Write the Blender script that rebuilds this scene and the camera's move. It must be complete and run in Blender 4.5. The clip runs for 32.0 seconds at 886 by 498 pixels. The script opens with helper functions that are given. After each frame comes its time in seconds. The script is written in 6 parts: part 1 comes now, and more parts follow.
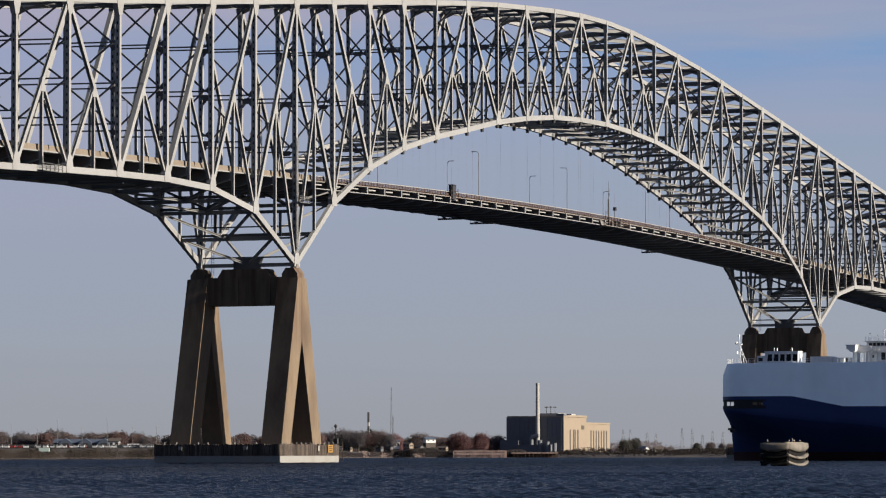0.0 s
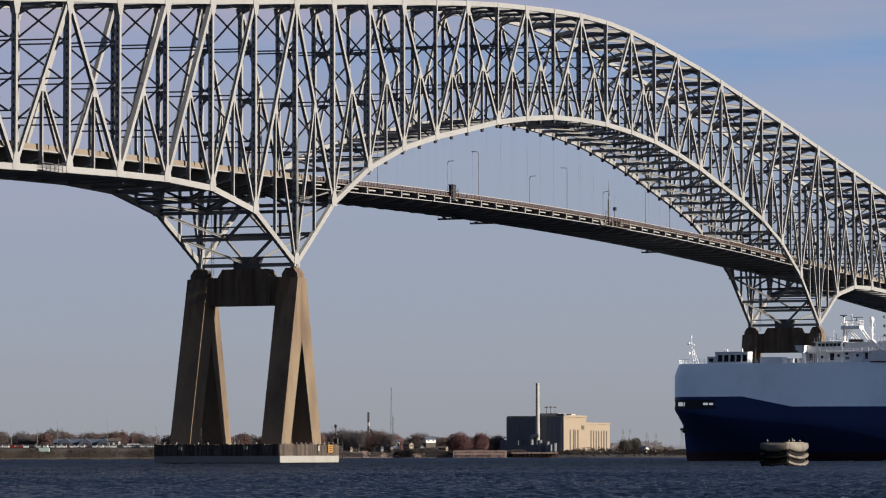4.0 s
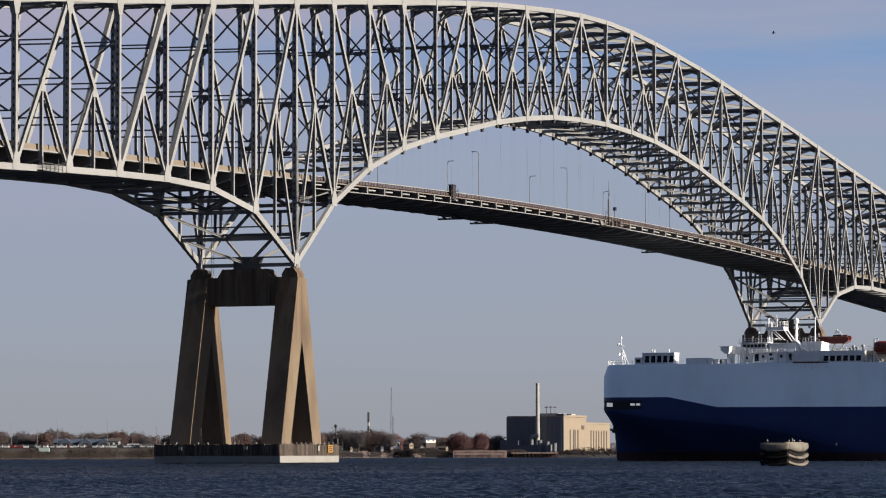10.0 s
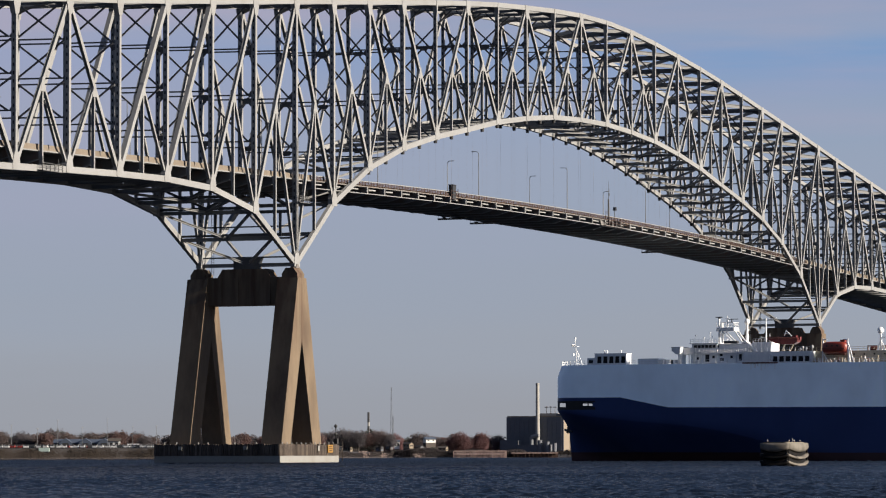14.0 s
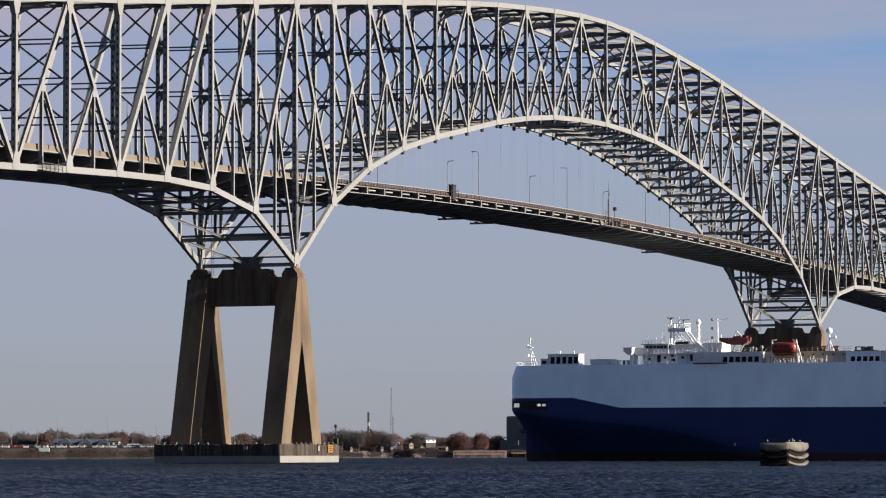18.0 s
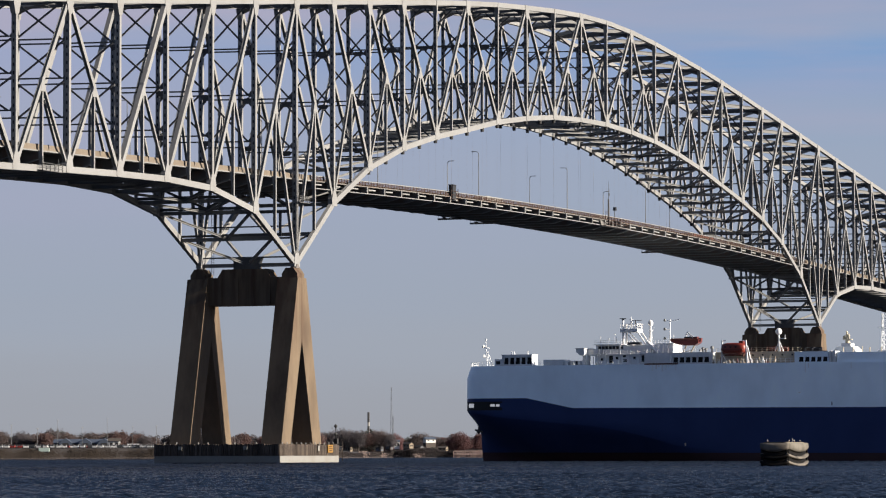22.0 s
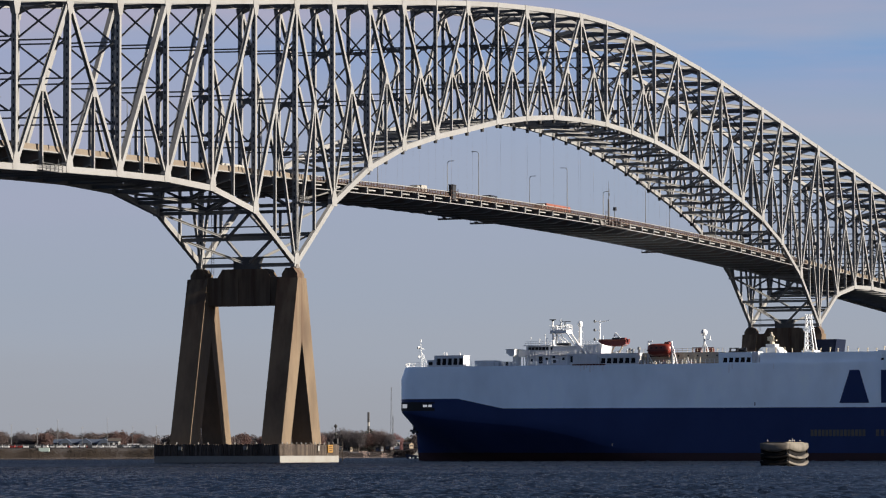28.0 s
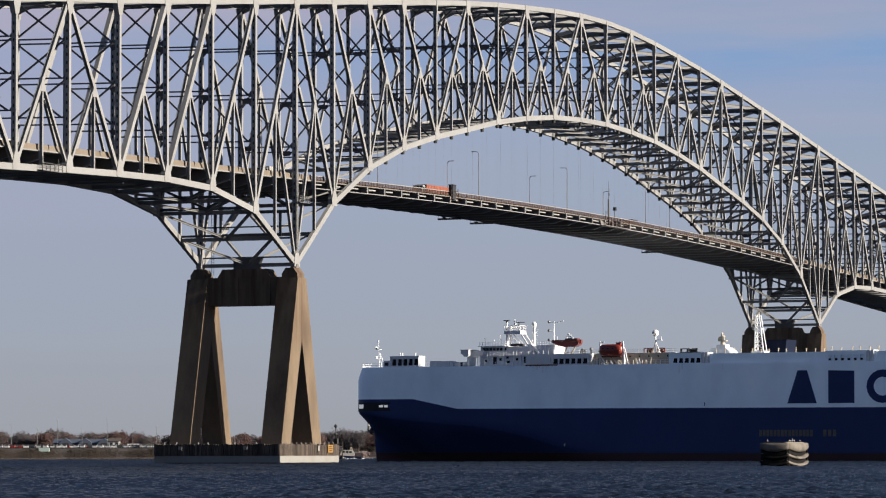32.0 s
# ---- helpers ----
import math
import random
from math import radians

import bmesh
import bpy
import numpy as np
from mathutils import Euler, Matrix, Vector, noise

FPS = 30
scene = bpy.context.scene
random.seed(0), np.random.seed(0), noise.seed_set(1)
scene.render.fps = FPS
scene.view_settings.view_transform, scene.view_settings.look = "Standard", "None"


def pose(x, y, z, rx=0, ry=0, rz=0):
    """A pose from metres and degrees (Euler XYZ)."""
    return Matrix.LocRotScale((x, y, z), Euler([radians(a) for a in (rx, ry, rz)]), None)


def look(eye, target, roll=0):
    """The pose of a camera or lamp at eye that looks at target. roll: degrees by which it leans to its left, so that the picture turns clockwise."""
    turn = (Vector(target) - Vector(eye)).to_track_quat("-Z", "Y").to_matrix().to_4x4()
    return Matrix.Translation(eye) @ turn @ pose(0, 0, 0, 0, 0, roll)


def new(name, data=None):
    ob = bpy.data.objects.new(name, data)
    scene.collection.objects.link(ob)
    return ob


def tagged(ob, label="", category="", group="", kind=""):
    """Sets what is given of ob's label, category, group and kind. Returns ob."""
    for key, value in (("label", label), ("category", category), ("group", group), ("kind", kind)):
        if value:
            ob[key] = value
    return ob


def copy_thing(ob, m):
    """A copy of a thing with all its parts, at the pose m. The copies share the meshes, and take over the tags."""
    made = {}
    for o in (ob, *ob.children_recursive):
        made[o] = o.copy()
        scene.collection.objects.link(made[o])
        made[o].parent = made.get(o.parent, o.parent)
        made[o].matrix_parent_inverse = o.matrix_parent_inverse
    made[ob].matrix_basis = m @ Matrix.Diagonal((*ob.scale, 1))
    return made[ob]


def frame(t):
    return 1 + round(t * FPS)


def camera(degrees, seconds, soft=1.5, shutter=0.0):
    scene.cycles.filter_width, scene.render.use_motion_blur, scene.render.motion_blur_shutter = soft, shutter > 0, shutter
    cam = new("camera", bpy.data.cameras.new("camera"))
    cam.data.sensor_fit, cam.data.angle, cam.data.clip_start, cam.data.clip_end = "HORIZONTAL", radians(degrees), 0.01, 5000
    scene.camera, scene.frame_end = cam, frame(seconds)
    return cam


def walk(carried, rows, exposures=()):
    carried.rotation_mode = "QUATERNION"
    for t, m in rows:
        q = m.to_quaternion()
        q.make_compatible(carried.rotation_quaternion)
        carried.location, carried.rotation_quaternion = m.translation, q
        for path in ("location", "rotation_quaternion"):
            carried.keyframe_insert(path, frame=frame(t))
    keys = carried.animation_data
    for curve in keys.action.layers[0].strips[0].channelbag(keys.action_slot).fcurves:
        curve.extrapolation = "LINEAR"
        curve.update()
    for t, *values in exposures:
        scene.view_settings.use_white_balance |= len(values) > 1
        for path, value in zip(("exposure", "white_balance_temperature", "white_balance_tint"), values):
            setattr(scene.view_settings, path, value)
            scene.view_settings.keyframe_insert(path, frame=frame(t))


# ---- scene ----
cam = camera(13.367, 32.0, soft=1.15)
EYE = Vector((-660.88, -290.02, 1.33))
AIM = Vector((268.48, 75.11, 55.81))
walk(cam, [(0.0, look(EYE, AIM, -0.107)), (32.0, look(EYE, AIM, -0.107))],
     exposures=[(0.0, 1.21), (14.5, 1.21), (16.5, 1.29), (32.0, 1.29)])

# ---- light ----
SUN_AZ = radians(175.5)      # clockwise from +y
SUN_EL = radians(21)
world = bpy.data.worlds.new("sky")
scene.world = world
world.use_nodes = True
wn, wl = world.node_tree.nodes, world.node_tree.links
bg = wn["Background"]
sky = wn.new("ShaderNodeTexSky")
sky.sky_type = "NISHITA"
sky.sun_disc = False
sky.sun_elevation = SUN_EL
sky.sun_rotation = SUN_AZ
dim = wn.new("ShaderNodeMix")
dim.data_type, dim.blend_type = "RGBA", "MULTIPLY"
dim.inputs["Factor"].default_value = 1.0
dim.inputs["B"].default_value = (0.0285, 0.0325, 0.0425, 1)
wl.new(sky.outputs[0], dim.inputs["A"])
# the hazy lower sky, by elevation, with thin streaks of high cloud
way = wn.new("ShaderNodeTexCoord")
sep = wn.new("ShaderNodeSeparateXYZ")
wl.new(way.outputs["Generated"], sep.inputs[0])
haze = wn.new("ShaderNodeValToRGB")
STOPS = [(0, (0.137, 0.141, 0.155)), (0.03, (0.144, 0.159, 0.187)), (0.075, (0.134, 0.161, 0.212)), (0.092, (0.124, 0.158, 0.218)), (0.104, (0.086, 0.144, 0.245)), (0.113, (0.115, 0.154, 0.225)), (0.13, (0.109, 0.144, 0.215)), (0.2, (0.049, 0.077, 0.151))]
haze.color_ramp.elements[0].position, haze.color_ramp.elements[0].color = STOPS[0][0], (*STOPS[0][1], 1)
haze.color_ramp.elements[1].position, haze.color_ramp.elements[1].color = STOPS[-1][0], (*STOPS[-1][1], 1)
for at, col in STOPS[1:-1]:
    haze.color_ramp.elements.new(at).color = (*col, 1)
flat = wn.new("ShaderNodeMapping")
flat.inputs["Rotation"].default_value = (0.0, 0.06, radians(20))
flat.inputs["Scale"].default_value = (3.2, 3.2, 30)
wl.new(way.outputs["Generated"], flat.inputs[0])
wisp = wn.new("ShaderNodeTexNoise")
wisp.inputs["Scale"].default_value, wisp.inputs["Detail"].default_value, wisp.inputs["Roughness"].default_value = 1.6, 5, 0.55
wl.new(flat.outputs[0], wisp.inputs["Vector"])
stir = wn.new("ShaderNodeMapRange")
stir.inputs["To Min"].default_value, stir.inputs["To Max"].default_value = -0.012, 0.012
wl.new(wisp.outputs["Fac"], stir.inputs["Value"])
drift = wn.new("ShaderNodeMath")
wl.new(sep.outputs["Z"], drift.inputs[0])
wl.new(stir.outputs[0], drift.inputs[1])
wl.new(drift.outputs[0], haze.inputs[0])
thick = wn.new("ShaderNodeMapRange")
thick.inputs["From Min"].default_value, thick.inputs["From Max"].default_value = 0.46, 0.72
thick.inputs["To Max"].default_value = 0.75
wl.new(wisp.outputs["Fac"], thick.inputs["Value"])
rise = wn.new("ShaderNodeMapRange")
rise.inputs["From Min"].default_value, rise.inputs["From Max"].default_value = 0.045, 0.10
wl.new(sep.outputs["Z"], rise.inputs["Value"])
side = wn.new("ShaderNodeVectorMath")
side.operation = "DOT_PRODUCT"
side.inputs[1].default_value = (0.366, -0.931, 0.0)
wl.new(way.outputs["Generated"], side.inputs[0])
bank = wn.new("ShaderNodeMapRange")
bank.inputs["From Min"].default_value, bank.inputs["From Max"].default_value = -0.10, 0.08
bank.inputs["To Min"].default_value, bank.inputs["To Max"].default_value = 0.62, 0.0
wl.new(side.outputs["Value"], bank.inputs["Value"])
both = wn.new("ShaderNodeMath")
both.use_clamp = True
wl.new(thick.outputs[0], both.inputs[0])
wl.new(bank.outputs[0], both.inputs[1])
amt = wn.new("ShaderNodeMath")
amt.operation = "MULTIPLY"
wl.new(both.outputs[0], amt.inputs[0])
wl.new(rise.outputs[0], amt.inputs[1])
veil = wn.new("ShaderNodeMix")
veil.data_type = "RGBA"
veil.inputs["B"].default_value = (0.166, 0.163, 0.214, 1)
wl.new(amt.outputs[0], veil.inputs["Factor"])
wl.new(haze.outputs[0], veil.inputs["A"])
climb = wn.new("ShaderNodeMapRange")
climb.inputs["From Min"].default_value, climb.inputs["From Max"].default_value = 0.13, 0.24
wl.new(sep.outputs["Z"], climb.inputs["Value"])
dome = wn.new("ShaderNodeMix")
dome.data_type = "RGBA"
wl.new(climb.outputs[0], dome.inputs["Factor"])
wl.new(veil.outputs["Result"], dome.inputs["A"])
wl.new(dim.outputs["Result"], dome.inputs["B"])
wl.new(dome.outputs["Result"], bg.inputs[0])
bg.inputs[1].default_value = 1.0
sun_data = bpy.data.lights.new("sun", "SUN")
sun_data.energy, sun_data.angle, sun_data.color = 5.0, radians(0.53), (1.0, 0.90, 0.77)
sun = new("sun", sun_data)
to_sun = Vector((math.sin(SUN_AZ) * math.cos(SUN_EL), math.cos(SUN_AZ) * math.cos(SUN_EL), math.sin(SUN_EL)))
sun.matrix_world = look(to_sun * 900 + Vector((0, 0, 100)), (0, 0, 100))


# ---- materials ----
def mat(name, base, rough=0.6, metal=0.0, tint=None, scale=1.0, amount=0.5, fine=8.0, bump=0.0, island=0.0, streak=1.0):
    """A painted or mineral surface: base colour, a second colour in patches of 1/scale metres, fine grain and relief."""
    m = bpy.data.materials.new(name)
    m.use_nodes = True
    n, l = m.node_tree.nodes, m.node_tree.links
    b = n["Principled BSDF"]
    b.inputs["Roughness"].default_value, b.inputs["Metallic"].default_value = rough, metal
    tc = n.new("ShaderNodeTexCoord")
    mp = n.new("ShaderNodeMapping")
    mp.inputs["Scale"].default_value = (1, 1, streak)
    l.new(tc.outputs["Object"], mp.inputs[0])
    big = n.new("ShaderNodeTexNoise")
    big.inputs["Scale"].default_value, big.inputs["Detail"].default_value = scale, 6
    l.new(mp.outputs[0], big.inputs["Vector"])
    small = n.new("ShaderNodeTexNoise")
    small.inputs["Scale"].default_value, small.inputs["Detail"].default_value = fine * scale, 4
    l.new(mp.outputs[0], small.inputs["Vector"])
    ramp = n.new("ShaderNodeMapRange")
    ramp.inputs["From Min"].default_value, ramp.inputs["From Max"].default_value = 0.45, 0.75
    l.new(big.outputs["Fac"], ramp.inputs["Value"])
    fac = n.new("ShaderNodeMath")
    fac.operation = "MULTIPLY"
    fac.inputs[1].default_value = amount
    l.new(ramp.outputs[0], fac.inputs[0])
    mix = n.new("ShaderNodeMix")
    mix.data_type = "RGBA"
    mix.inputs["A"].default_value = (*base, 1)
    mix.inputs["B"].default_value = (*(tint or [c * 0.55 for c in base]), 1)
    l.new(fac.outputs[0], mix.inputs["Factor"])
    hsv = n.new("ShaderNodeHueSaturation")
    l.new(mix.outputs["Result"], hsv.inputs["Color"])
    val = n.new("ShaderNodeMapRange")
    val.inputs["To Min"].default_value, val.inputs["To Max"].default_value = 0.82, 1.18
    l.new(small.outputs["Fac"], val.inputs["Value"])
    last = val.outputs[0]
    if island:
        oi = n.new("ShaderNodeObjectInfo")
        r = n.new("ShaderNodeMapRange")
        r.inputs["To Min"].default_value, r.inputs["To Max"].default_value = 1 - island, 1 + island
        l.new(oi.outputs["Random"], r.inputs["Value"])
        mu = n.new("ShaderNodeMath")
        mu.operation = "MULTIPLY"
        l.new(last, mu.inputs[0])
        l.new(r.outputs[0], mu.inputs[1])
        last = mu.outputs[0]
    l.new(last, hsv.inputs["Value"])
    l.new(hsv.outputs[0], b.inputs["Base Color"])
    if bump:
        bp = n.new("ShaderNodeBump")
        bp.inputs["Strength"].default_value, bp.inputs["Distance"].default_value = 0.6, bump
        l.new(small.outputs["Fac"], bp.inputs["Height"])
        l.new(bp.outputs[0], b.inputs["Normal"])
    return m


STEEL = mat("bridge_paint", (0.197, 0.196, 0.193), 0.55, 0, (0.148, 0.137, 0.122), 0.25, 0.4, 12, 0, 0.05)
# the cream bridge paint again, darkened for bracing that stands in shade
BRACE = mat("shaded_brace_paint", (0.078, 0.078, 0.079), 0.6, 0, (0.050, 0.045, 0.040), 0.3, 0.6, 10, 0, 0.15)
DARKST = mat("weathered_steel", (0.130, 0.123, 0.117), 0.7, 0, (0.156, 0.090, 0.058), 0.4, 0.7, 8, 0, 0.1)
RUST = mat("rusty_rail", (0.046, 0.028, 0.022), 0.8, 0, (0.026, 0.016, 0.014), 0.8, 0.8, 6)
CONC = mat("pier_concrete", (0.129, 0.097, 0.066), 0.9, 0, (0.060, 0.043, 0.032), 0.16, 0.9, 9, 0.003, 0, 0.4)
def add_runoff(m, z0, z1, colour):
    """Rust that has run down from the steel above: vertical streaks, thinning out downwards."""
    n, l = m.node_tree.nodes, m.node_tree.links
    b = n["Principled BSDF"]
    src = b.inputs["Base Color"].links[0].from_socket
    tc = n.new("ShaderNodeTexCoord")
    mp = n.new("ShaderNodeMapping")
    mp.inputs["Scale"].default_value = (0.9, 0.9, 0.05)
    l.new(tc.outputs["Object"], mp.inputs[0])
    t = n.new("ShaderNodeTexNoise")
    t.inputs["Scale"].default_value, t.inputs["Detail"].default_value = 1.0, 5
    l.new(mp.outputs[0], t.inputs["Vector"])
    sep_z = n.new("ShaderNodeSeparateXYZ")
    l.new(tc.outputs["Object"], sep_z.inputs[0])
    fade = n.new("ShaderNodeMapRange")
    fade.inputs["From Min"].default_value, fade.inputs["From Max"].default_value = z0, z1
    l.new(sep_z.outputs["Z"], fade.inputs["Value"])
    cut = n.new("ShaderNodeMapRange")
    cut.inputs["From Min"].default_value, cut.inputs["From Max"].default_value = 0.40, 0.66
    l.new(t.outputs["Fac"], cut.inputs["Value"])
    mu = n.new("ShaderNodeMath")
    mu.operation = "MULTIPLY"
    l.new(fade.outputs[0], mu.inputs[0])
    l.new(cut.outputs[0], mu.inputs[1])
    mx = n.new("ShaderNodeMix")
    mx.data_type = "RGBA"
    mx.inputs["B"].default_value = (*colour, 1)
    l.new(mu.outputs[0], mx.inputs["Factor"])
    l.new(src, mx.inputs["A"])
    l.new(mx.outputs["Result"], b.inputs["Base Color"])


add_runoff(CONC, 18.0, 36.0, (0.070, 0.041, 0.028))
BARRIER = mat("parapet_concrete", (0.136, 0.112, 0.087), 0.85, 0, (0.098, 0.076, 0.056), 0.3, 0.6, 10, 0.01)
ASPHALT = mat("asphalt", (0.029, 0.029, 0.029), 0.9, 0, (0.040, 0.040, 0.040), 0.3, 0.6, 20, 0.01)
PALE = mat("pale_concrete", (0.178, 0.174, 0.161), 0.8, 0, (0.140, 0.124, 0.100), 0.3, 0.6, 10, 0.01)
YELLOW = mat("warning_yellow", (0.207, 0.104, 0.010), 0.6, 0, (0.155, 0.086, 0.021), 1.0, 0.5)
TIMBER = mat("fender_timber", (0.070, 0.055, 0.045), 0.85, 0, (0.026, 0.021, 0.019), 0.6, 0.7, 8, 0.02, 0.4)

for dull in (STEEL, BRACE, DARKST, CONC, RUST, TIMBER, BARRIER):      # chalked, weathered surfaces
    dull.node_tree.nodes["Principled BSDF"].inputs["Specular IOR Level"].default_value = 0.18


# ---- builders ----
def mesh_of(name, verts, faces, material, turn=True):
    me = bpy.data.meshes.new(name)
    me.from_pydata(verts, [], faces)
    if turn:
        bm = bmesh.new()
        bm.from_mesh(me)
        bmesh.ops.recalc_face_normals(bm, faces=bm.faces)
        bm.to_mesh(me)
        bm.free()
    for m in material if isinstance(material, (list, tuple)) else (material,):
        me.materials.append(m)
    return me


def piece(name, verts, faces, material, parent=None, label="", smooth=False):
    """One mesh object from plain vertices and faces, under a parent."""
    me = mesh_of(name, verts, faces, material, len(faces) < 9000)
    if smooth:
        me.shade_smooth()
    ob = new(name, me)
    if parent:
        ob.parent = parent
    return tagged(ob, label)


def empty(name, at=(0, 0, 0), label="", category="", group="", kind=""):
    ob = new(name)
    ob.location = at
    return tagged(ob, label, category, group, kind)


def joined(lists):
    """Several (verts, faces) as one."""
    vs, fs = [], []
    for v, f in lists:
        k = len(vs)
        vs += v
        fs += [tuple(i + k for i in g) for g in f]
    return vs, fs


def box(x0, x1, y0, y1, z0, z1):
    v = [(x, y, z) for z in (z0, z1) for y in (y0, y1) for x in (x0, x1)]
    return v, [(0, 2, 3, 1), (4, 5, 7, 6), (0, 1, 5, 4), (2, 6, 7, 3), (0, 4, 6, 2), (1, 3, 7, 5)]


def prism(outline, a0, a1, axis="x"):
    """An outline of (u, v) pushed along an axis: x takes (y, z), y takes (x, z), z takes (x, y)."""
    n = len(outline)

    def at(u, v, a):
        return {"x": (a, u, v), "y": (u, a, v), "z": (u, v, a)}[axis]
    vs = [at(u, v, a0) for u, v in outline] + [at(u, v, a1) for u, v in outline]
    fs = [tuple(range(n)), tuple(range(2 * n - 1, n - 1, -1))]
    fs += [(i, (i + 1) % n, n + (i + 1) % n, n + i) for i in range(n)]
    return vs, fs


def axes(p, q, side):
    p, q = Vector(p), Vector(q)
    w = (q - p).normalized()
    s = Vector(side)
    s = (s - w * s.dot(w)).normalized()
    return p, q, w, s, w.cross(s)


def bar(p, q, width, depth, side=(0, 1, 0)):
    """A square-edged bar: depth along side, width across it."""
    p, q, w, s, u = axes(p, q, side)
    v = []
    for e in (p, q):
        for a, b in ((-1, -1), (1, -1), (1, 1), (-1, 1)):
            v.append(tuple(e + u * (a * width / 2) + s * (b * depth / 2)))
    return v, [(0, 1, 2, 3), (7, 6, 5, 4), (0, 4, 5, 1), (1, 5, 6, 2), (2, 6, 7, 3), (3, 7, 4, 0)]


def hbeam(p, q, width, depth, side=(0, 1, 0), t=0.07):
    """An H-section: two flanges that face along side, and the web between them."""
    p, q, w, s, u = axes(p, q, side)
    a, b, c = width / 2, depth / 2, t / 2
    ring = [(-a, -b), (a, -b), (a, -b + t), (c, -b + t), (c, b - t), (a, b - t), (a, b), (-a, b), (-a, b - t), (-c, b - t), (-c, -b + t), (-a, -b + t)]
    v = [tuple(e + u * x + s * y) for e in (p, q) for x, y in ring]
    n = 12
    f = [(i, (i + 1) % n, n + (i + 1) % n, n + i) for i in range(n)]
    f += [(0, 1, 2, 11), (3, 4, 9, 10), (5, 6, 7, 8), (12, 23, 14, 13), (15, 22, 21, 16), (17, 20, 19, 18)]
    return v, f


def rod(p, q, r0, r1=None, n=8):
    p, q, w, s, u = axes(p, q, (0.3, 1, 0.17))
    r1 = r0 if r1 is None else r1
    v = [tuple(e + (u * math.cos(6.28318 * i / n) + s * math.sin(6.28318 * i / n)) * r) for e, r in ((p, r0), (q, r1)) for i in range(n)]
    f = [(i, (i + 1) % n, n + (i + 1) % n, n + i) for i in range(n)]
    return v, f + [tuple(range(n - 1, -1, -1)), tuple(range(n, 2 * n))]


def ball(c, r, n=10, m=6, sz=1.0):
    v = [(c[0], c[1], c[2] - r * sz)]
    for j in range(1, m):
        a = math.pi * j / m - math.pi / 2
        v += [(c[0] + r * math.cos(a) * math.cos(6.28318 * i / n), c[1] + r * math.cos(a) * math.sin(6.28318 * i / n), c[2] + r * sz * math.sin(a)) for i in range(n)]
    v.append((c[0], c[1], c[2] + r * sz))
    f = [(0, 1 + (i + 1) % n, 1 + i) for i in range(n)]
    for j in range(m - 2):
        k = 1 + j * n
        f += [(k + i, k + (i + 1) % n, k + n + (i + 1) % n, k + n + i) for i in range(n)]
    k = 1 + (m - 2) * n
    return v, f + [(k + i, k + (i + 1) % n, len(v) - 1) for i in range(n)]


# ---- water ----
def water_material(name, rough, dark):
    """Wind-ruffled river water; rough stands for the chop that is too fine to model, dark for its shade."""
    m = bpy.data.materials.new(name)
    m.use_nodes = True
    n, l = m.node_tree.nodes, m.node_tree.links
    b = n["Principled BSDF"]
    b.inputs["Base Color"].default_value = (0.005, 0.007, 0.013, 1)
    b.inputs["Roughness"].default_value = rough
    b.inputs["IOR"].default_value = 1.20
    tc = n.new("ShaderNodeTexCoord")
    h = None
    for sc, dist in ((1.2, 0.30), (3.5, 0.24), (9.0, 0.10)):
        mp = n.new("ShaderNodeMapping")
        mp.inputs["Rotation"].default_value = (0, 0, radians(30))
        mp.inputs["Scale"].default_value = (sc, sc * 0.55, sc)
        l.new(tc.outputs["Object"], mp.inputs[0])
        t = n.new("ShaderNodeTexNoise")
        t.inputs["Scale"].default_value, t.inputs["Detail"].default_value, t.inputs["Roughness"].default_value = 1, 3, 0.5
        l.new(mp.outputs[0], t.inputs["Vector"])
        mu = n.new("ShaderNodeMath")
        mu.operation = "MULTIPLY"
        mu.inputs[1].default_value = dist
        l.new(t.outputs["Fac"], mu.inputs[0])
        if h is None:
            h = mu.outputs[0]
        else:
            ad = n.new("ShaderNodeMath")
            l.new(h, ad.inputs[0])
            l.new(mu.outputs[0], ad.inputs[1])
            h = ad.outputs[0]
    bp = n.new("ShaderNodeBump")
    bp.inputs["Strength"].default_value, bp.inputs["Distance"].default_value = 1.0, 1.0
    l.new(h, bp.inputs["Height"])
    l.new(bp.outputs[0], b.inputs["Normal"])
    # dark share mixed in: paints the shade between facets too fine to model
    deep = n.new("ShaderNodeBsdfDiffuse")
    deep.inputs["Color"].default_value = (0.006, 0.010, 0.019, 1)
    blend = n.new("ShaderNodeMixShader")
    blend.inputs[0].default_value = dark
    l.new(b.outputs[0], blend.inputs[1])
    l.new(deep.outputs[0], blend.inputs[2])
    l.new(blend.outputs[0], n["Material Output"].inputs["Surface"])
    return m


FWD = Vector((AIM.x - EYE.x, AIM.y - EYE.y, 0)).normalized()
RGT = Vector((FWD.y, -FWD.x, 0))


def far(s, d, z=0.0):
    """A place d metres out from the near bank and s metres along it."""
    return Vector((EYE.x, EYE.y, 0)) + FWD * d + RGT * s + Vector((0, 0, z))


SEA = -0.25      # water level


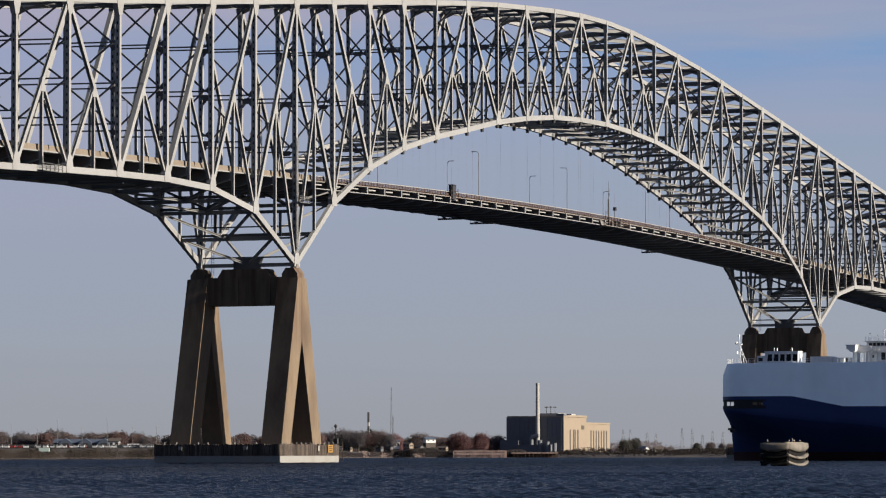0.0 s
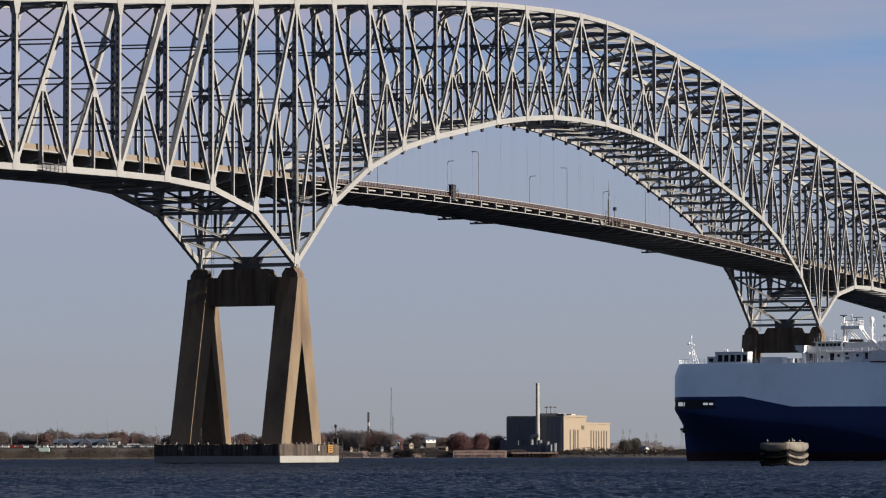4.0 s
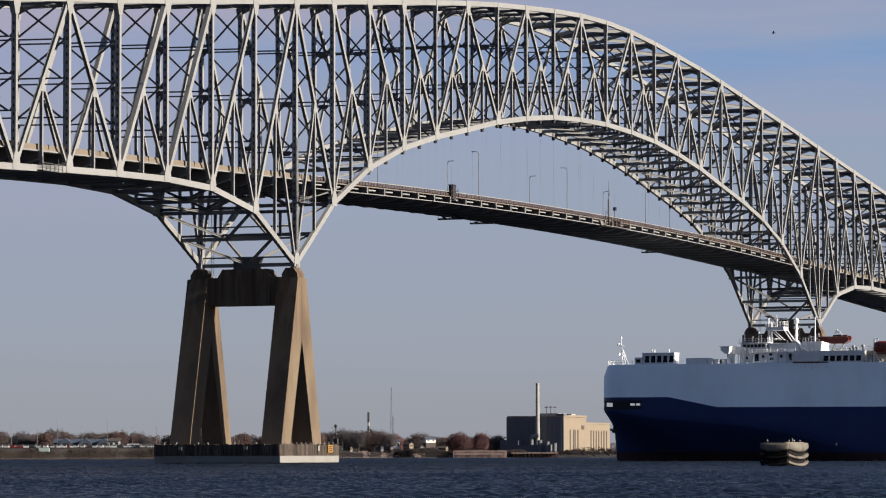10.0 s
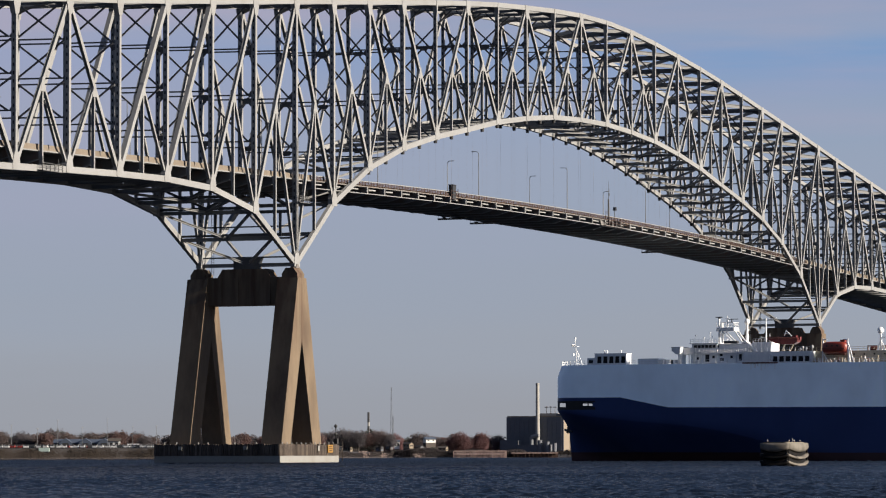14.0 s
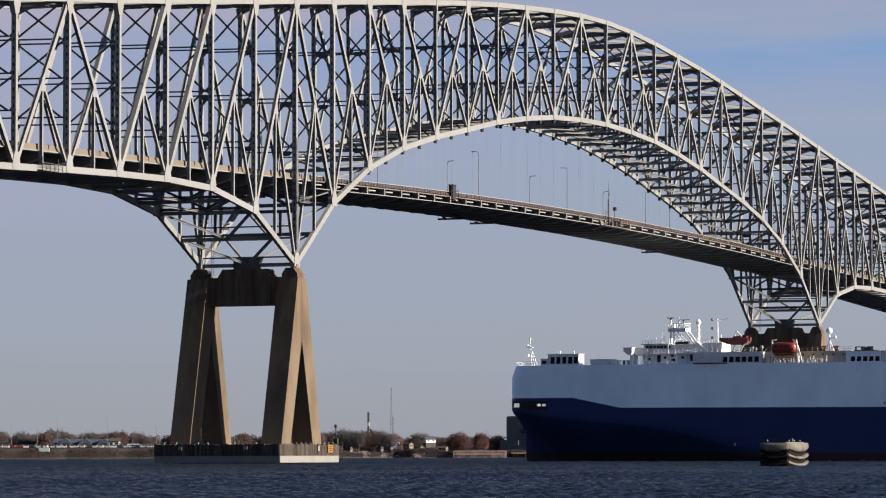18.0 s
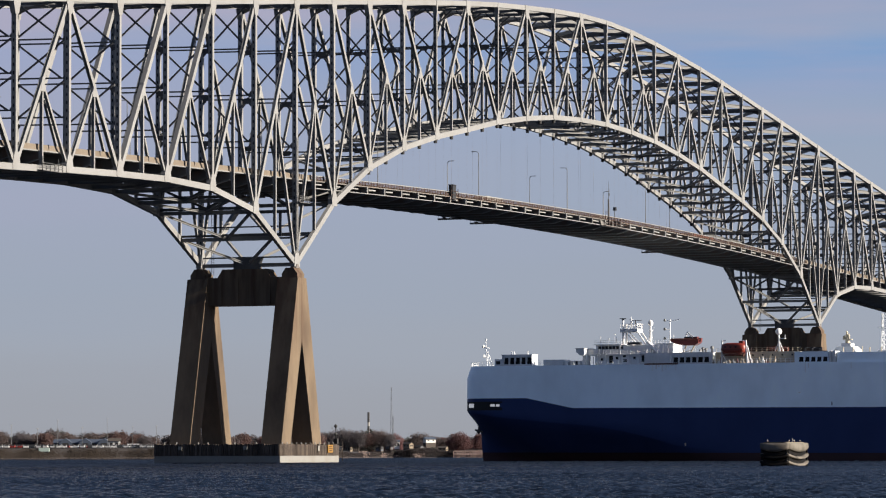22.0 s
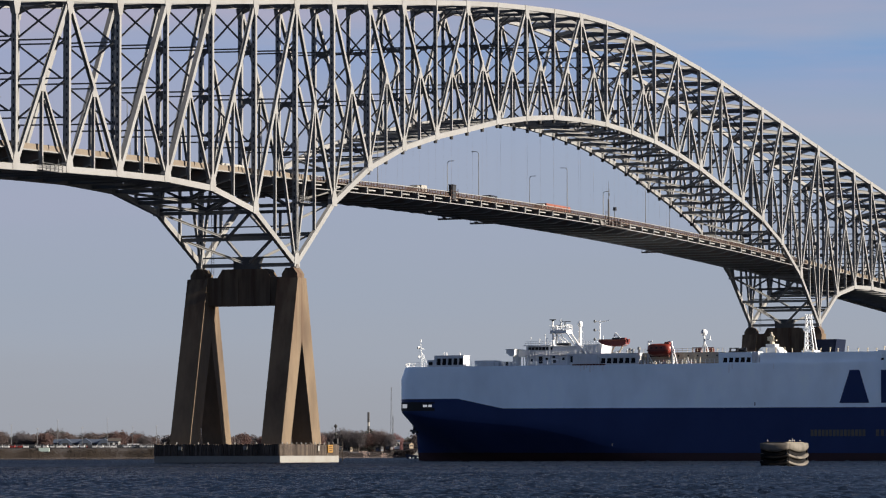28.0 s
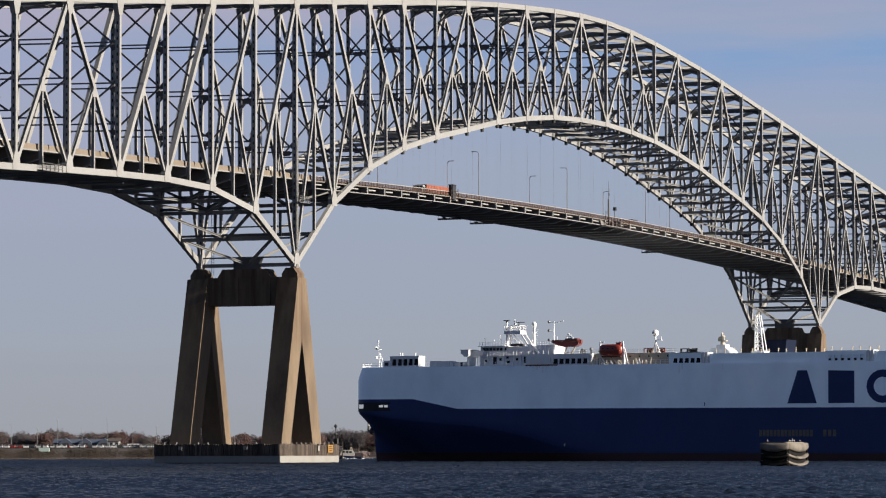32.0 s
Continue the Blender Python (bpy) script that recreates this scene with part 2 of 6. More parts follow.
def make_water():
    g = np.random.RandomState(4)
    ds = [90.0]
    while ds[-1] < 2200:
        ds.append(ds[-1] + (0.22 if ds[-1] < 280 else 0.22 + (ds[-1] - 280) * 0.006))
    nw = 400
    D = np.array(ds)[:, None]
    half = 14 + D * 0.128
    S = half * np.linspace(-1, 1, nw)[None, :]
    D = D + 0 * S
    Z = np.zeros_like(S)
    for k in range(40):
        L = 0.32 + 1.4 * g.rand() ** 1.6
        a = radians(255) + 0.95 * g.randn()
        kx, ky, ph = math.cos(a) * 6.2832 / L, math.sin(a) * 6.2832 / L, 6.28 * g.rand()
        gust = 0.6 + 0.4 * np.sin(S * 0.11 * math.cos(k) + D * 0.05 * math.sin(2.1 * k) + k)
        Z += 0.0145 * L * gust * np.sin(kx * S + ky * D + ph + 1.1 * np.sin(0.21 * S * kx + 0.1 * D + ph))
    # beyond the near chop: coarser, irregular facets of about the same slope
    gap = np.gradient(np.array(ds))[:, None]
    Z += np.clip((D - 260) / 160, 0, 1) * np.minimum(0.065 * gap, 0.11) * g.randn(*S.shape)
    edge = np.minimum(1, (1 - np.abs(S) / half) * 12) * np.clip((D - 90) / 15, 0, 1) * np.clip((2230 - D) / 60, 0, 1)
    Z = Z * np.maximum(edge, 0) + SEA
    rows = len(ds)
    P = np.stack([EYE.x + FWD.x * D + RGT.x * S, EYE.y + FWD.y * D + RGT.y * S, Z], -1).reshape(-1, 3)
    verts = P.tolist()
    idx = np.arange(rows * nw).reshape(rows, nw)
    faces = np.stack([idx[:-1, :-1], idx[:-1, 1:], idx[1:, 1:], idx[1:, :-1]], -1).reshape(-1, 4).tolist()
    k = len(verts)
    verts += [tuple(far(*p, SEA)) for p in ((-4500, -900), (4500, -900), (4500, 4800), (-4500, 4800))]
    a, b, c, d = int(idx[0, 0]), int(idx[0, -1]), int(idx[-1, -1]), int(idx[-1, 0])
    faces += [[k, k + 1, b] + [int(i) for i in idx[0, ::-1][1:]], [k + 1, k + 2, c] + [int(i) for i in idx[::-1, -1][1:]],
              [k + 2, k + 3, d] + [int(i) for i in idx[-1][1:]], [k + 3, k, a] + [int(i) for i in idx[1:, 0]]]
    ob = piece("water", verts, faces, [water_material("river_water", 0.14, 0.30), water_material("ruffled_far_water", 0.36, 0.46)] + [water_material("ruffled_water", 0.14 + 0.055 * k, 0.30 + 0.04 * k) for k in (1, 2, 3)], None, "dark blue choppy river water under low sun", True)
    # the far slots also take a larger share of the painted shade
    index = np.full(len(ob.data.polygons), 1, dtype=np.int32)      # the chop gets finer than the mesh with distance
    at = 0
    for edge, slot in ((300, 0), (390, 2), (500, 3), (640, 4)):
        last = sum(1 for d in ds if d < edge) * (nw - 1)
        index[at:last] = slot
        at = last
    ob.data.polygons.foreach_set("material_index", index)
    return tagged(ob, "", "water", "", "structure")


WATER = make_water()

# ---- bridge ----
PANEL, SIDE_PANEL, SPAN, ENDS, WIDE = 18.288, 18.99, 20, 12, 19.8
BOTTOM = (79.35, 78.96, 78.05, 76.3, 74.0, 70.9, 67.9, 64.2, 58.8, 50.6, 37.9, 46.9, 49.9, 50.3, 49.9, 49.3, 48.5, 47.8, 47.1, 46.4, 45.7, 45.0, 44.3)
TOP = (103.6, 103.25, 102.3, 101.0, 99.6, 97.9, 95.95, 94.0, 92.0, 90.0, 88.0, 85.85, 83.75, 81.65, 79.6, 77.75, 75.7, 74.0, 72.2, 70.4, 68.6, 66.8, 65.0)


def along(i):
    return i * PANEL if 0 <= i <= SPAN else (i * SIDE_PANEL if i < 0 else SPAN * PANEL + (i - SPAN) * SIDE_PANEL)


def level(table, i):
    j = abs(i - SPAN / 2)
    k = min(int(j), len(table) - 2)
    return table[k] + (table[k + 1] - table[k]) * (j - k)


def low(i):
    return level(BOTTOM, i)


def high(i):
    return level(TOP, i) + 0.03 * (SPAN / 2 - i)


def road(i):
    j = abs(i - SPAN / 2)
    return 56.9 - 1.75 * (j / 8) ** 2 if j < 8 else 55.15 - 0.43 * (j - 8)


bridge = empty("truss_bridge", (0, 0, 0), "long cantilever steel arch truss bridge painted cream on concrete piers", "bridge")


def rises(i):
    """Whether the long diagonal of panel i..i+1 climbs away from its first node."""
    if i < -4 or i >= SPAN + 4:
        j = i if i < 0 else SPAN - 1 - i
        up = (j % 2 == 0)
        return up if i < 0 else not up
    if i < 0:
        return True
    if i < 4:
        return False
    if i >= SPAN:
        return False
    if i >= SPAN - 4:
        return True
    return i % 2 == 0


def make_truss(y):
    """One of the two trusses. Plates and flanges face along y."""
    for i in range(-ENDS, SPAN + ENDS + 1):
        x, lo, hi = along(i), low(i), high(i)
        if -ENDS < i < SPAN + ENDS:
            if i < 4:      # closed boxes over the near pier, open sections on the arch
                piece("vertical", *bar((x, y, lo), (x, y, hi), 0.72, 0.86), STEEL, bridge)
            else:
                piece("vertical", *hbeam((x, y, lo), (x, y, hi), 0.52, 0.74, (0, 1, 0), 0.1), STEEL, bridge)
        joint = not 4 <= i <= SPAN - 4      # on the arch the diagonals meet every second node
        g = 1.25 if joint or i % 2 == 0 else 0.7
        piece("gusset", *prism([(x - g, lo - 0.55), (x + g, lo - 0.55), (x + g, lo + 0.8), (x + g * 0.44, lo + 2.5), (x - g * 0.44, lo + 2.5), (x - g, lo + 0.8)], y - 0.46, y + 0.46, "y"), STEEL, bridge)
        g = 1.25 if joint or i % 2 else 0.34
        piece("gusset", *prism([(x - g, hi + 0.5), (x + g, hi + 0.5), (x + g, hi - 0.6), (x + g * 0.48, hi - 2.6), (x - g * 0.48, hi - 2.6), (x - g, hi - 0.6)], y - 0.46, y + 0.46, "y"), STEEL, bridge)
        if i == SPAN + ENDS:
            break
        x1, lo1, hi1 = along(i + 1), low(i + 1), high(i + 1)
        xm, lom = (x + x1) / 2, (lo + lo1) / 2
        piece("top_chord", *bar((x, y, hi), (x1, y, hi1), 1.05, 0.74), STEEL, bridge)
        piece("bottom_chord", *bar((x, y, lo), (x1, y, lo1), 1.1, 0.74), STEEL, bridge)
        up = rises(i)
        a = (x, y, lo if up else hi)
        b = (x1, y, hi1 if up else lo1)
        if i in (-4, -3):      # closed boxes
            piece("diagonal", *bar(a, b, 0.88, 0.86), STEEL, bridge)
        else:
            piece("diagonal", *hbeam(a, b, 0.76 if i < 4 else 0.66, 0.62, (0, 1, 0), 0.1), STEEL, bridge)
        mid = ((a[0] + b[0]) / 2, y, (a[2] + b[2]) / 2)
        foot = (x1, y, lo1) if up else (x, y, lo)
        piece("sub_diagonal", *hbeam(mid, foot, 0.46, 0.52, (0, 1, 0), 0.09), STEEL, bridge)
        piece("hanger_post", *hbeam(mid, (xm, y, lom), 0.38, 0.56, (0, 1, 0), 0.09), STEEL, bridge)
        piece("gusset", *prism([(xm - 0.95, mid[2] - 1.7), (xm + 0.95, mid[2] - 1.7), (xm + 0.28, mid[2] + 0.6), (xm - 0.28, mid[2] + 0.6)], y - 0.34, y + 0.34, "y"), STEEL, bridge)


def make_access_holes():
    """Oval holes in the near side plates of the tall verticals, as near-black ovals for the shade inside."""
    for y in (0.0, WIDE):
        for i in range(-6, 10):
            x, lo, hi = along(i), low(i), high(i)
            z, bits = lo + 3.2, []
            while z < hi - 3.2:
                ring = [(y + 0.15 * math.cos(a), z + 0.33 * math.sin(a)) for a in [radians(45 * q) for q in range(8)]]
                bits.append(prism(ring, x - 0.395, x - 0.36, "x"))
                z += 1.35
            tagged(piece("access_hole", *joined(bits), HOLE, bridge), "", "", "", "stuff")


SOCKET = mat("black_socket_paint", (0.016, 0.016, 0.017), 0.8, 0, (0.028, 0.024, 0.021), 1.0, 0.5)
HOLE = mat("hollow_shadow", (0.010, 0.010, 0.012), 0.9)
make_access_holes()
make_truss(0.0)
make_truss(WIDE)


def make_bracing():
    for i in range(-ENDS + 1, SPAN + ENDS):
        x, lo, hi = along(i), low(i), high(i)
        floor = max(lo, road(i) + 6.2)
        # sway frames: struts with two braces from the middle down to the ends
        tiers = 3
        step, c, z = (hi - floor) / tiers, WIDE / 2, hi
        for k in range(tiers):
            z1 = z - step
            if i < 0:
                ends = (((c - 0.6, z - (1.0 if k else 0.75)), (1.2, z1 - 0.2)), ((c + 1.9, z - 0.35), (WIDE - 0.1, z1 + 1.25)))
            else:
                ends = (((c - 0.3, z - 0.8), (1.0, z1 - 0.3)), ((c + 0.3, z - 0.3), (WIDE - 0.8, z1 + 0.3)))
            for (ya, za), (yb, zb) in ends:
                if i < 0 and ya > c:
                    f = (c + 0.3 - ya) / (yb - ya)
                    ya, za = c + 0.3, za + (zb - za) * f
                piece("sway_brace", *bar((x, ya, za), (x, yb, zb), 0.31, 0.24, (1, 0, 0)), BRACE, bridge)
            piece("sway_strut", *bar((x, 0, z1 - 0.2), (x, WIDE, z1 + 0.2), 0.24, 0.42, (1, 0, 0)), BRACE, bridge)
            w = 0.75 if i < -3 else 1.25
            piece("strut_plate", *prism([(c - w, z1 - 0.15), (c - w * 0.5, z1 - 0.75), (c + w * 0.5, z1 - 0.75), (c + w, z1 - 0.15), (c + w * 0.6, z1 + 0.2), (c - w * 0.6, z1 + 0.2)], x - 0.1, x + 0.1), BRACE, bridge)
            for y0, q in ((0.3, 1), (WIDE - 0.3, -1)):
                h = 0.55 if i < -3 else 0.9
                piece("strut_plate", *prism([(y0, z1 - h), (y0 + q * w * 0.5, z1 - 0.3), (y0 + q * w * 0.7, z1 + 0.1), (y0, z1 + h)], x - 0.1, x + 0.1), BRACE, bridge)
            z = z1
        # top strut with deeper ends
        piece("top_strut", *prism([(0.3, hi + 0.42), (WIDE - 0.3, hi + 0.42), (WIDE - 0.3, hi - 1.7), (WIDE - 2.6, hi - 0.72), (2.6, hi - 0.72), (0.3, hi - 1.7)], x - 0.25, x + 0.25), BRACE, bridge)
    for i in range(-ENDS, SPAN + ENDS):
        x, x1, xm = along(i), along(i + 1), (along(i) + along(i + 1)) / 2
        piece("top_lateral", *hbeam((x, 0, high(i) - 0.1), (x1, WIDE, high(i + 1) - 0.1), 0.42, 0.8, (0, 0, 1), 0.1), STEEL, bridge)
        piece("top_lateral", *hbeam((x, WIDE, high(i) + 0.02), (x1, 0, high(i + 1) + 0.02), 0.42, 0.95, (0, 0, 1), 0.1), STEEL, bridge)
        zm = (high(i) + high(i + 1)) / 2
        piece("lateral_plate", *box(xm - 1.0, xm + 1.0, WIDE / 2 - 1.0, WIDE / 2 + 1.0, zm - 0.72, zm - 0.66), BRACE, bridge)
        ahead = i < 0 or SPAN / 2 <= i < SPAN
        for f in (0.0, 0.5):
            xa, xb = x + (x1 - x) * f, x + (x1 - x) * (f + 0.5)
            za, zb = low(i) + (low(i + 1) - low(i)) * f, low(i) + (low(i + 1) - low(i)) * (f + 0.5)
            (xe, ze), (xc, zc) = ((xa, za), (xb, zb)) if ahead else ((xb, zb), (xa, za))
            for y in (0.4, WIDE - 0.4):
                piece("bottom_lateral", *hbeam((xe, y, ze), (xc, WIDE / 2, zc), 0.42, 0.46, (0, 0, 1), 0.1), STEEL, bridge)
        for f in (0.0, 0.5):
            xs, z = (x, low(i)) if f == 0 else (xm, (low(i) + low(i + 1)) / 2)
            piece("bottom_strut", *hbeam((xs, 0.3, z - 0.1), (xs, WIDE - 0.3, z - 0.1), 0.45, 0.7, (0, 0, 1)), STEEL, bridge)


make_bracing()


def sweep(outline, stations):
    """An outline of (y, z) carried through (x, z) stations as one closed body."""
    n = len(outline)
    v = [(x, y, z + h) for x, z in stations for y, h in outline]
    f = [tuple(range(n - 1, -1, -1)), tuple(range(len(v) - n, len(v)))]
    for k in range(len(stations) - 1):
        for j in range(n):
            a, b = k * n + j, k * n + (j + 1) % n
            f.append((a, b, b + n, a + n))
    return v, f


def rect(y, h, w, t):
    return [(y - w / 2, h - t / 2), (y + w / 2, h - t / 2), (y + w / 2, h + t / 2), (y - w / 2, h + t / 2)]


def ibeam(y, h, w, d, t=0.05):
    a, b, c = w / 2, d / 2, t / 2
    return [(y + u, h + v) for u, v in ((-a, -b), (a, -b), (a, -b + t), (c, -b + t), (c, b - t), (a, b - t), (a, b), (-a, b), (-a, b - t), (-c, b - t), (-c, -b + t), (-a, -b + t))]


FAR_ENDS = 22


def X(i):
    a = math.floor(i)
    return along(a) + (along(a + 1) - along(a)) * (i - a) if i != a else along(a)


def make_deck():
    half = [-FAR_ENDS + k * 0.5 for k in range(2 * (SPAN + 2 * FAR_ENDS) + 1)]
    line = [(X(i), road(i)) for i in half]
    main = [(X(i), road(i)) for i in half if 0.5 <= i <= SPAN - 0.5]
    sides = ([p for p, i in zip(line, half) if i <= 0.5], [p for p, i in zip(line, half) if i >= SPAN - 0.5])
    piece("deck_slab", *sweep([(0.75, -0.28), (WIDE - 0.75, -0.28), (WIDE - 0.75, 0), (0.75, 0)], line), ASPHALT, bridge, "asphalt road deck")
    piece("median_barrier", *sweep([(9.6, 0), (10.2, 0), (10.0, 0.85), (9.8, 0.85)], line), BARRIER, bridge)
    for y in (0.62, WIDE - 0.62):
        for run, paint in ((main, DARKST), (sides[0], STEEL), (sides[1], STEEL)):
            piece("deck_edge", *sweep(rect(y, -0.08, 0.2, 0.2), run), paint, bridge)
    for y in (0.9, WIDE - 0.9):
        for h in (0.30, 0.54, 0.78):
            piece("rail_pipe", *sweep(rect(y, h, 0.12, 0.15), main), RUST, bridge, "rusty brown railing pipe")
        piece("top_rail", *sweep(rect(y, 1.0, 0.2, 0.15), main), STEEL, bridge)
    for y in (1.0, WIDE - 1.0):
        for i in half[:-1]:
            if 0.5 <= i < SPAN - 0.5:
                continue
            (xa, za), (xb, zb) = (X(i), road(i)), (X(i + 0.5), road(i + 0.5))
            cut = [(xa + (xb - xa) * f, za + (zb - za) * f) for f in (0.03, 0.97)]
            piece("parapet", *sweep([(y - 0.28, 0), (y + 0.28, 0), (y + 0.2, 0.3), (y + 0.1, 1.02), (y - 0.1, 1.02), (y - 0.2, 0.3)], cut), BARRIER, bridge, "weathered tan concrete parapet")
            for f in (0.45, 1.0):
                x, z = xa + (xb - xa) * f, za + (zb - za) * f
                piece("rail_post", *box(x - 0.12, x + 0.12, y - 0.3, y - 0.1 if y > 5 else y + 0.1, z + 0.25, z + 1.08), DARKST, bridge)
    for y in (0.95, WIDE - 0.95):
        piece("kerb_wall", *sweep([(y + 0.14, 0), (y + 0.34, 0), (y + 0.30, 0.38), (y + 0.18, 0.38)] if y < 5 else [(y - 0.34, 0), (y - 0.14, 0), (y - 0.18, 0.6), (y - 0.30, 0.6)], main), BARRIER, bridge, "stained concrete kerb wall")
    for y in (4.2, 6.1, 8.0, 9.9, 11.8, 13.7, 15.6, 17.5):
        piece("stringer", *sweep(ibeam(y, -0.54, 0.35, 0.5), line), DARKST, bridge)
    piece("bottom_flange", *sweep(rect(0.12, -1.55, 0.5, 0.16), main), STEEL, bridge)
    piece("bottom_flange", *sweep(rect(WIDE - 0.3, -1.6, 0.3, 0.5), main), DARKST, bridge)
    for y in (WIDE - 1.0,):
        piece("maintenance_rail", *sweep(ibeam(y, -1.75, 0.25, 0.4), main), DARKST, bridge)
    posts = []
    for i in half[:-1]:
        x0, x1, z0, z1 = X(i), X(i + 0.5), road(i), road(i + 0.5)
        if not 0 <= i < SPAN:
            continue
        f0, f1 = 0.10, 0.52
        pa = (x0 + (x1 - x0) * f0, 0.5, z0 + (z1 - z0) * f0 - 0.72)
        pb = (x0 + (x1 - x0) * f1, 0.5, z0 + (z1 - z0) * f1 - 0.72)
        # short cream bars added to show the sunlit dashes below the deck edge
        piece("drain_trough", *bar(pa, pb, 0.26, 0.18), STEEL, bridge)
        for k in range(6):
            f = (k + 0.5) / 6
            xx, zz = x0 + (x1 - x0) * f, z0 + (z1 - z0) * f
            posts.append(bar((xx, 1.0, zz), (xx, 1.0, zz + 0.98), 0.16, 0.14))
    tagged(piece("rail_grille", *joined(posts), RUST, bridge, "rusty brown railing posts"), "", "", "", "stuff")
    for i in half:
        x, z = X(i), road(i)
        if not -ENDS <= i <= SPAN + ENDS:
            continue
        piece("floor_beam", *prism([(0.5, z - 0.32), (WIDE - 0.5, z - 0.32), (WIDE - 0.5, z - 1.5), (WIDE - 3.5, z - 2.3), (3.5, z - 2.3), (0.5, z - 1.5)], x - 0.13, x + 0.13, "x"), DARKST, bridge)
        piece("beam_flange", *joined([bar((x, 0.6, z - 1.55), (x, 3.5, z - 2.32), 0.6, 0.2, (0, 0, 1)), bar((x, 3.5, z - 2.32), (x, WIDE - 3.5, z - 2.32), 0.6, 0.2, (0, 0, 1)), bar((x, WIDE - 3.5, z - 2.32), (x, WIDE - 0.5, z - 1.52), 0.6, 0.2, (0, 0, 1))]), STEEL, bridge)
        piece("beam_end", *box(x - 0.2, x + 0.2, 0.22, 0.48, z - 1.6, z - 0.1), STEEL, bridge)
        if low(i) > z + 2:
            for y in (0.0, WIDE):
                piece("hanger_rope", *rod((x, y, z - 1.5), (x, y, low(i)), 0.009, 0.009, 5), DARKST, bridge)
                piece("hanger_socket", *rod((x, y, low(i) - 1.3), (x, y, low(i) - 0.55), 0.38, 0.42, 10), SOCKET, bridge)
    # plain columns that carry the ends of the truss and the approach
    for i in [-FAR_ENDS + 2, -ENDS - 5, -ENDS, SPAN + ENDS, SPAN + ENDS + 5, SPAN + FAR_ENDS - 2]:
        for y in (2.0, WIDE - 2.0):
            piece("approach_column", *box(X(i) - 1.5, X(i) + 1.5, y - 1.5, y + 1.5, -1, min(low(i), road(i) - 1.0) - 0.5), CONC, bridge)
        piece("approach_cap", *box(X(i) - 1.8, X(i) + 1.8, 0, WIDE, min(low(i), road(i) - 1.0) - 0.6, min(low(i), road(i) - 1.0)), CONC, bridge)


make_deck()


def make_pier_bracing():
    """Cross frames below the road where the trusses come down to the piers."""
    for p in (0, SPAN):
        for k in (-2, -1.5, -1, -0.5, 1):
            i = p + k if p == 0 else p - k
            x, lo, top = X(i), low(i), road(i) - 2.4
            if top - lo < 2:
                continue
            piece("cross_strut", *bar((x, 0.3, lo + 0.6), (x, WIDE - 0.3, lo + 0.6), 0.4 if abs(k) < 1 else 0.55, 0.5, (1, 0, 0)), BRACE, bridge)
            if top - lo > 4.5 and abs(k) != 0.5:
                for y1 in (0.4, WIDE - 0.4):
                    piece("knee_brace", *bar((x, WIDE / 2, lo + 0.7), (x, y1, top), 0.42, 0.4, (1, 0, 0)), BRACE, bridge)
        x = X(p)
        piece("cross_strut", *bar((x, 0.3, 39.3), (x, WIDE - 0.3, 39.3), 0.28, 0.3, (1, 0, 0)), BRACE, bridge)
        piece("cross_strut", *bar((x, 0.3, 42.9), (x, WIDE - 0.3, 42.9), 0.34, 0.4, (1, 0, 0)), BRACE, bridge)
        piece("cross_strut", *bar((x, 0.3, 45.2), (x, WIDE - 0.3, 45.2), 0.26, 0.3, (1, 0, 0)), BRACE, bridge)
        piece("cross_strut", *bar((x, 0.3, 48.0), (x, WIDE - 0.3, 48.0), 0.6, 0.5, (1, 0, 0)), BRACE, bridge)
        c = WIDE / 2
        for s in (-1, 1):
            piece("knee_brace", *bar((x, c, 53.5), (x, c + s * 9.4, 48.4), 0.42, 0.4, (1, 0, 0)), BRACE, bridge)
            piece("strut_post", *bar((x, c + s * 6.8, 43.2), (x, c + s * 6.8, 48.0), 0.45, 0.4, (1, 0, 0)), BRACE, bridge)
        piece("ladder", *joined([bar((x - 1, 16.6 + d, 36), (x - 1, 16.6 + d, 52), 0.07, 0.07) for d in (0, 0.5)] + [bar((x - 1, 16.6, 36 + 0.6 * k), (x - 1, 17.1, 36 + 0.6 * k), 0.05, 0.05, (1, 0, 0)) for k in range(27)]), GALV, bridge)


GALV = mat("galvanised_steel", (0.157, 0.162, 0.167), 0.5, 0.4, (0.104, 0.104, 0.104), 0.6, 0.5)
make_pier_bracing()


# ---- piers ----
# near-black colour paints the shade in the undercut below the footing slab
UNDERCUT = mat("undercut_shade_concrete", (0.014, 0.013, 0.013), 0.5, 0, (0.022, 0.020, 0.018), 0.5, 0.6)


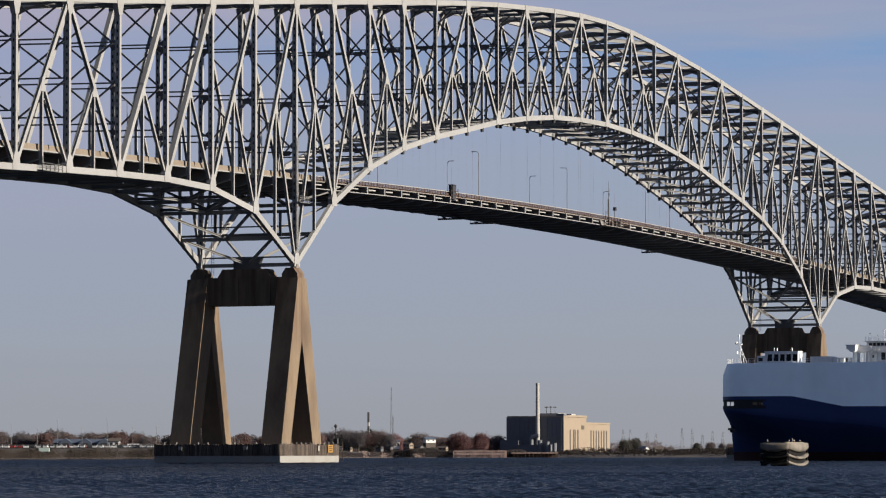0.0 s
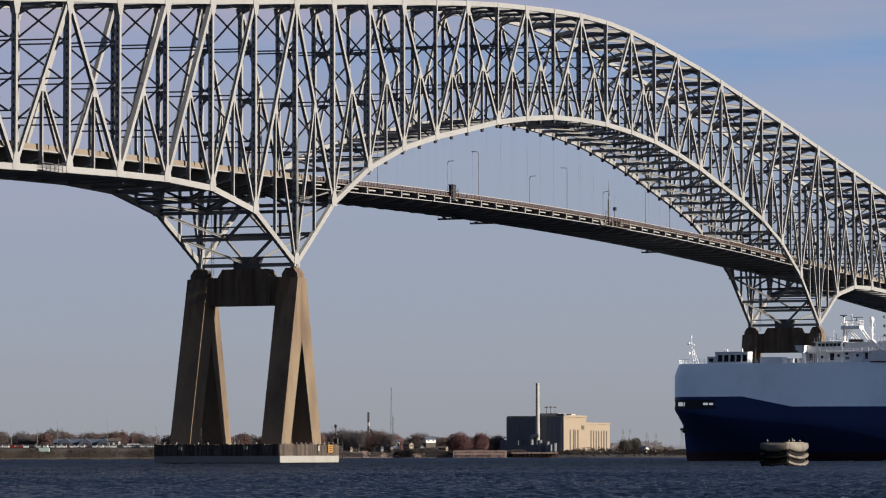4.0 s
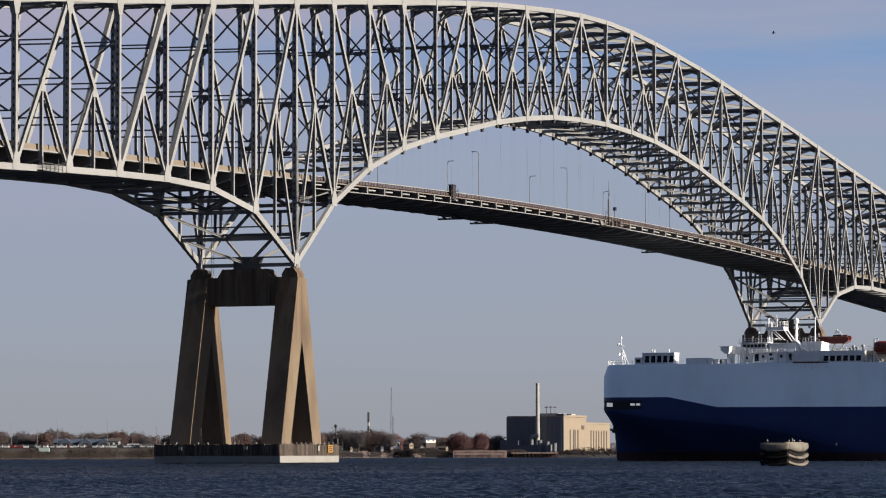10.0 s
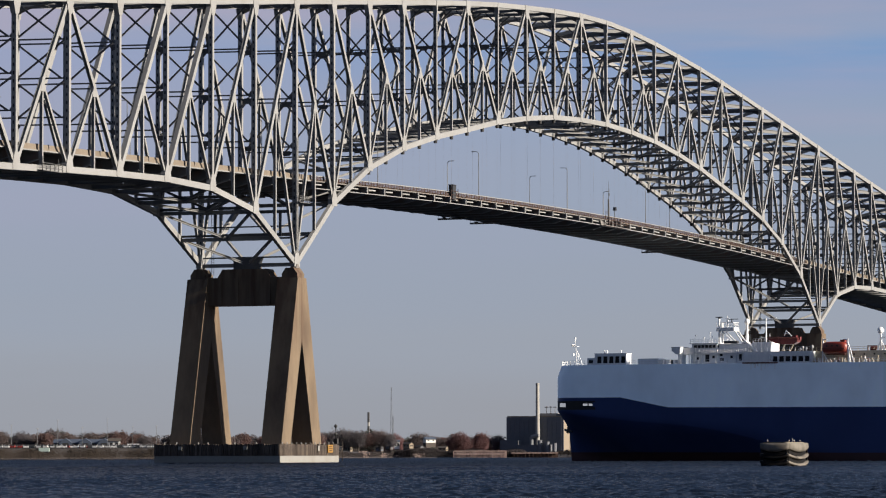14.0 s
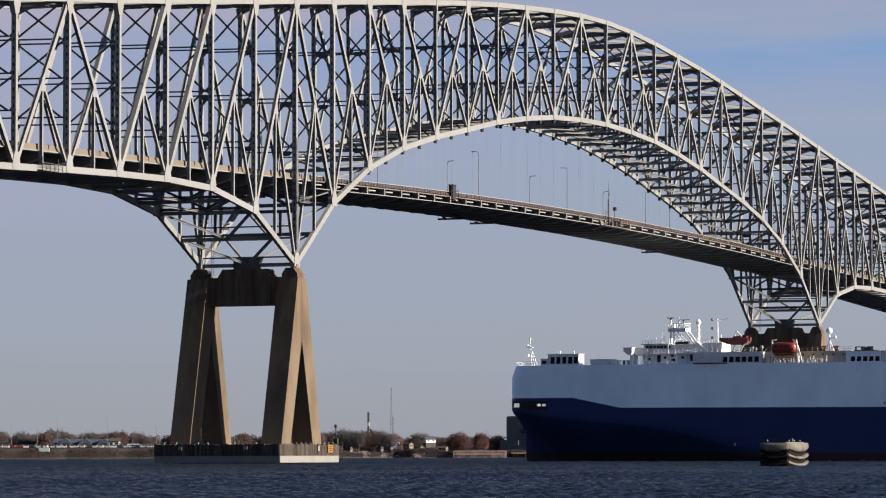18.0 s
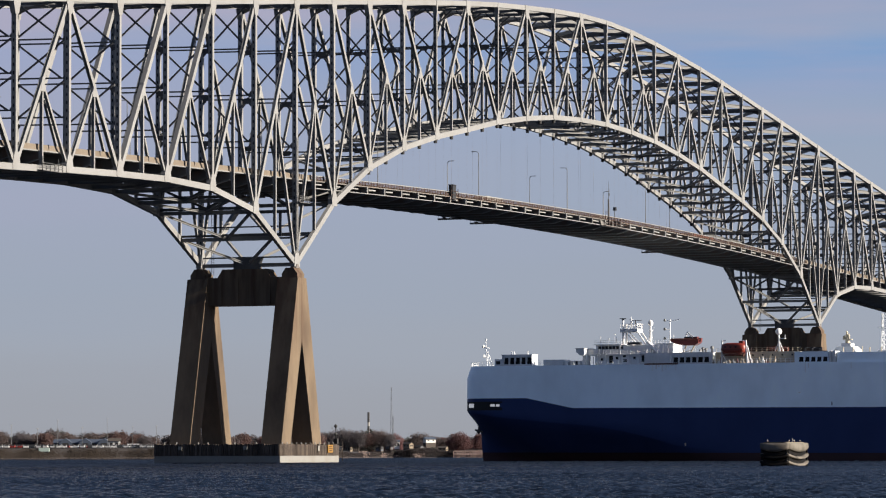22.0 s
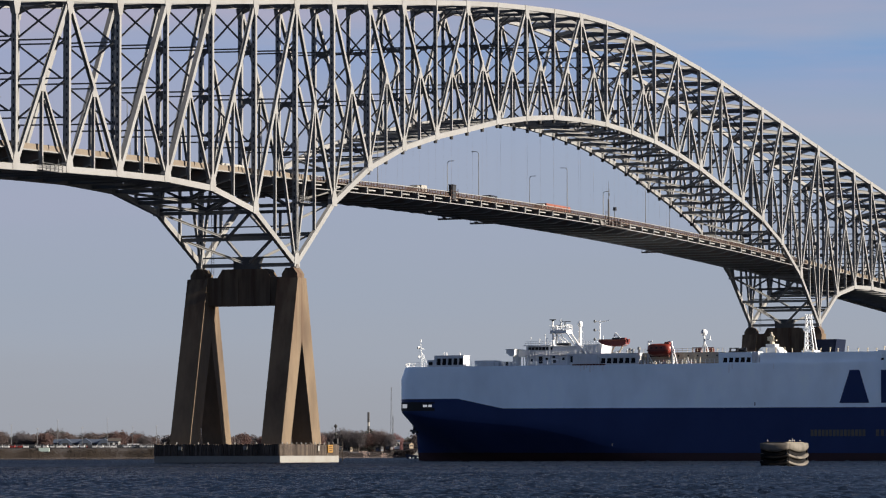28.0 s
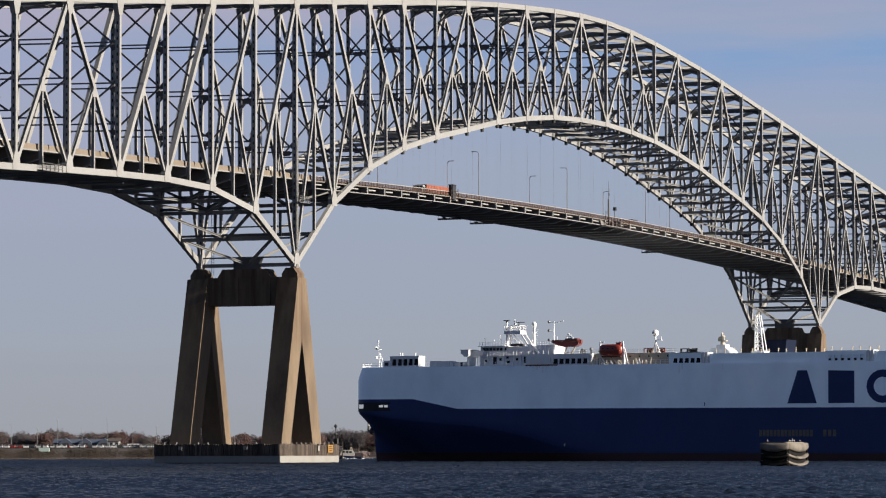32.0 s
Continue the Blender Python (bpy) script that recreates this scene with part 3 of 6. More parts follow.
def make_pier(x):
    pier = empty("bridge_pier", (x, WIDE / 2, 0), "tall concrete bridge pier with two splayed columns and crosshead", "pier", "bridge piers")
    W = WIDE / 2
    for y, seat in ((-W + 0.6, -W), (W - 0.2, W)):
        leg = [(-9.9, 3.0), (-5.6, 3.0), (-0.18, 23.3), (-0.18, 34.2), (-0.10, 34.2), (-0.10, 23.3), (5.2, 3.0), (9.3, 3.0), (1.9, 35.2), (-2.05, 35.2)]
        piece("column", *prism(leg, y - 2.1, y + 2.1, "y"), CONC, pier)
        piece("column_cap", *prism([(-1.6, 35.2), (1.6, 35.2), (1.6, 36.0), (0.8, 37.1), (-0.8, 37.1), (-1.6, 36.0)], -1.75, 1.65, "x"), CONC, pier).location = (0, y - 0.2 if y < 0 else y, 0)
        piece("bearing", *prism([(-0.9, 37.1), (0.9, 37.1), (0.3, 37.9), (-0.3, 37.9)], seat - 0.6, seat + 0.6, "y"), DARKST, pier)
    piece("crosshead", *prism([(-W + 1.8, 30.0), (W - 1.8, 30.0), (W - 1.8, 35.4), (5.6, 35.4), (4.6, 37.0), (-4.6, 37.0), (-5.6, 35.4), (-W + 1.8, 35.4)], -1.7, 1.7, "x"), CONC, pier)
    for y in (-5.1, -1.6, 1.6, 5.1):
        piece("crosshead_rib", *box(-1.95, -1.69, y - 0.45, y + 0.45, 30.15, 35.3), CONC, pier)
    piece("shear_lock", *prism([(-2.6, 37.0), (2.6, 37.0), (2.6, 38.3), (3.0, 39.4), (-3.0, 39.4), (-2.6, 38.3)], -0.9, 0.9, "x"), BRACE, pier)
    piece("footing", *box(-14, 14, -W - 3.1, W + 3.1, 0.02, 1.3), PALE, pier, "pale concrete footing slab")
    piece("footing_base", *box(-12.4, 12.4, -W - 1.8, W + 1.8, -1.2, 0.02), UNDERCUT, pier, "dark wet base in the waterline")
    piece("footing_ledge", *box(-12.5, 12.5, -W - 2.0, W + 2.0, 2.4, 3.15), CONC, pier)
    g = random.Random(int(x) + 5)
    rim = []
    for k in range(56):
        u = -13.75 + k * 0.5
        rim += [(u, -W - 3.0), (u, W + 3.0)]
    for k in range(52):
        v = -W - 2.75 + k * 0.5
        rim += [(-13.95, v), (13.95, v)]
    for u, v in rim:
        h = 3.45 + g.uniform(-0.1, 0.12)
        a, b = (0.18, 0.16) if abs(u) < 13.9 else (0.16, 0.20)
        piece("fender_timber", *box(u - a, u + a, v - b, v + b, 1.3, h), TIMBER, pier)
    for z in (1.8, 2.9):      # walers behind the timbers
        piece("waler", *joined([box(-13.6, 13.6, -W - 2.84, -W - 2.70, z, z + 0.25), box(-13.79, -13.67, -W - 2.6, W + 2.6, z, z + 0.25)]), TIMBER, pier)
    # short pale posts stand in for birds perched along the fender
    for k in range(12):
        u = -12.5 + k * 2.2
        piece("bird_stand_in", *rod((u, -W - 2.9, 3.4), (u, -W - 2.9, 3.85), 0.13, 0.1, 6), PALE, pier)
    for v in (-8, -3.5, 2, 4, 8.5, 11):
        piece("bird_stand_in", *rod((-13.7, v, 3.4), (-13.7, v, 3.85), 0.13, 0.1, 6), PALE, pier)
    for v in (-6.0, 7.5):
        piece("notice_board", *box(-14.35, -14.25, v - 0.38, v + 0.38, 2.4, 3.05), PALE, pier, "small weathered grey notice board")
    board = piece("warning_board", *box(8.0, 10.4, -W - 3.42, -W - 3.30, 1.9, 3.35), YELLOW, pier, "orange-yellow warning board")
    for k, w in enumerate((0.8, 0.95, 0.7)):
        piece("line_of_writing", *box(9.2 - w, 9.2 + w, -W - 3.44, -W - 3.42, 2.95 - 0.38 * k, 3.1 - 0.38 * k), RUST, board)
    piece("notice_board", *box(3.2, 4.0, -W - 3.42, -W - 3.30, 2.2, 3.2), PALE, pier, "small weathered grey notice board")
    piece("beacon_post", *joined([rod((14.2, -W - 2.4, 1.0), (14.2, -W - 2.4, 7.2), 0.11, 0.08, 6), ball((14.2, -W - 2.4, 7.0), 0.35, 8, 6), ball((14.2, -W - 2.4, 5.4), 0.3, 8, 6), box(13.9, 14.6, -W - 2.8, -W - 2.0, 3.6, 4.6)]), SOCKET, pier)
    piece("gangway_frame", *joined([bar((14.1, v, 0.4), (16.5, v, 2.8), 0.15, 0.15) for v in (-W - 2.8, -W - 1.2)] + [bar((16.5, -W - 2.8, 0.3), (16.5, -W - 2.8, 4.2), 0.16, 0.16), bar((16.5, -W - 1.2, 0.3), (16.5, -W - 1.2, 4.2), 0.16, 0.16), box(14.0, 16.6, -W - 2.8, -W - 1.2, 3.0, 3.12)]), TIMBER, pier)
    return pier


for px in (0.0, SPAN * PANEL):
    make_pier(px)

# ---- ship ----
HULLTOP = mat("pale_blue_hull_paint", (0.83, 0.92, 0.97), 0.45, 0, (0.78, 0.87, 0.94), 0.05, 0.3, 3, 0, 0, 0.6)
WHITE = mat("ship_white_paint", (0.64, 0.64, 0.64), 0.5, 0, (0.52, 0.49, 0.45), 0.12, 0.4, 10, 0, 0, 0.3)
BLUE = mat("ship_blue_paint", (0.022, 0.040, 0.114), 0.5, 0, (0.018, 0.034, 0.098), 0.05, 0.5, 3, 0, 0, 0.6)
NAVY = mat("funnel_navy", (0.003, 0.006, 0.018), 0.7, 0, (0.006, 0.008, 0.02), 0.2, 0.5, 6)
REDBOOT = mat("antifouling_red", (0.031, 0.008, 0.009), 0.8, 0, (0.026, 0.010, 0.010), 0.3, 0.7, 8)
BLUE.node_tree.nodes["Principled BSDF"].inputs["Specular IOR Level"].default_value = 0.12
NAVY.node_tree.nodes["Principled BSDF"].inputs["Specular IOR Level"].default_value = 0.1
HULLTOP.node_tree.nodes["Principled BSDF"].inputs["Specular IOR Level"].default_value = 0.2
# near-black colour stands for the unlit depth of openings and windows
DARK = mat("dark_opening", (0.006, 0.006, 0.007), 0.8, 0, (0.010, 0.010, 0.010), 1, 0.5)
DECKRED = mat("red_deck_paint", (0.109, 0.025, 0.017), 0.7, 0, (0.063, 0.030, 0.021), 0.5, 0.6, 8)
ORANGE = mat("lifeboat_orange", (0.174, 0.021, 0.010), 0.45, 0, (0.119, 0.018, 0.010), 0.6, 0.5, 6)
RESCUE = mat("dark_red_boat_paint", (0.105, 0.014, 0.012), 0.5, 0, (0.066, 0.011, 0.010), 0.6, 0.5, 6)
CREAM = mat("cream_paint", (0.392, 0.339, 0.248), 0.5, 0, (0.326, 0.261, 0.183), 0.4, 0.4, 8)
BLACK = mat("black_paint", (0.017, 0.017, 0.019), 0.5, 0, (0.035, 0.030, 0.026), 0.6, 0.5)
TANBAR = mat("faded_tan_lettering", (0.113, 0.097, 0.068), 0.7, 0, (0.045, 0.045, 0.057), 0.8, 0.7, 4)
ship = empty("car_carrier_ship", (185.18, -28.04, 0), "tall pale blue and navy car carrier ship under way", "ship")
# local: +x towards the bow, stem at x = 0, +y to port, waterline z = 0
LONG, BEAM, DECK = 199.0, 16.1, 22.6


def stem_at(z):
    if z > 19.8:
        return (z - 19.8) / 2.8 * 1.1 - 1.9
    return -1.9 if z > 11 else (11 - z) * 0.09 - 1.9


def knuckle(s):
    """Height of the line below which the bow falls away inwards."""
    line = ((0, 11.4), (8, 11.0), (18, 9.8), (30, 8.8), (38, 8.2), (48, 6.7), (58, 4.4), (64, 2.2), (70, -1.5))
    for (a, za), (b, zb) in zip(line, line[1:]):
        if s <= b:
            return za + (zb - za) * (s - a) / (b - a)
    return -1.5


def half_breadth(s, z):
    """Half the hull's breadth s metres aft of the stem, z above water."""
    fine = max(0.0, min(1.0, (12.0 - z) / 12.0))
    t = max(0.0, min(1.0, (s - stem_at(z)) / (10.0 + 19.0 * fine)))
    b = BEAM * max(0.0, 1 - (1 - t) ** 2) ** (0.5 + 0.45 * fine)
    k = knuckle(s)
    if z < k:
        b = max(b - (k - z) * 1.05, b * max(0.0, (z + 1.6) / (k + 1.6)) ** 1.3)
    if s > LONG - 30:
        u = (s - (LONG - 30)) / 30
        b *= 1 - 0.12 * u * u
        if z < 6:
            b *= 1 - 0.5 * u * (1 - z / 6)
    return b


def paint_line(s):
    return 14.9 if s < 21.6 else (14.9 - 2.4 * (s - 21.6) / 12.4 if s < 34 else 12.5 - 0.002 * (s - 34))


def make_hull():
    ss = [0, 0.12, 0.5, 1.2, 1.9, 2.7, 3.4, 4.2, 4.6, 5.4, 7.0, 9.4, 11.9, 13.1, 13.4, 14.4, 15.2, 17, 21.6, 24, 26, 29, 32, 34, 38, 42, 46, 50, 55, 60, 66, 75, 90, 105, 120, 135, 150, 169, 180, 190, 199]

    def rows(s):
        p, k = paint_line(s), max(2.9, knuckle(s))
        lo = min(12.6, p - 1.0)
        return [-1.5, 0.0, 1.0, 2.0, 2 + (k - 2) * 0.33, 2 + (k - 2) * 0.66, k, k + 0.3, k + 0.3 + (lo - k - 0.3) * 0.5, lo, lo + 0.55 * (p - lo), p, p + 2.2, 19.8, DECK]
    n, m, gate = len(ss), 15, 9
    verts, faces, mats = [], [], []
    for j in range(m):
        for s in ss:
            z = rows(s)[j]
            st = stem_at(z)
            a = st + s * (LONG - st) / LONG
            verts.append((-a, max(0.3, half_breadth(a, z)) if s > 0 else 0.25, z))
    off = len(verts)
    verts += [(x, -y, z) for x, y, z in verts]
    holes = {(gate, i) for i in (0, 1, 2, 3, 4, 8, 9, 12, 14)}
    for j in range(m - 1):
        mt = 2 if j < 3 else (1 if j < 11 else 0)
        for i in range(n - 1):
            q = (j * n + i, j * n + i + 1, (j + 1) * n + i + 1, (j + 1) * n + i)
            if (j, i) not in holes:
                faces.append(q[::-1])
                # closed plates between the openings are painted dark like the unlit recess
                mats.append(3 if j == gate and 2 < i < 15 else mt)
            if not (j == gate and i < 15):
                faces.append(tuple(off + k for k in q))
                mats.append(mt)
        faces += [(j * n, off + j * n, off + (j + 1) * n, (j + 1) * n)[::-1], (j * n + n - 1, (j + 1) * n + n - 1, off + (j + 1) * n + n - 1, off + j * n + n - 1)[::-1]]
        mats += [mt, mt]
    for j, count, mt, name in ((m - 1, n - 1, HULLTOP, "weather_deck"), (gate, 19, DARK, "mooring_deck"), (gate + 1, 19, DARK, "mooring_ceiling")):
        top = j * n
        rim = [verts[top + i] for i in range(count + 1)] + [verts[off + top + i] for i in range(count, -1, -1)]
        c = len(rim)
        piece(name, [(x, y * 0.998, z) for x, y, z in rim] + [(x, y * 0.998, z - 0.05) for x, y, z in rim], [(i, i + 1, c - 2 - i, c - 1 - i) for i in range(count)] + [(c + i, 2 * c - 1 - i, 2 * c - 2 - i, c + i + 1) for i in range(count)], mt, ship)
    ob = piece("hull", verts, faces, [HULLTOP, BLUE, REDBOOT, DARK], ship, "pale blue-white upper and navy lower hull plating", True)
    for p, k in zip(ob.data.polygons, mats):
        p.material_index = k
    # dark strips paint the unlit recess above and below the mooring openings
    for z0, z1 in ((12.05, 12.72), (13.78, 14.15)):
        run = [-0.8, 0.2, 1.0, 1.9, 2.7, 3.6, 5.0, 6.2, 7.4, 8.4, 9.6, 10.6, 11.8, 13.4]
        v = [(-s, half_breadth(s, z) + d, z) for s in run for z, d in ((z0, 0.05), (z1, 0.05), (z1, -0.25), (z0, -0.25))]
        f = [(4 * k + a, 4 * k + b, 4 * k + 4 + b, 4 * k + 4 + a) for k in range(len(run) - 1) for a, b in ((0, 1), (1, 2), (2, 3), (3, 0))]
        piece("recess_shade_strip", v, f + [(0, 3, 2, 1), (len(v) - 4, len(v) - 3, len(v) - 2, len(v) - 1)], DARK, ship)
    # dark strips added to narrow the aft openings, as more recess shade
    for z0, z1 in ((12.72, 12.95), (13.52, 13.78)):
        piece("recess_shade_trim", *sbox(10.1, 12.7, BEAM - 0.3, BEAM + 0.02, z0, z1), DARK, ship)
    y = half_breadth(0.6, 7.6)
    anchor = piece("anchor", *joined([rod((-0.3, y + 0.1, 8.6), (-0.1, y + 0.3, 7.0), 0.28, 0.34), bar((0.7, y + 0.35, 7.4), (-1.3, y + 0.35, 7.0), 0.5, 0.45), ball((-0.1, y + 0.25, 7.0), 0.5, 8, 6)]), BLACK, ship, "black anchor housed in the bow")
    piece("hawse_pipe", *rod((-0.3, y - 0.6, 9.0), (-0.3, y + 0.2, 8.5), 0.5, 0.55, 10), DARK, anchor)
    # faint weld seams that stand proud of the upper side plating
    for s in (30.0, 52.0, 74.0, 96.0, 118.5, 140.0, 162.0):
        piece("shell_seam", *sbox(s, s + 0.10, BEAM - 0.1, BEAM + 0.015, 12.9, DECK - 0.1), HULLTOP, ship)
    return ob


def sbox(s0, s1, y0, y1, z0, z1):
    """A box on the ship: s metres aft of the stem."""
    return box(-s1, -s0, y0, y1, z0, z1)


make_hull()


def rail_run(s0, s1, y, z, gap=1.6, h=1.05, r=0.03):
    bits = [bar((-s0, y, z + k), (-s1, y, z + k), r * 1.6, r * 1.6) for k in (h * 0.5, h)]
    k = s0
    while k <= s1:
        bits.append(bar((-k, y, z), (-k, y, z + h), r * 2.2, r * 2.2, (0, 1, 0)))
        k += gap
    return joined(bits)


def cross_rail(s, y0, y1, z, gap=1.3, h=1.05, r=0.03):
    """A rail athwart the ship."""
    bits = [bar((-s, y0, z + k), (-s, y1, z + k), r * 1.6, r * 1.6, (1, 0, 0)) for k in (h * 0.5, h)]
    n = int((y1 - y0) / gap)
    bits += [bar((-s, y0 + (y1 - y0) * k / n, z), (-s, y0 + (y1 - y0) * k / n, z + h), r * 2.2, r * 2.2, (1, 0, 0)) for k in range(n + 1)]
    return joined(bits)


def bow_rail(s0, s1, h=1.05):
    """A rail that follows the rounded bow."""
    n = 12
    at = [s0 + (s1 - s0) * (k / n) ** 1.6 for k in range(n + 1)]
    pts = [Vector((-s, half_breadth(s, DECK) - 0.25, DECK)) for s in at]
    bits = [bar(p, p + Vector((0, 0, h)), 0.07, 0.07) for p in pts]
    for k in (h * 0.5, h):
        bits += [bar(a + Vector((0, 0, k)), b + Vector((0, 0, k)), 0.05, 0.05, (0, 0, 1)) for a, b in zip(pts, pts[1:])]
    return joined(bits)


def louvre_house(s0, s1, y0, y1, z0, z1, openings, lz0, lz1, paint, first=0.4):
    """A long vent house with a row of deep openings in its outboard side."""
    house = piece("vent_house", *joined([sbox(s0, s1, y0, y1 - 0.5, z0, z1), sbox(s0, s1, y1 - 0.5, y1, z0, lz0), sbox(s0, s1, y1 - 0.5, y1, lz1, z1)]), paint, ship)
    piece("roof_plate", *sbox(s0 - 0.1, s1 + 0.1, y0 - 0.1, y1 + 0.08, z1, z1 + 0.12), paint, house)
    w = (s1 - s0 - first) / openings
    for k in range(openings + 1):
        a = s0 + first + k * w
        piece("pillar", *sbox(a - 0.16, min(s1, a + 0.16), y1 - 0.48, y1 + 0.02, lz0, lz1), paint, house)
    piece("end_panel", *sbox(s0, s0 + first, y1 - 0.5, y1, lz0, lz1), paint, house)
    # near-black sheets paint the unlit depth behind each opening
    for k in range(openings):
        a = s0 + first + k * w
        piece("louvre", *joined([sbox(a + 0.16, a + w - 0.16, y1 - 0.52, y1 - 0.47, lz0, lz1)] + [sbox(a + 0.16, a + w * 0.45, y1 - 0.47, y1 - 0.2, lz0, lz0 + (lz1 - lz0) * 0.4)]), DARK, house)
    return house


def fore_deck():
    piece("railing", *bow_rail(-0.6, 10.5), WHITE, ship)
    louvre_house(13.0, 21.2, 12.8, 15.6, DECK, 25.2, 5, 23.0, 24.6, WHITE)
    step = piece("vent_step", *sbox(11.0, 12.95, 12.8, 15.55, DECK, 24.25), WHITE, ship)
    piece("louvre", *sbox(11.4, 12.5, 15.5, 15.6, 23.0, 23.8), DARK, step)
    for s in (14.6, 15.3, 19.0):
        piece("vent_pipe", *rod((-s, 13.6, 25.2), (-s, 13.6, 26.1), 0.13, 0.13, 7), WHITE, ship)
    low_house = piece("deck_house", *sbox(24.0, 29.4, 11.5, 15.0, DECK, 24.0), WHITE, ship)
    piece("house_end", *sbox(29.4, 33.2, 12.0, 14.6, DECK, 23.7), WHITE, low_house)
    for s in (29.9, 31.6):
        piece("deck_locker", *sbox(s, s + 0.9, 14.0, 15.4, DECK, 23.6), WHITE, ship)
    piece("doorway", *sbox(32.5, 33.0, 14.55, 14.65, DECK + 0.1, 23.6), DARK, low_house)
    piece("railing", *rail_run(22.0, 51.0, BEAM - 0.35, DECK, 1.5, 0.95, 0.022), WHITE, ship)
    fm = piece("foremast", *joined([rod((-2.6, 4.3, DECK), (-2.0, 4, 29.1), 0.09, 0.05), rod((-3.7, 4.9, DECK), (-2.5, 4.1, 26.4), 0.06, 0.05), rod((-3.7, 3.2, DECK), (-2.5, 3.9, 26.4), 0.06, 0.05)]), WHITE, ship)
    for z, w in ((25.0, 0.7), (27.3, 0.75)):
        piece("mast_platform", *joined([sbox(2.2 - w, 2.2 + w * 0.7, 3.6, 4.4, z, z + 0.1)] + [sbox(2.2 - w, 2.2 - w + 0.06, 3.6, 4.4, z, z + 0.7)]), WHITE, fm)
    piece("mast_rungs", *joined([bar((-2.4 + 0.08 * k, 4.6, 23.2 + 0.7 * k), (-3.1 + 0.14 * k, 4.6, 23.2 + 0.7 * k), 0.06, 0.06) for k in range(6)]), WHITE, fm)
    piece("mast_lamp", *joined([rod((-2.0, 4, 29.1), (-2.0, 4, 29.6), 0.18, 0.16, 8)]), WHITE, fm)
    piece("fog_horn", *sbox(1.1, 1.6, 3.8, 4.2, 27.4, 27.75), BLACK, fm)


def wheel_house():
    wing = piece("bridge_wing", *prism([(-33.0, 26.5), (-35.2, 26.5), (-35.2, 25.3), (-34.9, 24.9), (-34.0, 24.9), (-33.4, 25.5), (-33.0, 25.6)], 11.0, 15.4, "y"), WHITE, ship, "white bridge wing on a pillar")
    piece("wing_roof", *sbox(32.8, 35.4, 11.0, 15.6, 26.5, 26.62), WHITE, wing)
    piece("wing_pillar", *sbox(34.1, 35.0, 11.8, 14.2, DECK, 24.9), WHITE, wing)
    piece("wing_bulwark", *prism([(-35.2, 26.4), (-38.4, 26.4), (-38.4, 25.3), (-36.2, 24.8), (-35.2, 24.8)], 13.6, 13.75, "y"), WHITE, wing)
    piece("wing_floor", *sbox(35.2, 38.4, 11.0, 13.6, 24.8, 24.95), WHITE, wing)
    for s in (36.6, 38.0):
        piece("wing_strut", *bar((-s, 13.4, DECK), (-s, 13.4, 24.8), 0.16, 0.16), WHITE, wing)
    wh = piece("wheelhouse", *sbox(36.8, 51.6, 5.0, 13.0, DECK, 25.9), WHITE, ship, "white wheelhouse block with dark windows")
    piece("bridge_deck", *sbox(36.9, 43.4, 5.5, 12.6, 25.9, 27.35), WHITE, wh)
    piece("visor", *sbox(36.3, 43.8, 5.2, 12.9, 27.35, 27.5), WHITE, wh)
    for k in range(6):
        piece("window", *sbox(37.5 + k * 0.95, 38.25 + k * 0.95, 12.55, 12.68, 26.35, 27.05), DARK, wh)
    for k in range(5):
        piece("aft_window", *sbox(43.36, 43.46, 6.4 + k * 1.25, 7.3 + k * 1.25, 26.4, 27.0), DARK, wh)
    piece("chart_house", *sbox(43.4, 51.0, 6.0, 11.6, 25.9, 27.3), WHITE, wh)
    for s, z, w, h in ((38.4, 23.6, 0.5, 0.6), (40.6, 23.1, 1.0, 1.7), (42.4, 23.9, 0.6, 0.6), (44.3, 24.4, 0.7, 0.5), (44.4, 23.3, 0.9, 0.6), (47.0, 23.9, 0.6, 0.6), (49.2, 23.3, 0.7, 1.5)):
        piece("window", *sbox(s, s + w, 12.95, 13.06, z, z + h), DARK, wh)
    for s in (37.4, 39.6, 43.6, 46.2, 48.4, 50.3):
        piece("frame_rib", *sbox(s, s + 0.18, 12.9, 13.25, DECK, 25.8), WHITE, wh)
    piece("gallery", *sbox(38.4, 51.6, 13.0, 13.9, 25.0, 25.12), WHITE, wh)
    piece("railing", *rail_run(38.6, 51.4, 13.85, 25.1, 0.9, 1.0), WHITE, wh)
    piece("railing", *rail_run(36.6, 43.6, 12.6, 27.5, 0.8, 0.9), WHITE, wh)
    piece("railing", *cross_rail(43.6, 5.6, 12.6, 27.5), WHITE, wh)
    for s, y, h, r in ((37.2, 11.0, 1.9, 0.05), (38.4, 9.0, 1.5, 0.06), (39.6, 8.2, 2.6, 0.04), (41.0, 10.0, 1.7, 0.09), (42.0, 8.0, 2.0, 0.05), (44.6, 9.8, 1.0, 0.1), (49.8, 10.2, 1.3, 0.07)):
        piece("roof_aerial", *joined([rod((-s, y, 27.3), (-s, y, 27.3 + h), r, r * 0.7, 6), box(-s - 0.14, -s + 0.14, y - 0.14, y + 0.14, 27.3 + h, 27.5 + h)]), WHITE, wh)
    piece("skylight_box", *sbox(44.8, 48.2, 11.0, 11.9, 27.35, 27.95), BLACK, wh)
    # radar mast: a post, a railed platform and raked stays
    rm = piece("radar_mast", *joined([rod((-43.3, 10.9, 27.3), (-43.2, 10.9, 33.2), 0.34, 0.2), rod((-43.3, 9.2, 27.3), (-43.2, 9.2, 32.4), 0.3, 0.2)]), WHITE, ship)
    piece("mast_platform", *sbox(42.6, 47.3, 8.6, 11.4, 30.25, 30.45), WHITE, rm)
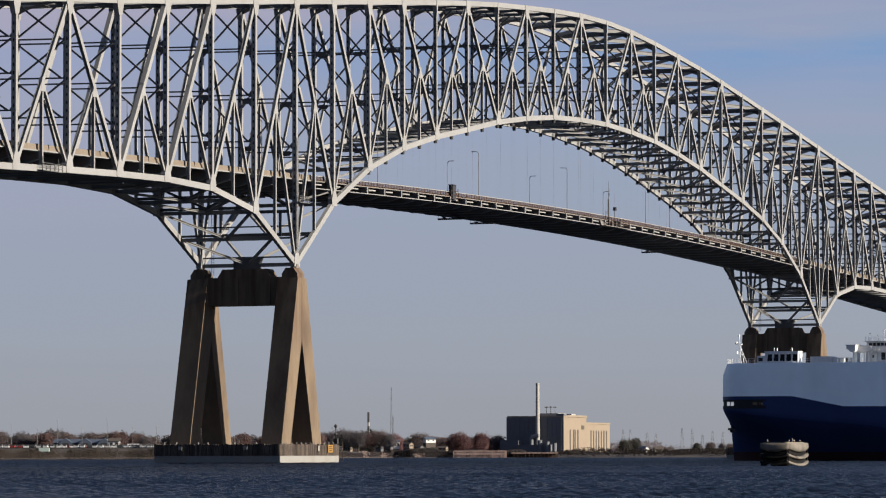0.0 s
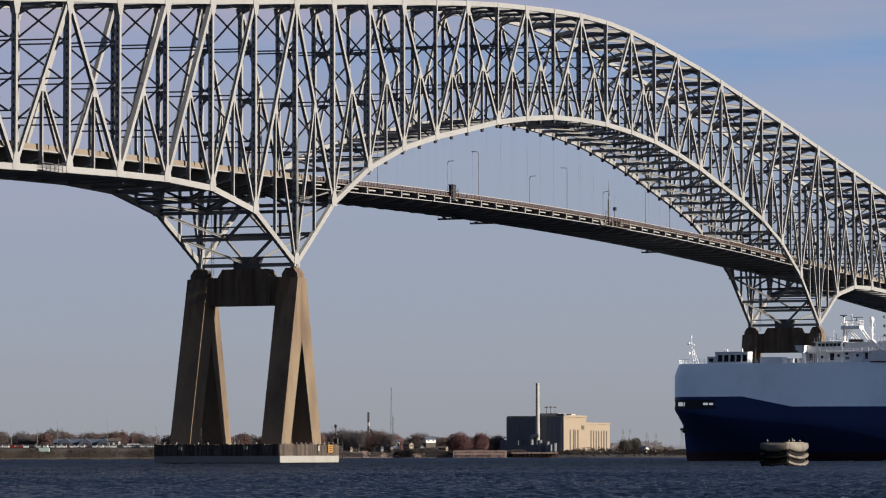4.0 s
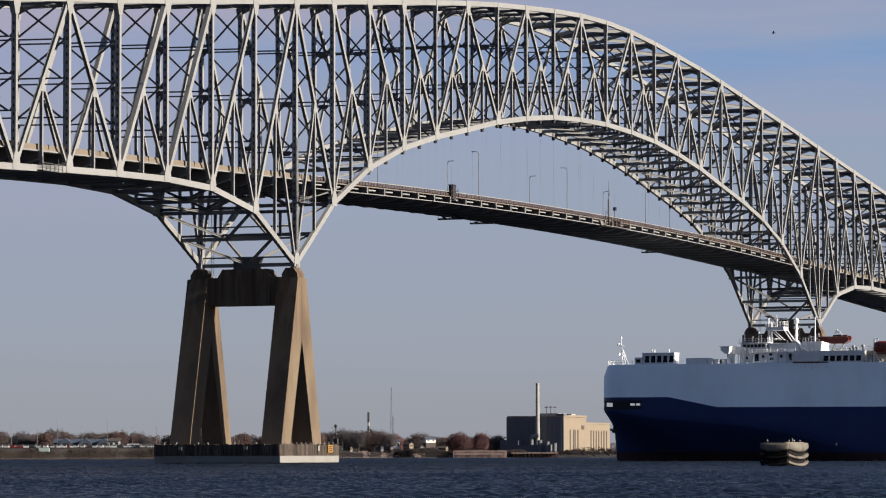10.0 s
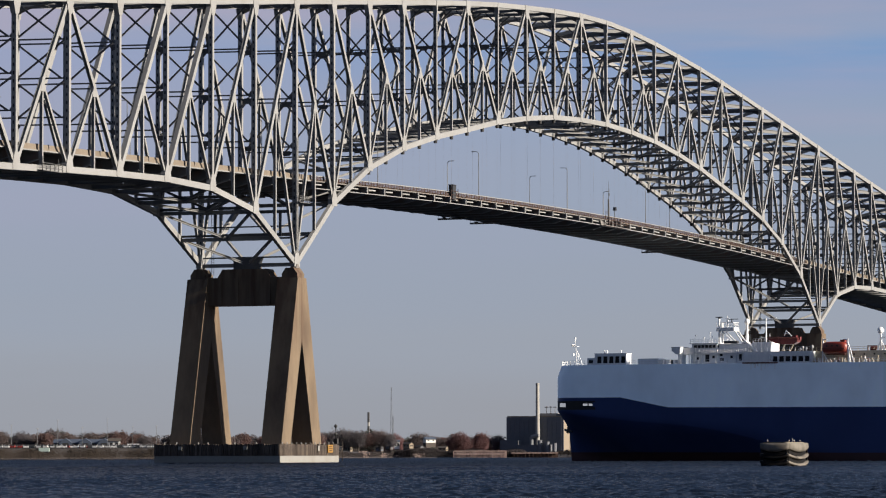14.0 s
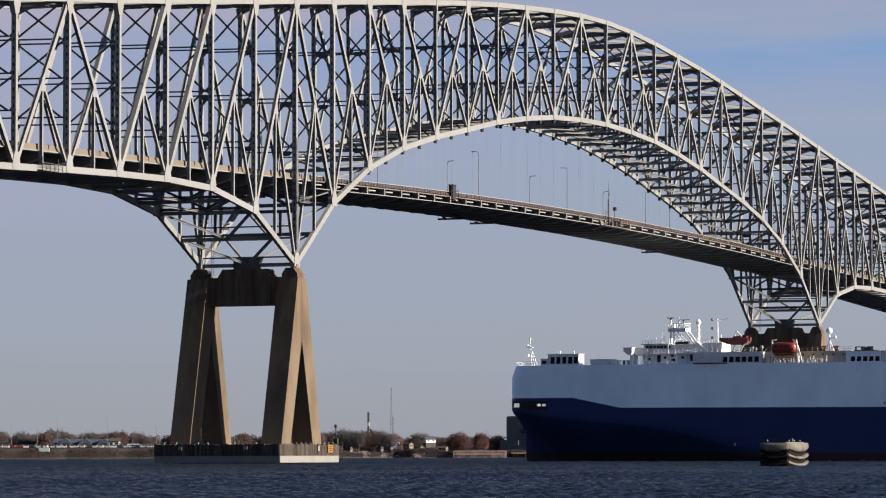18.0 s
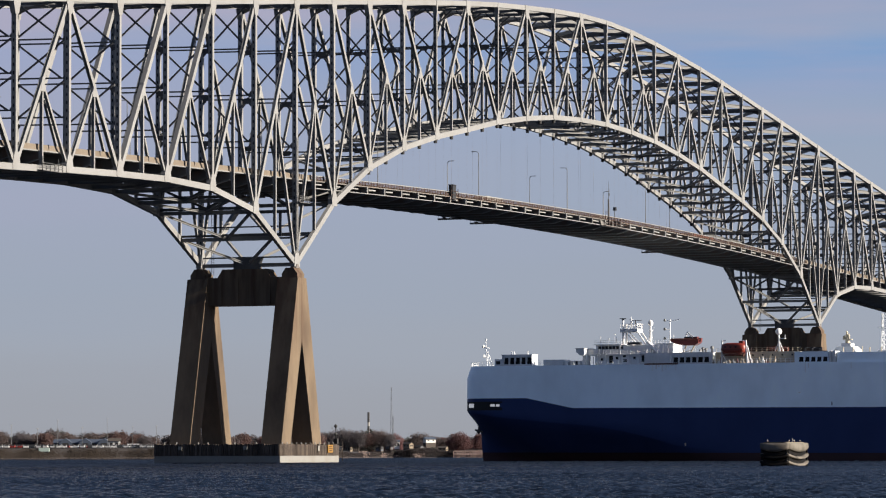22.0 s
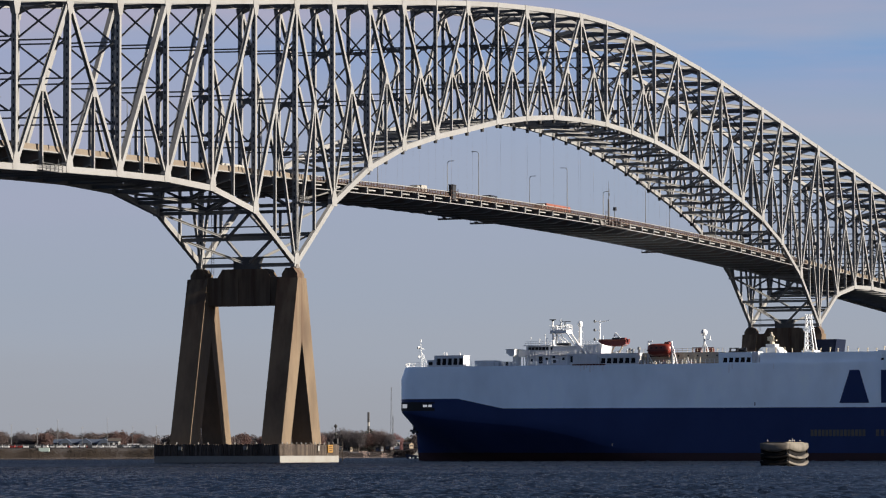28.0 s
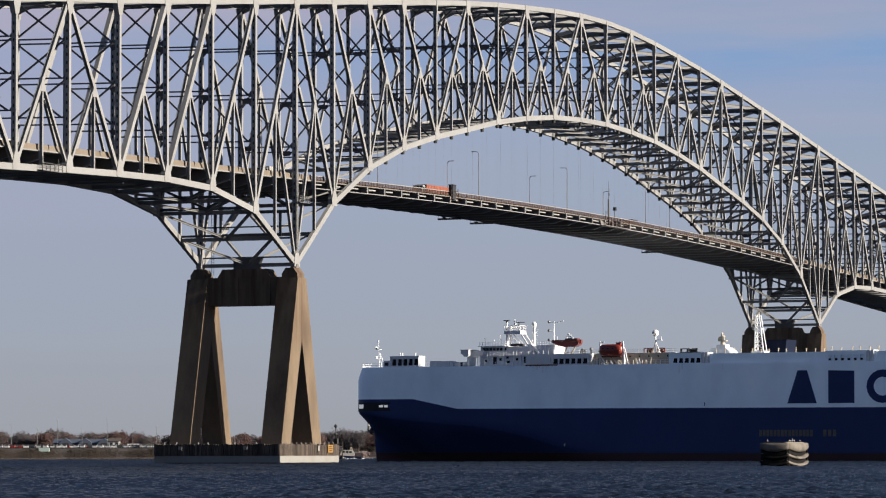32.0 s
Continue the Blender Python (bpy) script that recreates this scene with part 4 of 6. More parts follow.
    piece("platform_screen", *joined([sbox(42.7, 47.2, 11.3, 11.4, 30.4, 31.1), sbox(47.15, 47.25, 8.7, 11.3, 30.4, 31.1)]), WHITE, rm)
    for y in (9.0, 11.0):
        piece("mast_stay", *rod((-47.6 + 0.4, y, 30.3), (-49.4, y, 27.3), 0.17, 0.17), WHITE, rm)
        piece("mast_stay", *rod((-44.0, y, 30.2), (-47.2, y, 27.4), 0.13, 0.13), WHITE, rm)
    for y in (8.7, 11.3):
        piece("railing", *rail_run(42.7, 47.2, y, 31.1, 0.6, 1.2, 0.035), WHITE, rm)
    piece("railing", *cross_rail(47.2, 8.7, 11.3, 31.1, 0.6, 1.2, 0.035), WHITE, rm)
    piece("upper_gallery", *sbox(44.0, 46.6, 9.4, 10.8, 32.2, 32.3), WHITE, rm)
    piece("radar_scanner", *joined([sbox(42.3, 44.0, 10.75, 11.05, 33.45, 33.65), sbox(43.0, 43.4, 10.7, 11.1, 33.15, 33.45)]), BLACK, rm)
    piece("radar_scanner", *joined([sbox(45.2, 47.6, 9.9, 10.1, 33.0, 33.15), rod((-46.0, 10.0, 32.3), (-46.0, 10.0, 33.0), 0.14, 0.12)]), BLACK, rm)
    piece("signal_post", *joined([rod((-44.9, 10.0, 31.1), (-44.9, 10.0, 33.9), 0.12, 0.07), bar((-44.4, 10.0, 33.3), (-45.4, 10.0, 33.3), 0.09, 0.09), box(-45.1, -44.7, 9.8, 10.2, 32.5, 32.9)]), WHITE, rm)
    ds = piece("satellite_post", *joined([rod((-48.8, 7.6, 27.3), (-48.8, 7.6, 32.0), 0.36, 0.28), rod((-48.8, 7.6, 30.6), (-48.8, 7.6, 30.8), 0.55, 0.55), rod((-48.8, 7.6, 29.0), (-48.8, 7.6, 29.2), 0.5, 0.5)]), WHITE, ship)
    piece("radome", *ball((-48.8, 7.6, 32.5), 0.62, 12, 8, 1.25), WHITE, ds)
    piece("post_ladder", *joined([sbox(49.3, 49.7, 7.5, 7.6, 27.4 + k * 0.5, 27.46 + k * 0.5) for k in range(9)]), WHITE, ds)
    am = piece("aerial_mast", *joined([rod((-51.7, 3.2, 25.9), (-51.7, 3.2, 33.5), 0.2, 0.1), rod((-53.0, 3.2, 25.9), (-52.6, 3.2, 29.8), 0.08, 0.06), bar((-51.7, 3.2, 33.0), (-54.3, 3.2, 33.5), 0.16, 0.12)] + [bar((-51.7, 3.2, z), (-50.4, 3.2, z), 0.12, 0.12) for z in (28.9, 31.1, 33.2)]), WHITE, ship)
    for z in (28.9, 31.1, 33.2):
        piece("mast_lamp", *ball((-50.3, 3.2, z + 0.1), 0.36, 8, 6), LAMPGREY, am)
    uh = piece("upper_house", *sbox(51.7, 56.3, 6.0, 11.0, 25.0, 27.6), WHITE, ship, "white deck house with a sloping screen")
    piece("sloping_screen", *prism([(-49.6, 27.9), (-50.4, 27.9), (-53.4, 25.3), (-52.6, 25.3)], 10.4, 11.9, "y"), WHITE, uh)
    piece("railing", *rail_run(51.8, 56.2, 10.9, 27.6, 0.7, 0.8), WHITE, uh)
    for s in (52.6, 53.8, 55.0):
        piece("frame_rib", *sbox(s, s + 0.16, 10.95, 11.2, 25.0, 27.5), WHITE, uh)


def boat_deck():
    eh = louvre_house(51.8, 68.3, 11.0, 15.8, DECK, 25.15, 6, 22.9, 24.15, WHITE, 6.9)
    piece("rust_streaked_panel", *sbox(51.6, 58.4, 15.6, BEAM + 0.12, 22.85, 24.6), WHITE, eh)
    piece("rust_sill", *sbox(51.5, 60.2, 15.4, BEAM + 0.16, 22.5, 22.78), DECKRED, eh)
    for k in range(9):
        s = 52.6 + k * 0.85
        piece("rust_streak", *sbox(s, s + 0.30 + 0.12 * (k % 3), BEAM - 0.05, BEAM + 0.008, 22.5 - (0.4 + 0.2 * (k * 5 % 7)), 22.5), RUSTRUN, eh)
    for s, h in ((92.6, 2.2), (93.4, 1.2), (80.5, 1.0), (104.0, 1.4)):
        piece("rust_streak", *sbox(s, s + 0.25, BEAM - 0.05, BEAM + 0.008, 22.5 - h, 22.5), RUSTRUN, eh)
    piece("railing", *rail_run(51.9, 68.2, 15.6, 25.27, 1.4, 0.95), WHITE, eh)
    for s, y, h in ((65.0, 12.5, 1.3), (66.2, 13.4, 1.0), (67.4, 12.6, 1.5), (63.9, 11.6, 0.8)):
        piece("mushroom_vent", *joined([rod((-s, y, 25.2), (-s, y, 25.2 + h * 0.7), 0.22, 0.22, 8), rod((-s, y, 25.2 + h * 0.6), (-s, y, 25.2 + h), 0.48, 0.34, 10)]), LAMPGREY, eh)
    # rescue boat in its cradle
    rb = piece("rescue_boat", *prism([(-56.0, 28.35), (-56.7, 27.75), (-58.0, 27.25), (-59.6, 26.98), (-62.4, 26.98), (-63.4, 27.5), (-63.6, 28.5), (-62.2, 28.3), (-59.0, 28.2), (-56.4, 28.5)], 10.1, 11.9, "y"), RESCUE, ship, "dark red open rescue boat")
    piece("fender_tube", *joined([rod((-56.3, y, 28.5), (-63.4, y, 28.4), 0.2, 0.2, 8) for y in (10.1, 11.9)]), DECKRED, rb)
    piece("console", *prism([(-59.2, 28.3), (-61.8, 28.3), (-61.3, 29.1), (-59.6, 29.0)], 10.6, 11.4, "y"), BLACK, rb)
    piece("lifting_frame", *joined([bar((-59.7, 11.0, 28.6), (-60.2, 11.0, 30.2), 0.16, 0.16), bar((-60.2, 11.0, 30.2), (-62.0, 11.0, 28.6), 0.2, 0.2), bar((-59.7, 11.0, 29.6), (-60.9, 11.0, 29.4), 0.1, 0.1)]), WHITE, rb)
    piece("engine", *joined([sbox(63.2, 63.9, 10.6, 11.4, 27.9, 28.7), sbox(61.9, 63.0, 10.5, 11.5, 28.3, 29.0)]), RESCUE, rb)
    piece("boat_cradle", *joined([bar((-59.0, 11.0, 25.2), (-60.0, 11.0, 27.2), 0.25, 0.25), bar((-61.0, 11.0, 25.2), (-62.2, 11.0, 27.2), 0.25, 0.25), bar((-59.2, 11.0, 25.5), (-61.6, 11.0, 25.9), 0.15, 0.15), sbox(58.6, 61.8, 10.5, 11.5, 25.15, 25.4)]), CREAM, ship)
    # lifeboat hung outboard of a cream bulwark
    cx, cy, cz = -74.0, 14.4, 25.95
    lv, lf = ball((0, 0, 0), 1.0, 20, 14)
    lv = [(cx + 3.15 * math.copysign(abs(x) ** 0.45, x), cy + 1.5 * math.copysign(abs(y) ** 0.7, y), cz + 1.42 * math.copysign(abs(z) ** 0.62, z) * (1.0 if z > 0 else 0.95)) for x, y, z in lv]
    lb = piece("lifeboat", lv, lf, ORANGE, ship, "enclosed orange-red lifeboat", True)
    piece("canopy_rim", *sbox(71.2, 76.8, 12.85, 15.95, 25.7, 25.85), DECKRED, lb)
    piece("conning_hatch", *sbox(75.4, 76.4, 13.6, 15.0, 27.2, 27.75), ORANGE, lb)
    piece("keel", *sbox(71.6, 76.4, 14.2, 14.6, 24.35, 24.6), DECKRED, lb)
    for s in (72.2, 73.5, 74.8):
        piece("port_light", *sbox(s, s + 0.45, 15.6, 15.95, 26.2, 26.5), DARK, lb)
    piece("lifeboat_davit", *joined([bar((-77.6, 15.0, DECK), (-77.0, 14.6, 27.9), 0.34, 0.3), bar((-78.8, 15.2, DECK), (-77.4, 14.6, 26.6), 0.2, 0.2), bar((-77.0, 14.6, 27.7), (-76.0, 14.4, 27.9), 0.22, 0.22)]), WHITE, ship)
    piece("lifeboat_davit", *joined([bar((-70.9, 14.8, DECK), (-71.0, 14.6, 28.0), 0.28, 0.26), bar((-71.0, 14.6, 27.8), (-71.9, 14.4, 27.9), 0.22, 0.22), bar((-72.6, 15.2, DECK), (-71.2, 14.8, 24.6), 0.18, 0.18)]), WHITE, ship)
    bw = piece("bulwark", *sbox(68.4, 90.0, 12.2, 12.7, DECK, 25.3), CREAM, ship, "dull cream deck-edge bulwark")
    for k in range(8):
        piece("freeing_port", *rod((-70.4 - k * 2.5, 12.68, 24.5), (-70.4 - k * 2.5, 12.74, 24.5), 0.22, 0.22, 8), DARK, bw)
    piece("railing", *rail_run(68.4, 90.0, 12.5, 25.3, 1.3, 0.9), CREAM, bw)
    piece("railing", *rail_run(68.4, 90.0, 15.7, DECK, 1.2, 1.0, 0.035), WHITE, ship)
    g = random.Random(31)
    for k in range(17):      # bollards, stowed fittings and stools along the boat deck
        s = 69.0 + k * 0.95 + g.uniform(-0.3, 0.3)
        h = g.uniform(0.8, 1.7)
        piece("deck_fitting", *joined([rod((-s, 14.6, DECK), (-s - g.uniform(-0.3, 0.3), 14.6, DECK + h), 0.13, 0.09, 6), box(-s - 0.22, -s + 0.22, 14.4, 14.8, DECK, DECK + h * 0.45)]), (CREAM, WHITE, DECKRED, CREAM)[k % 4], ship)


def after_deck():
    for s0, s1, y in ((80.0, 82.4, 9.0), (83.6, 85.6, 9.0)):
        piece("winch_frame", *joined([sbox(s0, s1, y - 1, y + 1, 25.0, 25.25), sbox(s0, s0 + 0.2, y + 0.8, y + 1, 25.2, 26.5), sbox(s1 - 0.2, s1, y + 0.8, y + 1, 25.2, 26.5), sbox(s0, s1, y + 0.8, y + 1, 26.3, 26.5), rod((-s0 - 0.5, y, 25.8), (-s1 + 0.5, y, 25.8), 0.5, 0.5, 10)]), DECKRED, ship)
    dm = piece("satellite_post", *joined([rod((-83.9, 11, 24.4), (-83.7, 11, 29.2), 0.3, 0.2), bar((-83.8, 11, 28.3), (-85.4, 11, 28.3), 0.12, 0.7), rod((-85.3, 11, 28.3), (-85.3, 11, 29.1), 0.08, 0.08), rod((-82.2, 11, 24.4), (-83.7, 11, 27.4), 0.12, 0.1), rod((-85.3, 11, 24.4), (-84.0, 11, 27.4), 0.12, 0.1)]), WHITE, ship)
    piece("radome", *ball((-83.7, 11, 29.9), 0.76, 14, 10, 1.05), WHITE, dm)
    piece("raised_deck", *sbox(80.0, 109.0, -BEAM + 0.8, 12.1, DECK, 24.4), HULLTOP, ship)
    rd = piece("raised_deck", *sbox(100.4, 195.0, -BEAM + 0.5, 15.5, DECK, 24.85), HULLTOP, ship)
    wp_ = piece("winch_platform", *joined([sbox(89.0, 93.8, 6, 9, 24.4, 25.5), sbox(89.2, 89.5, 8.6, 9, 25.5, 26.3), sbox(91.0, 91.3, 8.6, 9, 25.5, 26.3), sbox(93.3, 93.6, 8.6, 9, 25.5, 26.3), sbox(89.2, 91.6, 8.6, 9, 26.1, 26.3), sbox(92.2, 93.6, 8.6, 9, 26.0, 26.3)]), BLACK, ship)
    piece("drum", *rod((-92.4, 7, 25.8), (-90.0, 7, 25.8), 0.45, 0.45, 10), BLACK, wp_)
    louvre_house(90.0, 98.4, 12.4, 16.0, DECK, 24.95, 5, 22.75, 23.85, HULLTOP, 0.9)
    louvre_house(130.3, 140.2, 15.6, 16.05, DECK, 24.95, 6, 22.85, 24.1, HULLTOP, 0.4)
    louvre_house(168.0, 177.0, 15.6, 16.05, DECK, 24.95, 5, 22.85, 24.1, HULLTOP, 0.4)
    for s in (98.5, 99.4, 140.4, 141.4):
        piece("end_locker", *sbox(s, s + 0.7, 13.4, 15.9, DECK, 25.15), WHITE, ship)
    g = random.Random(5)
    for k in range(24):
        s, h = 101.5 + k * 2.3 + g.uniform(-0.3, 0.3), g.uniform(0.6, 1.1)
        piece("vent_post", *joined([rod((-s, 14.6, 24.85), (-s, 14.6, 24.85 + h), 0.12, 0.11, 6), rod((-s, 14.6, 24.8 + h), (-s, 14.6, 25.0 + h), 0.2, 0.2, 6)]), CREAM, rd)
    ah = piece("after_house", *prism([(-95.9, 24.4), (-102.0, 24.4), (-101.4, 25.6), (-100.4, 26.4), (-97.0, 26.4), (-96.2, 25.6)], 4.0, 8.0, "y"), WHITE, ship)
    piece("house_step", *sbox(97.6, 100.0, 5, 7, 26.4, 27.1), WHITE, ah)
    piece("signal_mast", *joined([rod((-98.8, 6, 27.1), (-98.6, 6, 29.5), 0.6, 0.22), sbox(97.7, 99.9, 5.6, 6.4, 27.9, 28.1), sbox(98.0, 99.3, 5.7, 6.3, 28.8, 28.95), rod((-99.2, 6.2, 28.0), (-99.2, 6.2, 29.3), 0.16, 0.14), ball((-98.6, 6, 29.7), 0.26, 8, 6), box(-98.3, -97.7, 5.7, 6.3, 28.1, 28.8)]), CREAM, ah)
    # lattice post
    legs = []
    for a, b in ((-1.2, -0.9), (1.2, -0.9), (1.2, 0.9), (-1.2, 0.9)):
        legs.append(rod((-108.7 + a, 6 + b, 24.8), (-108.0 + a * 0.4, 6 + b * 0.45, 33.9), 0.15, 0.11, 6))
    for k in range(8):
        z0, z1 = 25.0 + k * 1.1, 26.1 + k * 1.1
        w = 1.15 - 0.085 * k
        for sgn in (-1, 1):
            legs.append(bar((-108.65 + 0.08 * k - w * sgn, 6 + w * 0.75, z0), (-108.57 + 0.08 * k + w * sgn, 6 + w * 0.75, z1), 0.11, 0.11))
            legs.append(bar((-108.65 + 0.08 * k + w, 6 - w * sgn * 0.75, z0), (-108.57 + 0.08 * k + w, 6 + w * sgn * 0.75, z1), 0.11, 0.11, (1, 0, 0)))
    lm = piece("lattice_mast", *joined(legs + [sbox(106.8, 109.2, 5.2, 6.8, 30.5, 30.65)]), WHITE, ship)
    piece("mast_foot", *sbox(106.9, 110.3, 4.6, 7.4, 24.8, 25.5), WHITE, lm)
    piece("funnel", *prism([(-112.3, 24.8), (-107.7, 24.8), (-107.2, 28.2), (-112.8, 28.2)], -4, 1, "y"), NAVY, ship, "navy blue funnel")


def side_marks():
    """Plain shapes painted on the side."""
    y0, y1 = BEAM - 0.06, BEAM + 0.03
    piece("side_emblem", *prism([(-120.6, 13.25), (-128.0, 13.25), (-125.6, 20.7), (-123.2, 20.7)], y0, y1, "y"), BLUE, ship)
    piece("side_emblem", *prism([(-130.9, 13.25), (-137.4, 13.25), (-137.4, 20.5), (-130.9, 20.65)], y0, y1, "y"), BLUE, ship)
    ring_o = [(-144.4 + 4.0 * math.cos(a), 16.95 + 3.75 * math.sin(a)) for a in [radians(k * 18) for k in range(20)]]
    ring_i = [(-144.4 + 2.2 * math.cos(a), 16.95 + 2.1 * math.sin(a)) for a in [radians(k * 18) for k in range(20)]]
    v = [(x, y1, z) for x, z in ring_o] + [(x, y1, z) for x, z in ring_i]
    piece("side_emblem", v, [(k, (k + 1) % 20, 20 + (k + 1) % 20, 20 + k) for k in range(20)], BLUE, ship)
    bars, s = [], 113.4
    while s < 126.4:
        bars.append(prism([(-s - 0.72, 5.8), (-s, 5.8), (-s, 7.3), (-s - 0.72, 7.3)], y0, y1, "y"))
        s += 0.92
    for s in (129.6, 130.8, 132.0):
        bars.append(prism([(-s - 0.8, 5.8), (-s, 5.8), (-s, 7.3), (-s - 0.8, 7.3)], y0, y1, "y"))
    piece("name_panel", *joined(bars), TANBAR, ship)
    piece("side_fitting", *sbox(99.25, 99.45, BEAM - 0.2, BEAM + 0.06, 12.8, 13.6), BLACK, ship)
    piece("side_fitting", *sbox(62.0, 62.3, BEAM - 0.2, BEAM + 0.04, 3.6, 4.2), CREAM, ship)


RUSTRUN = mat("rust_run", (0.78, 0.84, 0.87), 0.6, 0, (0.70, 0.66, 0.62), 0.8, 0.9, 6, 0, 0, 0.2)
LAMPGREY = mat("lamp_grey", (0.092, 0.095, 0.097), 0.5, 0.3, (0.057, 0.057, 0.057), 1, 0.4)
fore_deck()
wheel_house()
boat_deck()
after_deck()
side_marks()

# ---- floating mooring camel ----
CAMEL = mat("sun_bleached_fender", (0.135, 0.122, 0.102), 0.8, 0, (0.045, 0.038, 0.031), 0.5, 0.8, 8, 0.02)
# near-black shade colour, for the gaps and the side away from the sun
CAMEL_D = mat("shade_dark_fender", (0.005, 0.0045, 0.004), 0.6, 0, (0.012, 0.009, 0.007), 0.9, 0.6, 8, 0.02)


for matt in (CAMEL_D, CAMEL):
    matt.node_tree.nodes["Principled BSDF"].inputs["Specular IOR Level"].default_value = 0.12
# patchy dark tone; also paints shade on one band away from the sun
CAMEL_M = mat("grimy_shade_fender", (0.110, 0.094, 0.076), 0.8, 0, (0.022, 0.019, 0.016), 0.7, 0.98, 8, 0.02)


def swag(w, y, z, h, sag, t, top=None):
    """A band that hangs between two ends, w wide; with a top its upper edge stays level there."""
    n, v, f = 14, [], []
    for k in range(n + 1):
        u = k / n
        dz = -sag * (1 - (2 * u - 1) ** 2)
        bulge = 0.35 * math.sin(math.pi * u) ** 0.7
        x = -w / 2 + w * u
        lo, hi = z + dz, z + dz + h if top is None else top
        v += [(x, y - bulge - t * 0.6, lo + 0.1), (x, y - bulge - t, lo + (hi - lo) * 0.35), (x, y - bulge - t * 0.9, lo + (hi - lo) * 0.7), (x, y - (bulge + t) * (0.3 if top is None else 0.75), hi), (x, y + 0.2, hi), (x, y + 0.2, lo)]
    for k in range(n):
        a, b = 6 * k, 6 * k + 6
        f += [(a + i, a + (i + 1) % 6, b + (i + 1) % 6, b + i) for i in range(6)]
    f += [tuple(range(5, -1, -1)), tuple(6 * n + i for i in range(6))]
    return v, f


def round_rect(a, b, r, n=5):
    """A level outline with rounded corners."""
    out = []
    for k, (sx, sy) in enumerate(((1, -1), (1, 1), (-1, 1), (-1, -1))):
        for i in range(n + 1):
            q = radians(-90 + 90 * k + 90 * i / n)
            out.append((sx * (a - r) + r * math.cos(q), sy * (b - r) + r * math.sin(q)))
    return out


def make_camel():
    c = empty("mooring_dolphin", (-179.4, -149.2, 0), "low square mooring dolphin hung with bleached fender bands", "dolphin")
    piece("core", *box(-4.4, 4.4, -1.7, 1.7, -0.8, 2.8), CAMEL_D, c)
    cap = piece("cap", *prism(round_rect(4.6, 1.95, 0.5), 2.72, 2.9, "z"), CAMEL, c)
    piece("cap_slab", *prism(round_rect(4.2, 1.6, 0.4), 2.9, 2.98, "z"), CAMEL, cap)
    piece("short_pole", *rod((-0.7, -1.3, 2.95), (-0.7, -1.3, 3.55), 0.035, 0.03, 6), PALE, cap)
    for turn, w, off in ((0, 9.2, 1.75), (-90, 3.9, 4.45), (90, 3.9, 4.45), (180, 9.2, 1.75)):
        m = pose(0, 0, 0, 0, 0, turn) @ pose(0, -off, 0)
        for z in (2.05, 1.05, 0.12):
            v, f = swag(w, 0, z, 0.5, 0.42, 0.26, 2.84 if z > 1.9 else None)
            # bands at -90 are painted darker, as the side away from the sun
            piece("fender_band", [tuple(m @ Vector(p)) for p in v], f, (CAMEL_M if z > 1.9 else CAMEL_D) if turn == -90 else (CAMEL if z > 1.9 else CAMEL_M), c, "", True)
            # the recessed band paints the shade below each bulging one
            v, f = swag(w * 0.99, 0.02, z - 0.55, 0.6, 0.42, -0.05)
            piece("gap_band", [tuple(m @ Vector(p)) for p in v], f, CAMEL_D, c, "recessed band darkened for the shade below the fender")
    return c


make_camel()
GULLWHITE = mat("white_feathers", (0.52, 0.52, 0.52), 0.8, 0, (0.30, 0.31, 0.33), 4, 0.5)


def make_perched_gull(x, y, turn):
    b = empty("gull", (-179.4 + x, -149.2 + y, 2.98), "white gull standing on the mooring dolphin", "bird", "gulls on the dolphin")
    b.rotation_euler = (0, 0, radians(turn))
    bv, bf = ball((0, 0, 0.19), 0.065, 8, 6, 0.9)
    piece("body", [(px * 1.9, py, pz + 0.25 * px) for px, py, pz in bv], bf, GULLWHITE, b, "", True)
    piece("head", *ball((0.11, 0, 0.29), 0.042, 8, 6), GULLWHITE, b, "", True)
    for sg in (-1, 1):
        piece("leg", *rod((0, sg * 0.03, 0), (0, sg * 0.03, 0.14), 0.01, 0.01, 5), YELLOW, b)
    piece("beak", *rod((0.14, 0, 0.29), (0.20, 0, 0.275), 0.013, 0.004, 5), YELLOW, b)


for x, y, turn in ((-3.9, 1.1, 30), (-1.5, -1.1, 200), (0.5, -1.2, 15), (1.3, -1.0, 170), (3.7, -1.1, 60)):
    make_perched_gull(x, y, turn)

# ---- far shore ----
LAND = mat("shore_ground", (0.028, 0.021, 0.018), 0.95, 0, (0.015, 0.012, 0.011), 0.03, 0.8, 10, 0.2)
REED = mat("dry_reeds", (0.024, 0.018, 0.016), 0.95, 0, (0.016, 0.012, 0.011), 0.2, 0.8, 8, 0, 0.2)
BARK = mat("bark", (0.049, 0.038, 0.031), 0.9, 0, (0.028, 0.024, 0.021), 2, 0.6)
LEAVES = [mat("foliage_" + n, c, 0.85, 0, [k * 0.75 for k in c], 0.5, 0.7, 6, 0, 0.28) for n, c in (("russet", (0.205, 0.132, 0.122)), ("brown", (0.190, 0.150, 0.147)), ("olive", (0.094, 0.092, 0.080)), ("grey", (0.176, 0.156, 0.163)), ("maroon", (0.205, 0.108, 0.108)))]
WALLT = mat("tan_wall", (0.176, 0.140, 0.099), 0.85, 0, (0.143, 0.109, 0.075), 0.08, 0.5, 10)
WALLG = mat("slate_and_shade_grey", (0.088, 0.092, 0.104), 0.8, 0, (0.066, 0.069, 0.080), 0.05, 0.6, 10)
ROOFB = mat("blue_grey_roof", (0.034, 0.046, 0.070), 0.8, 0, (0.028, 0.036, 0.054), 0.1, 0.5)
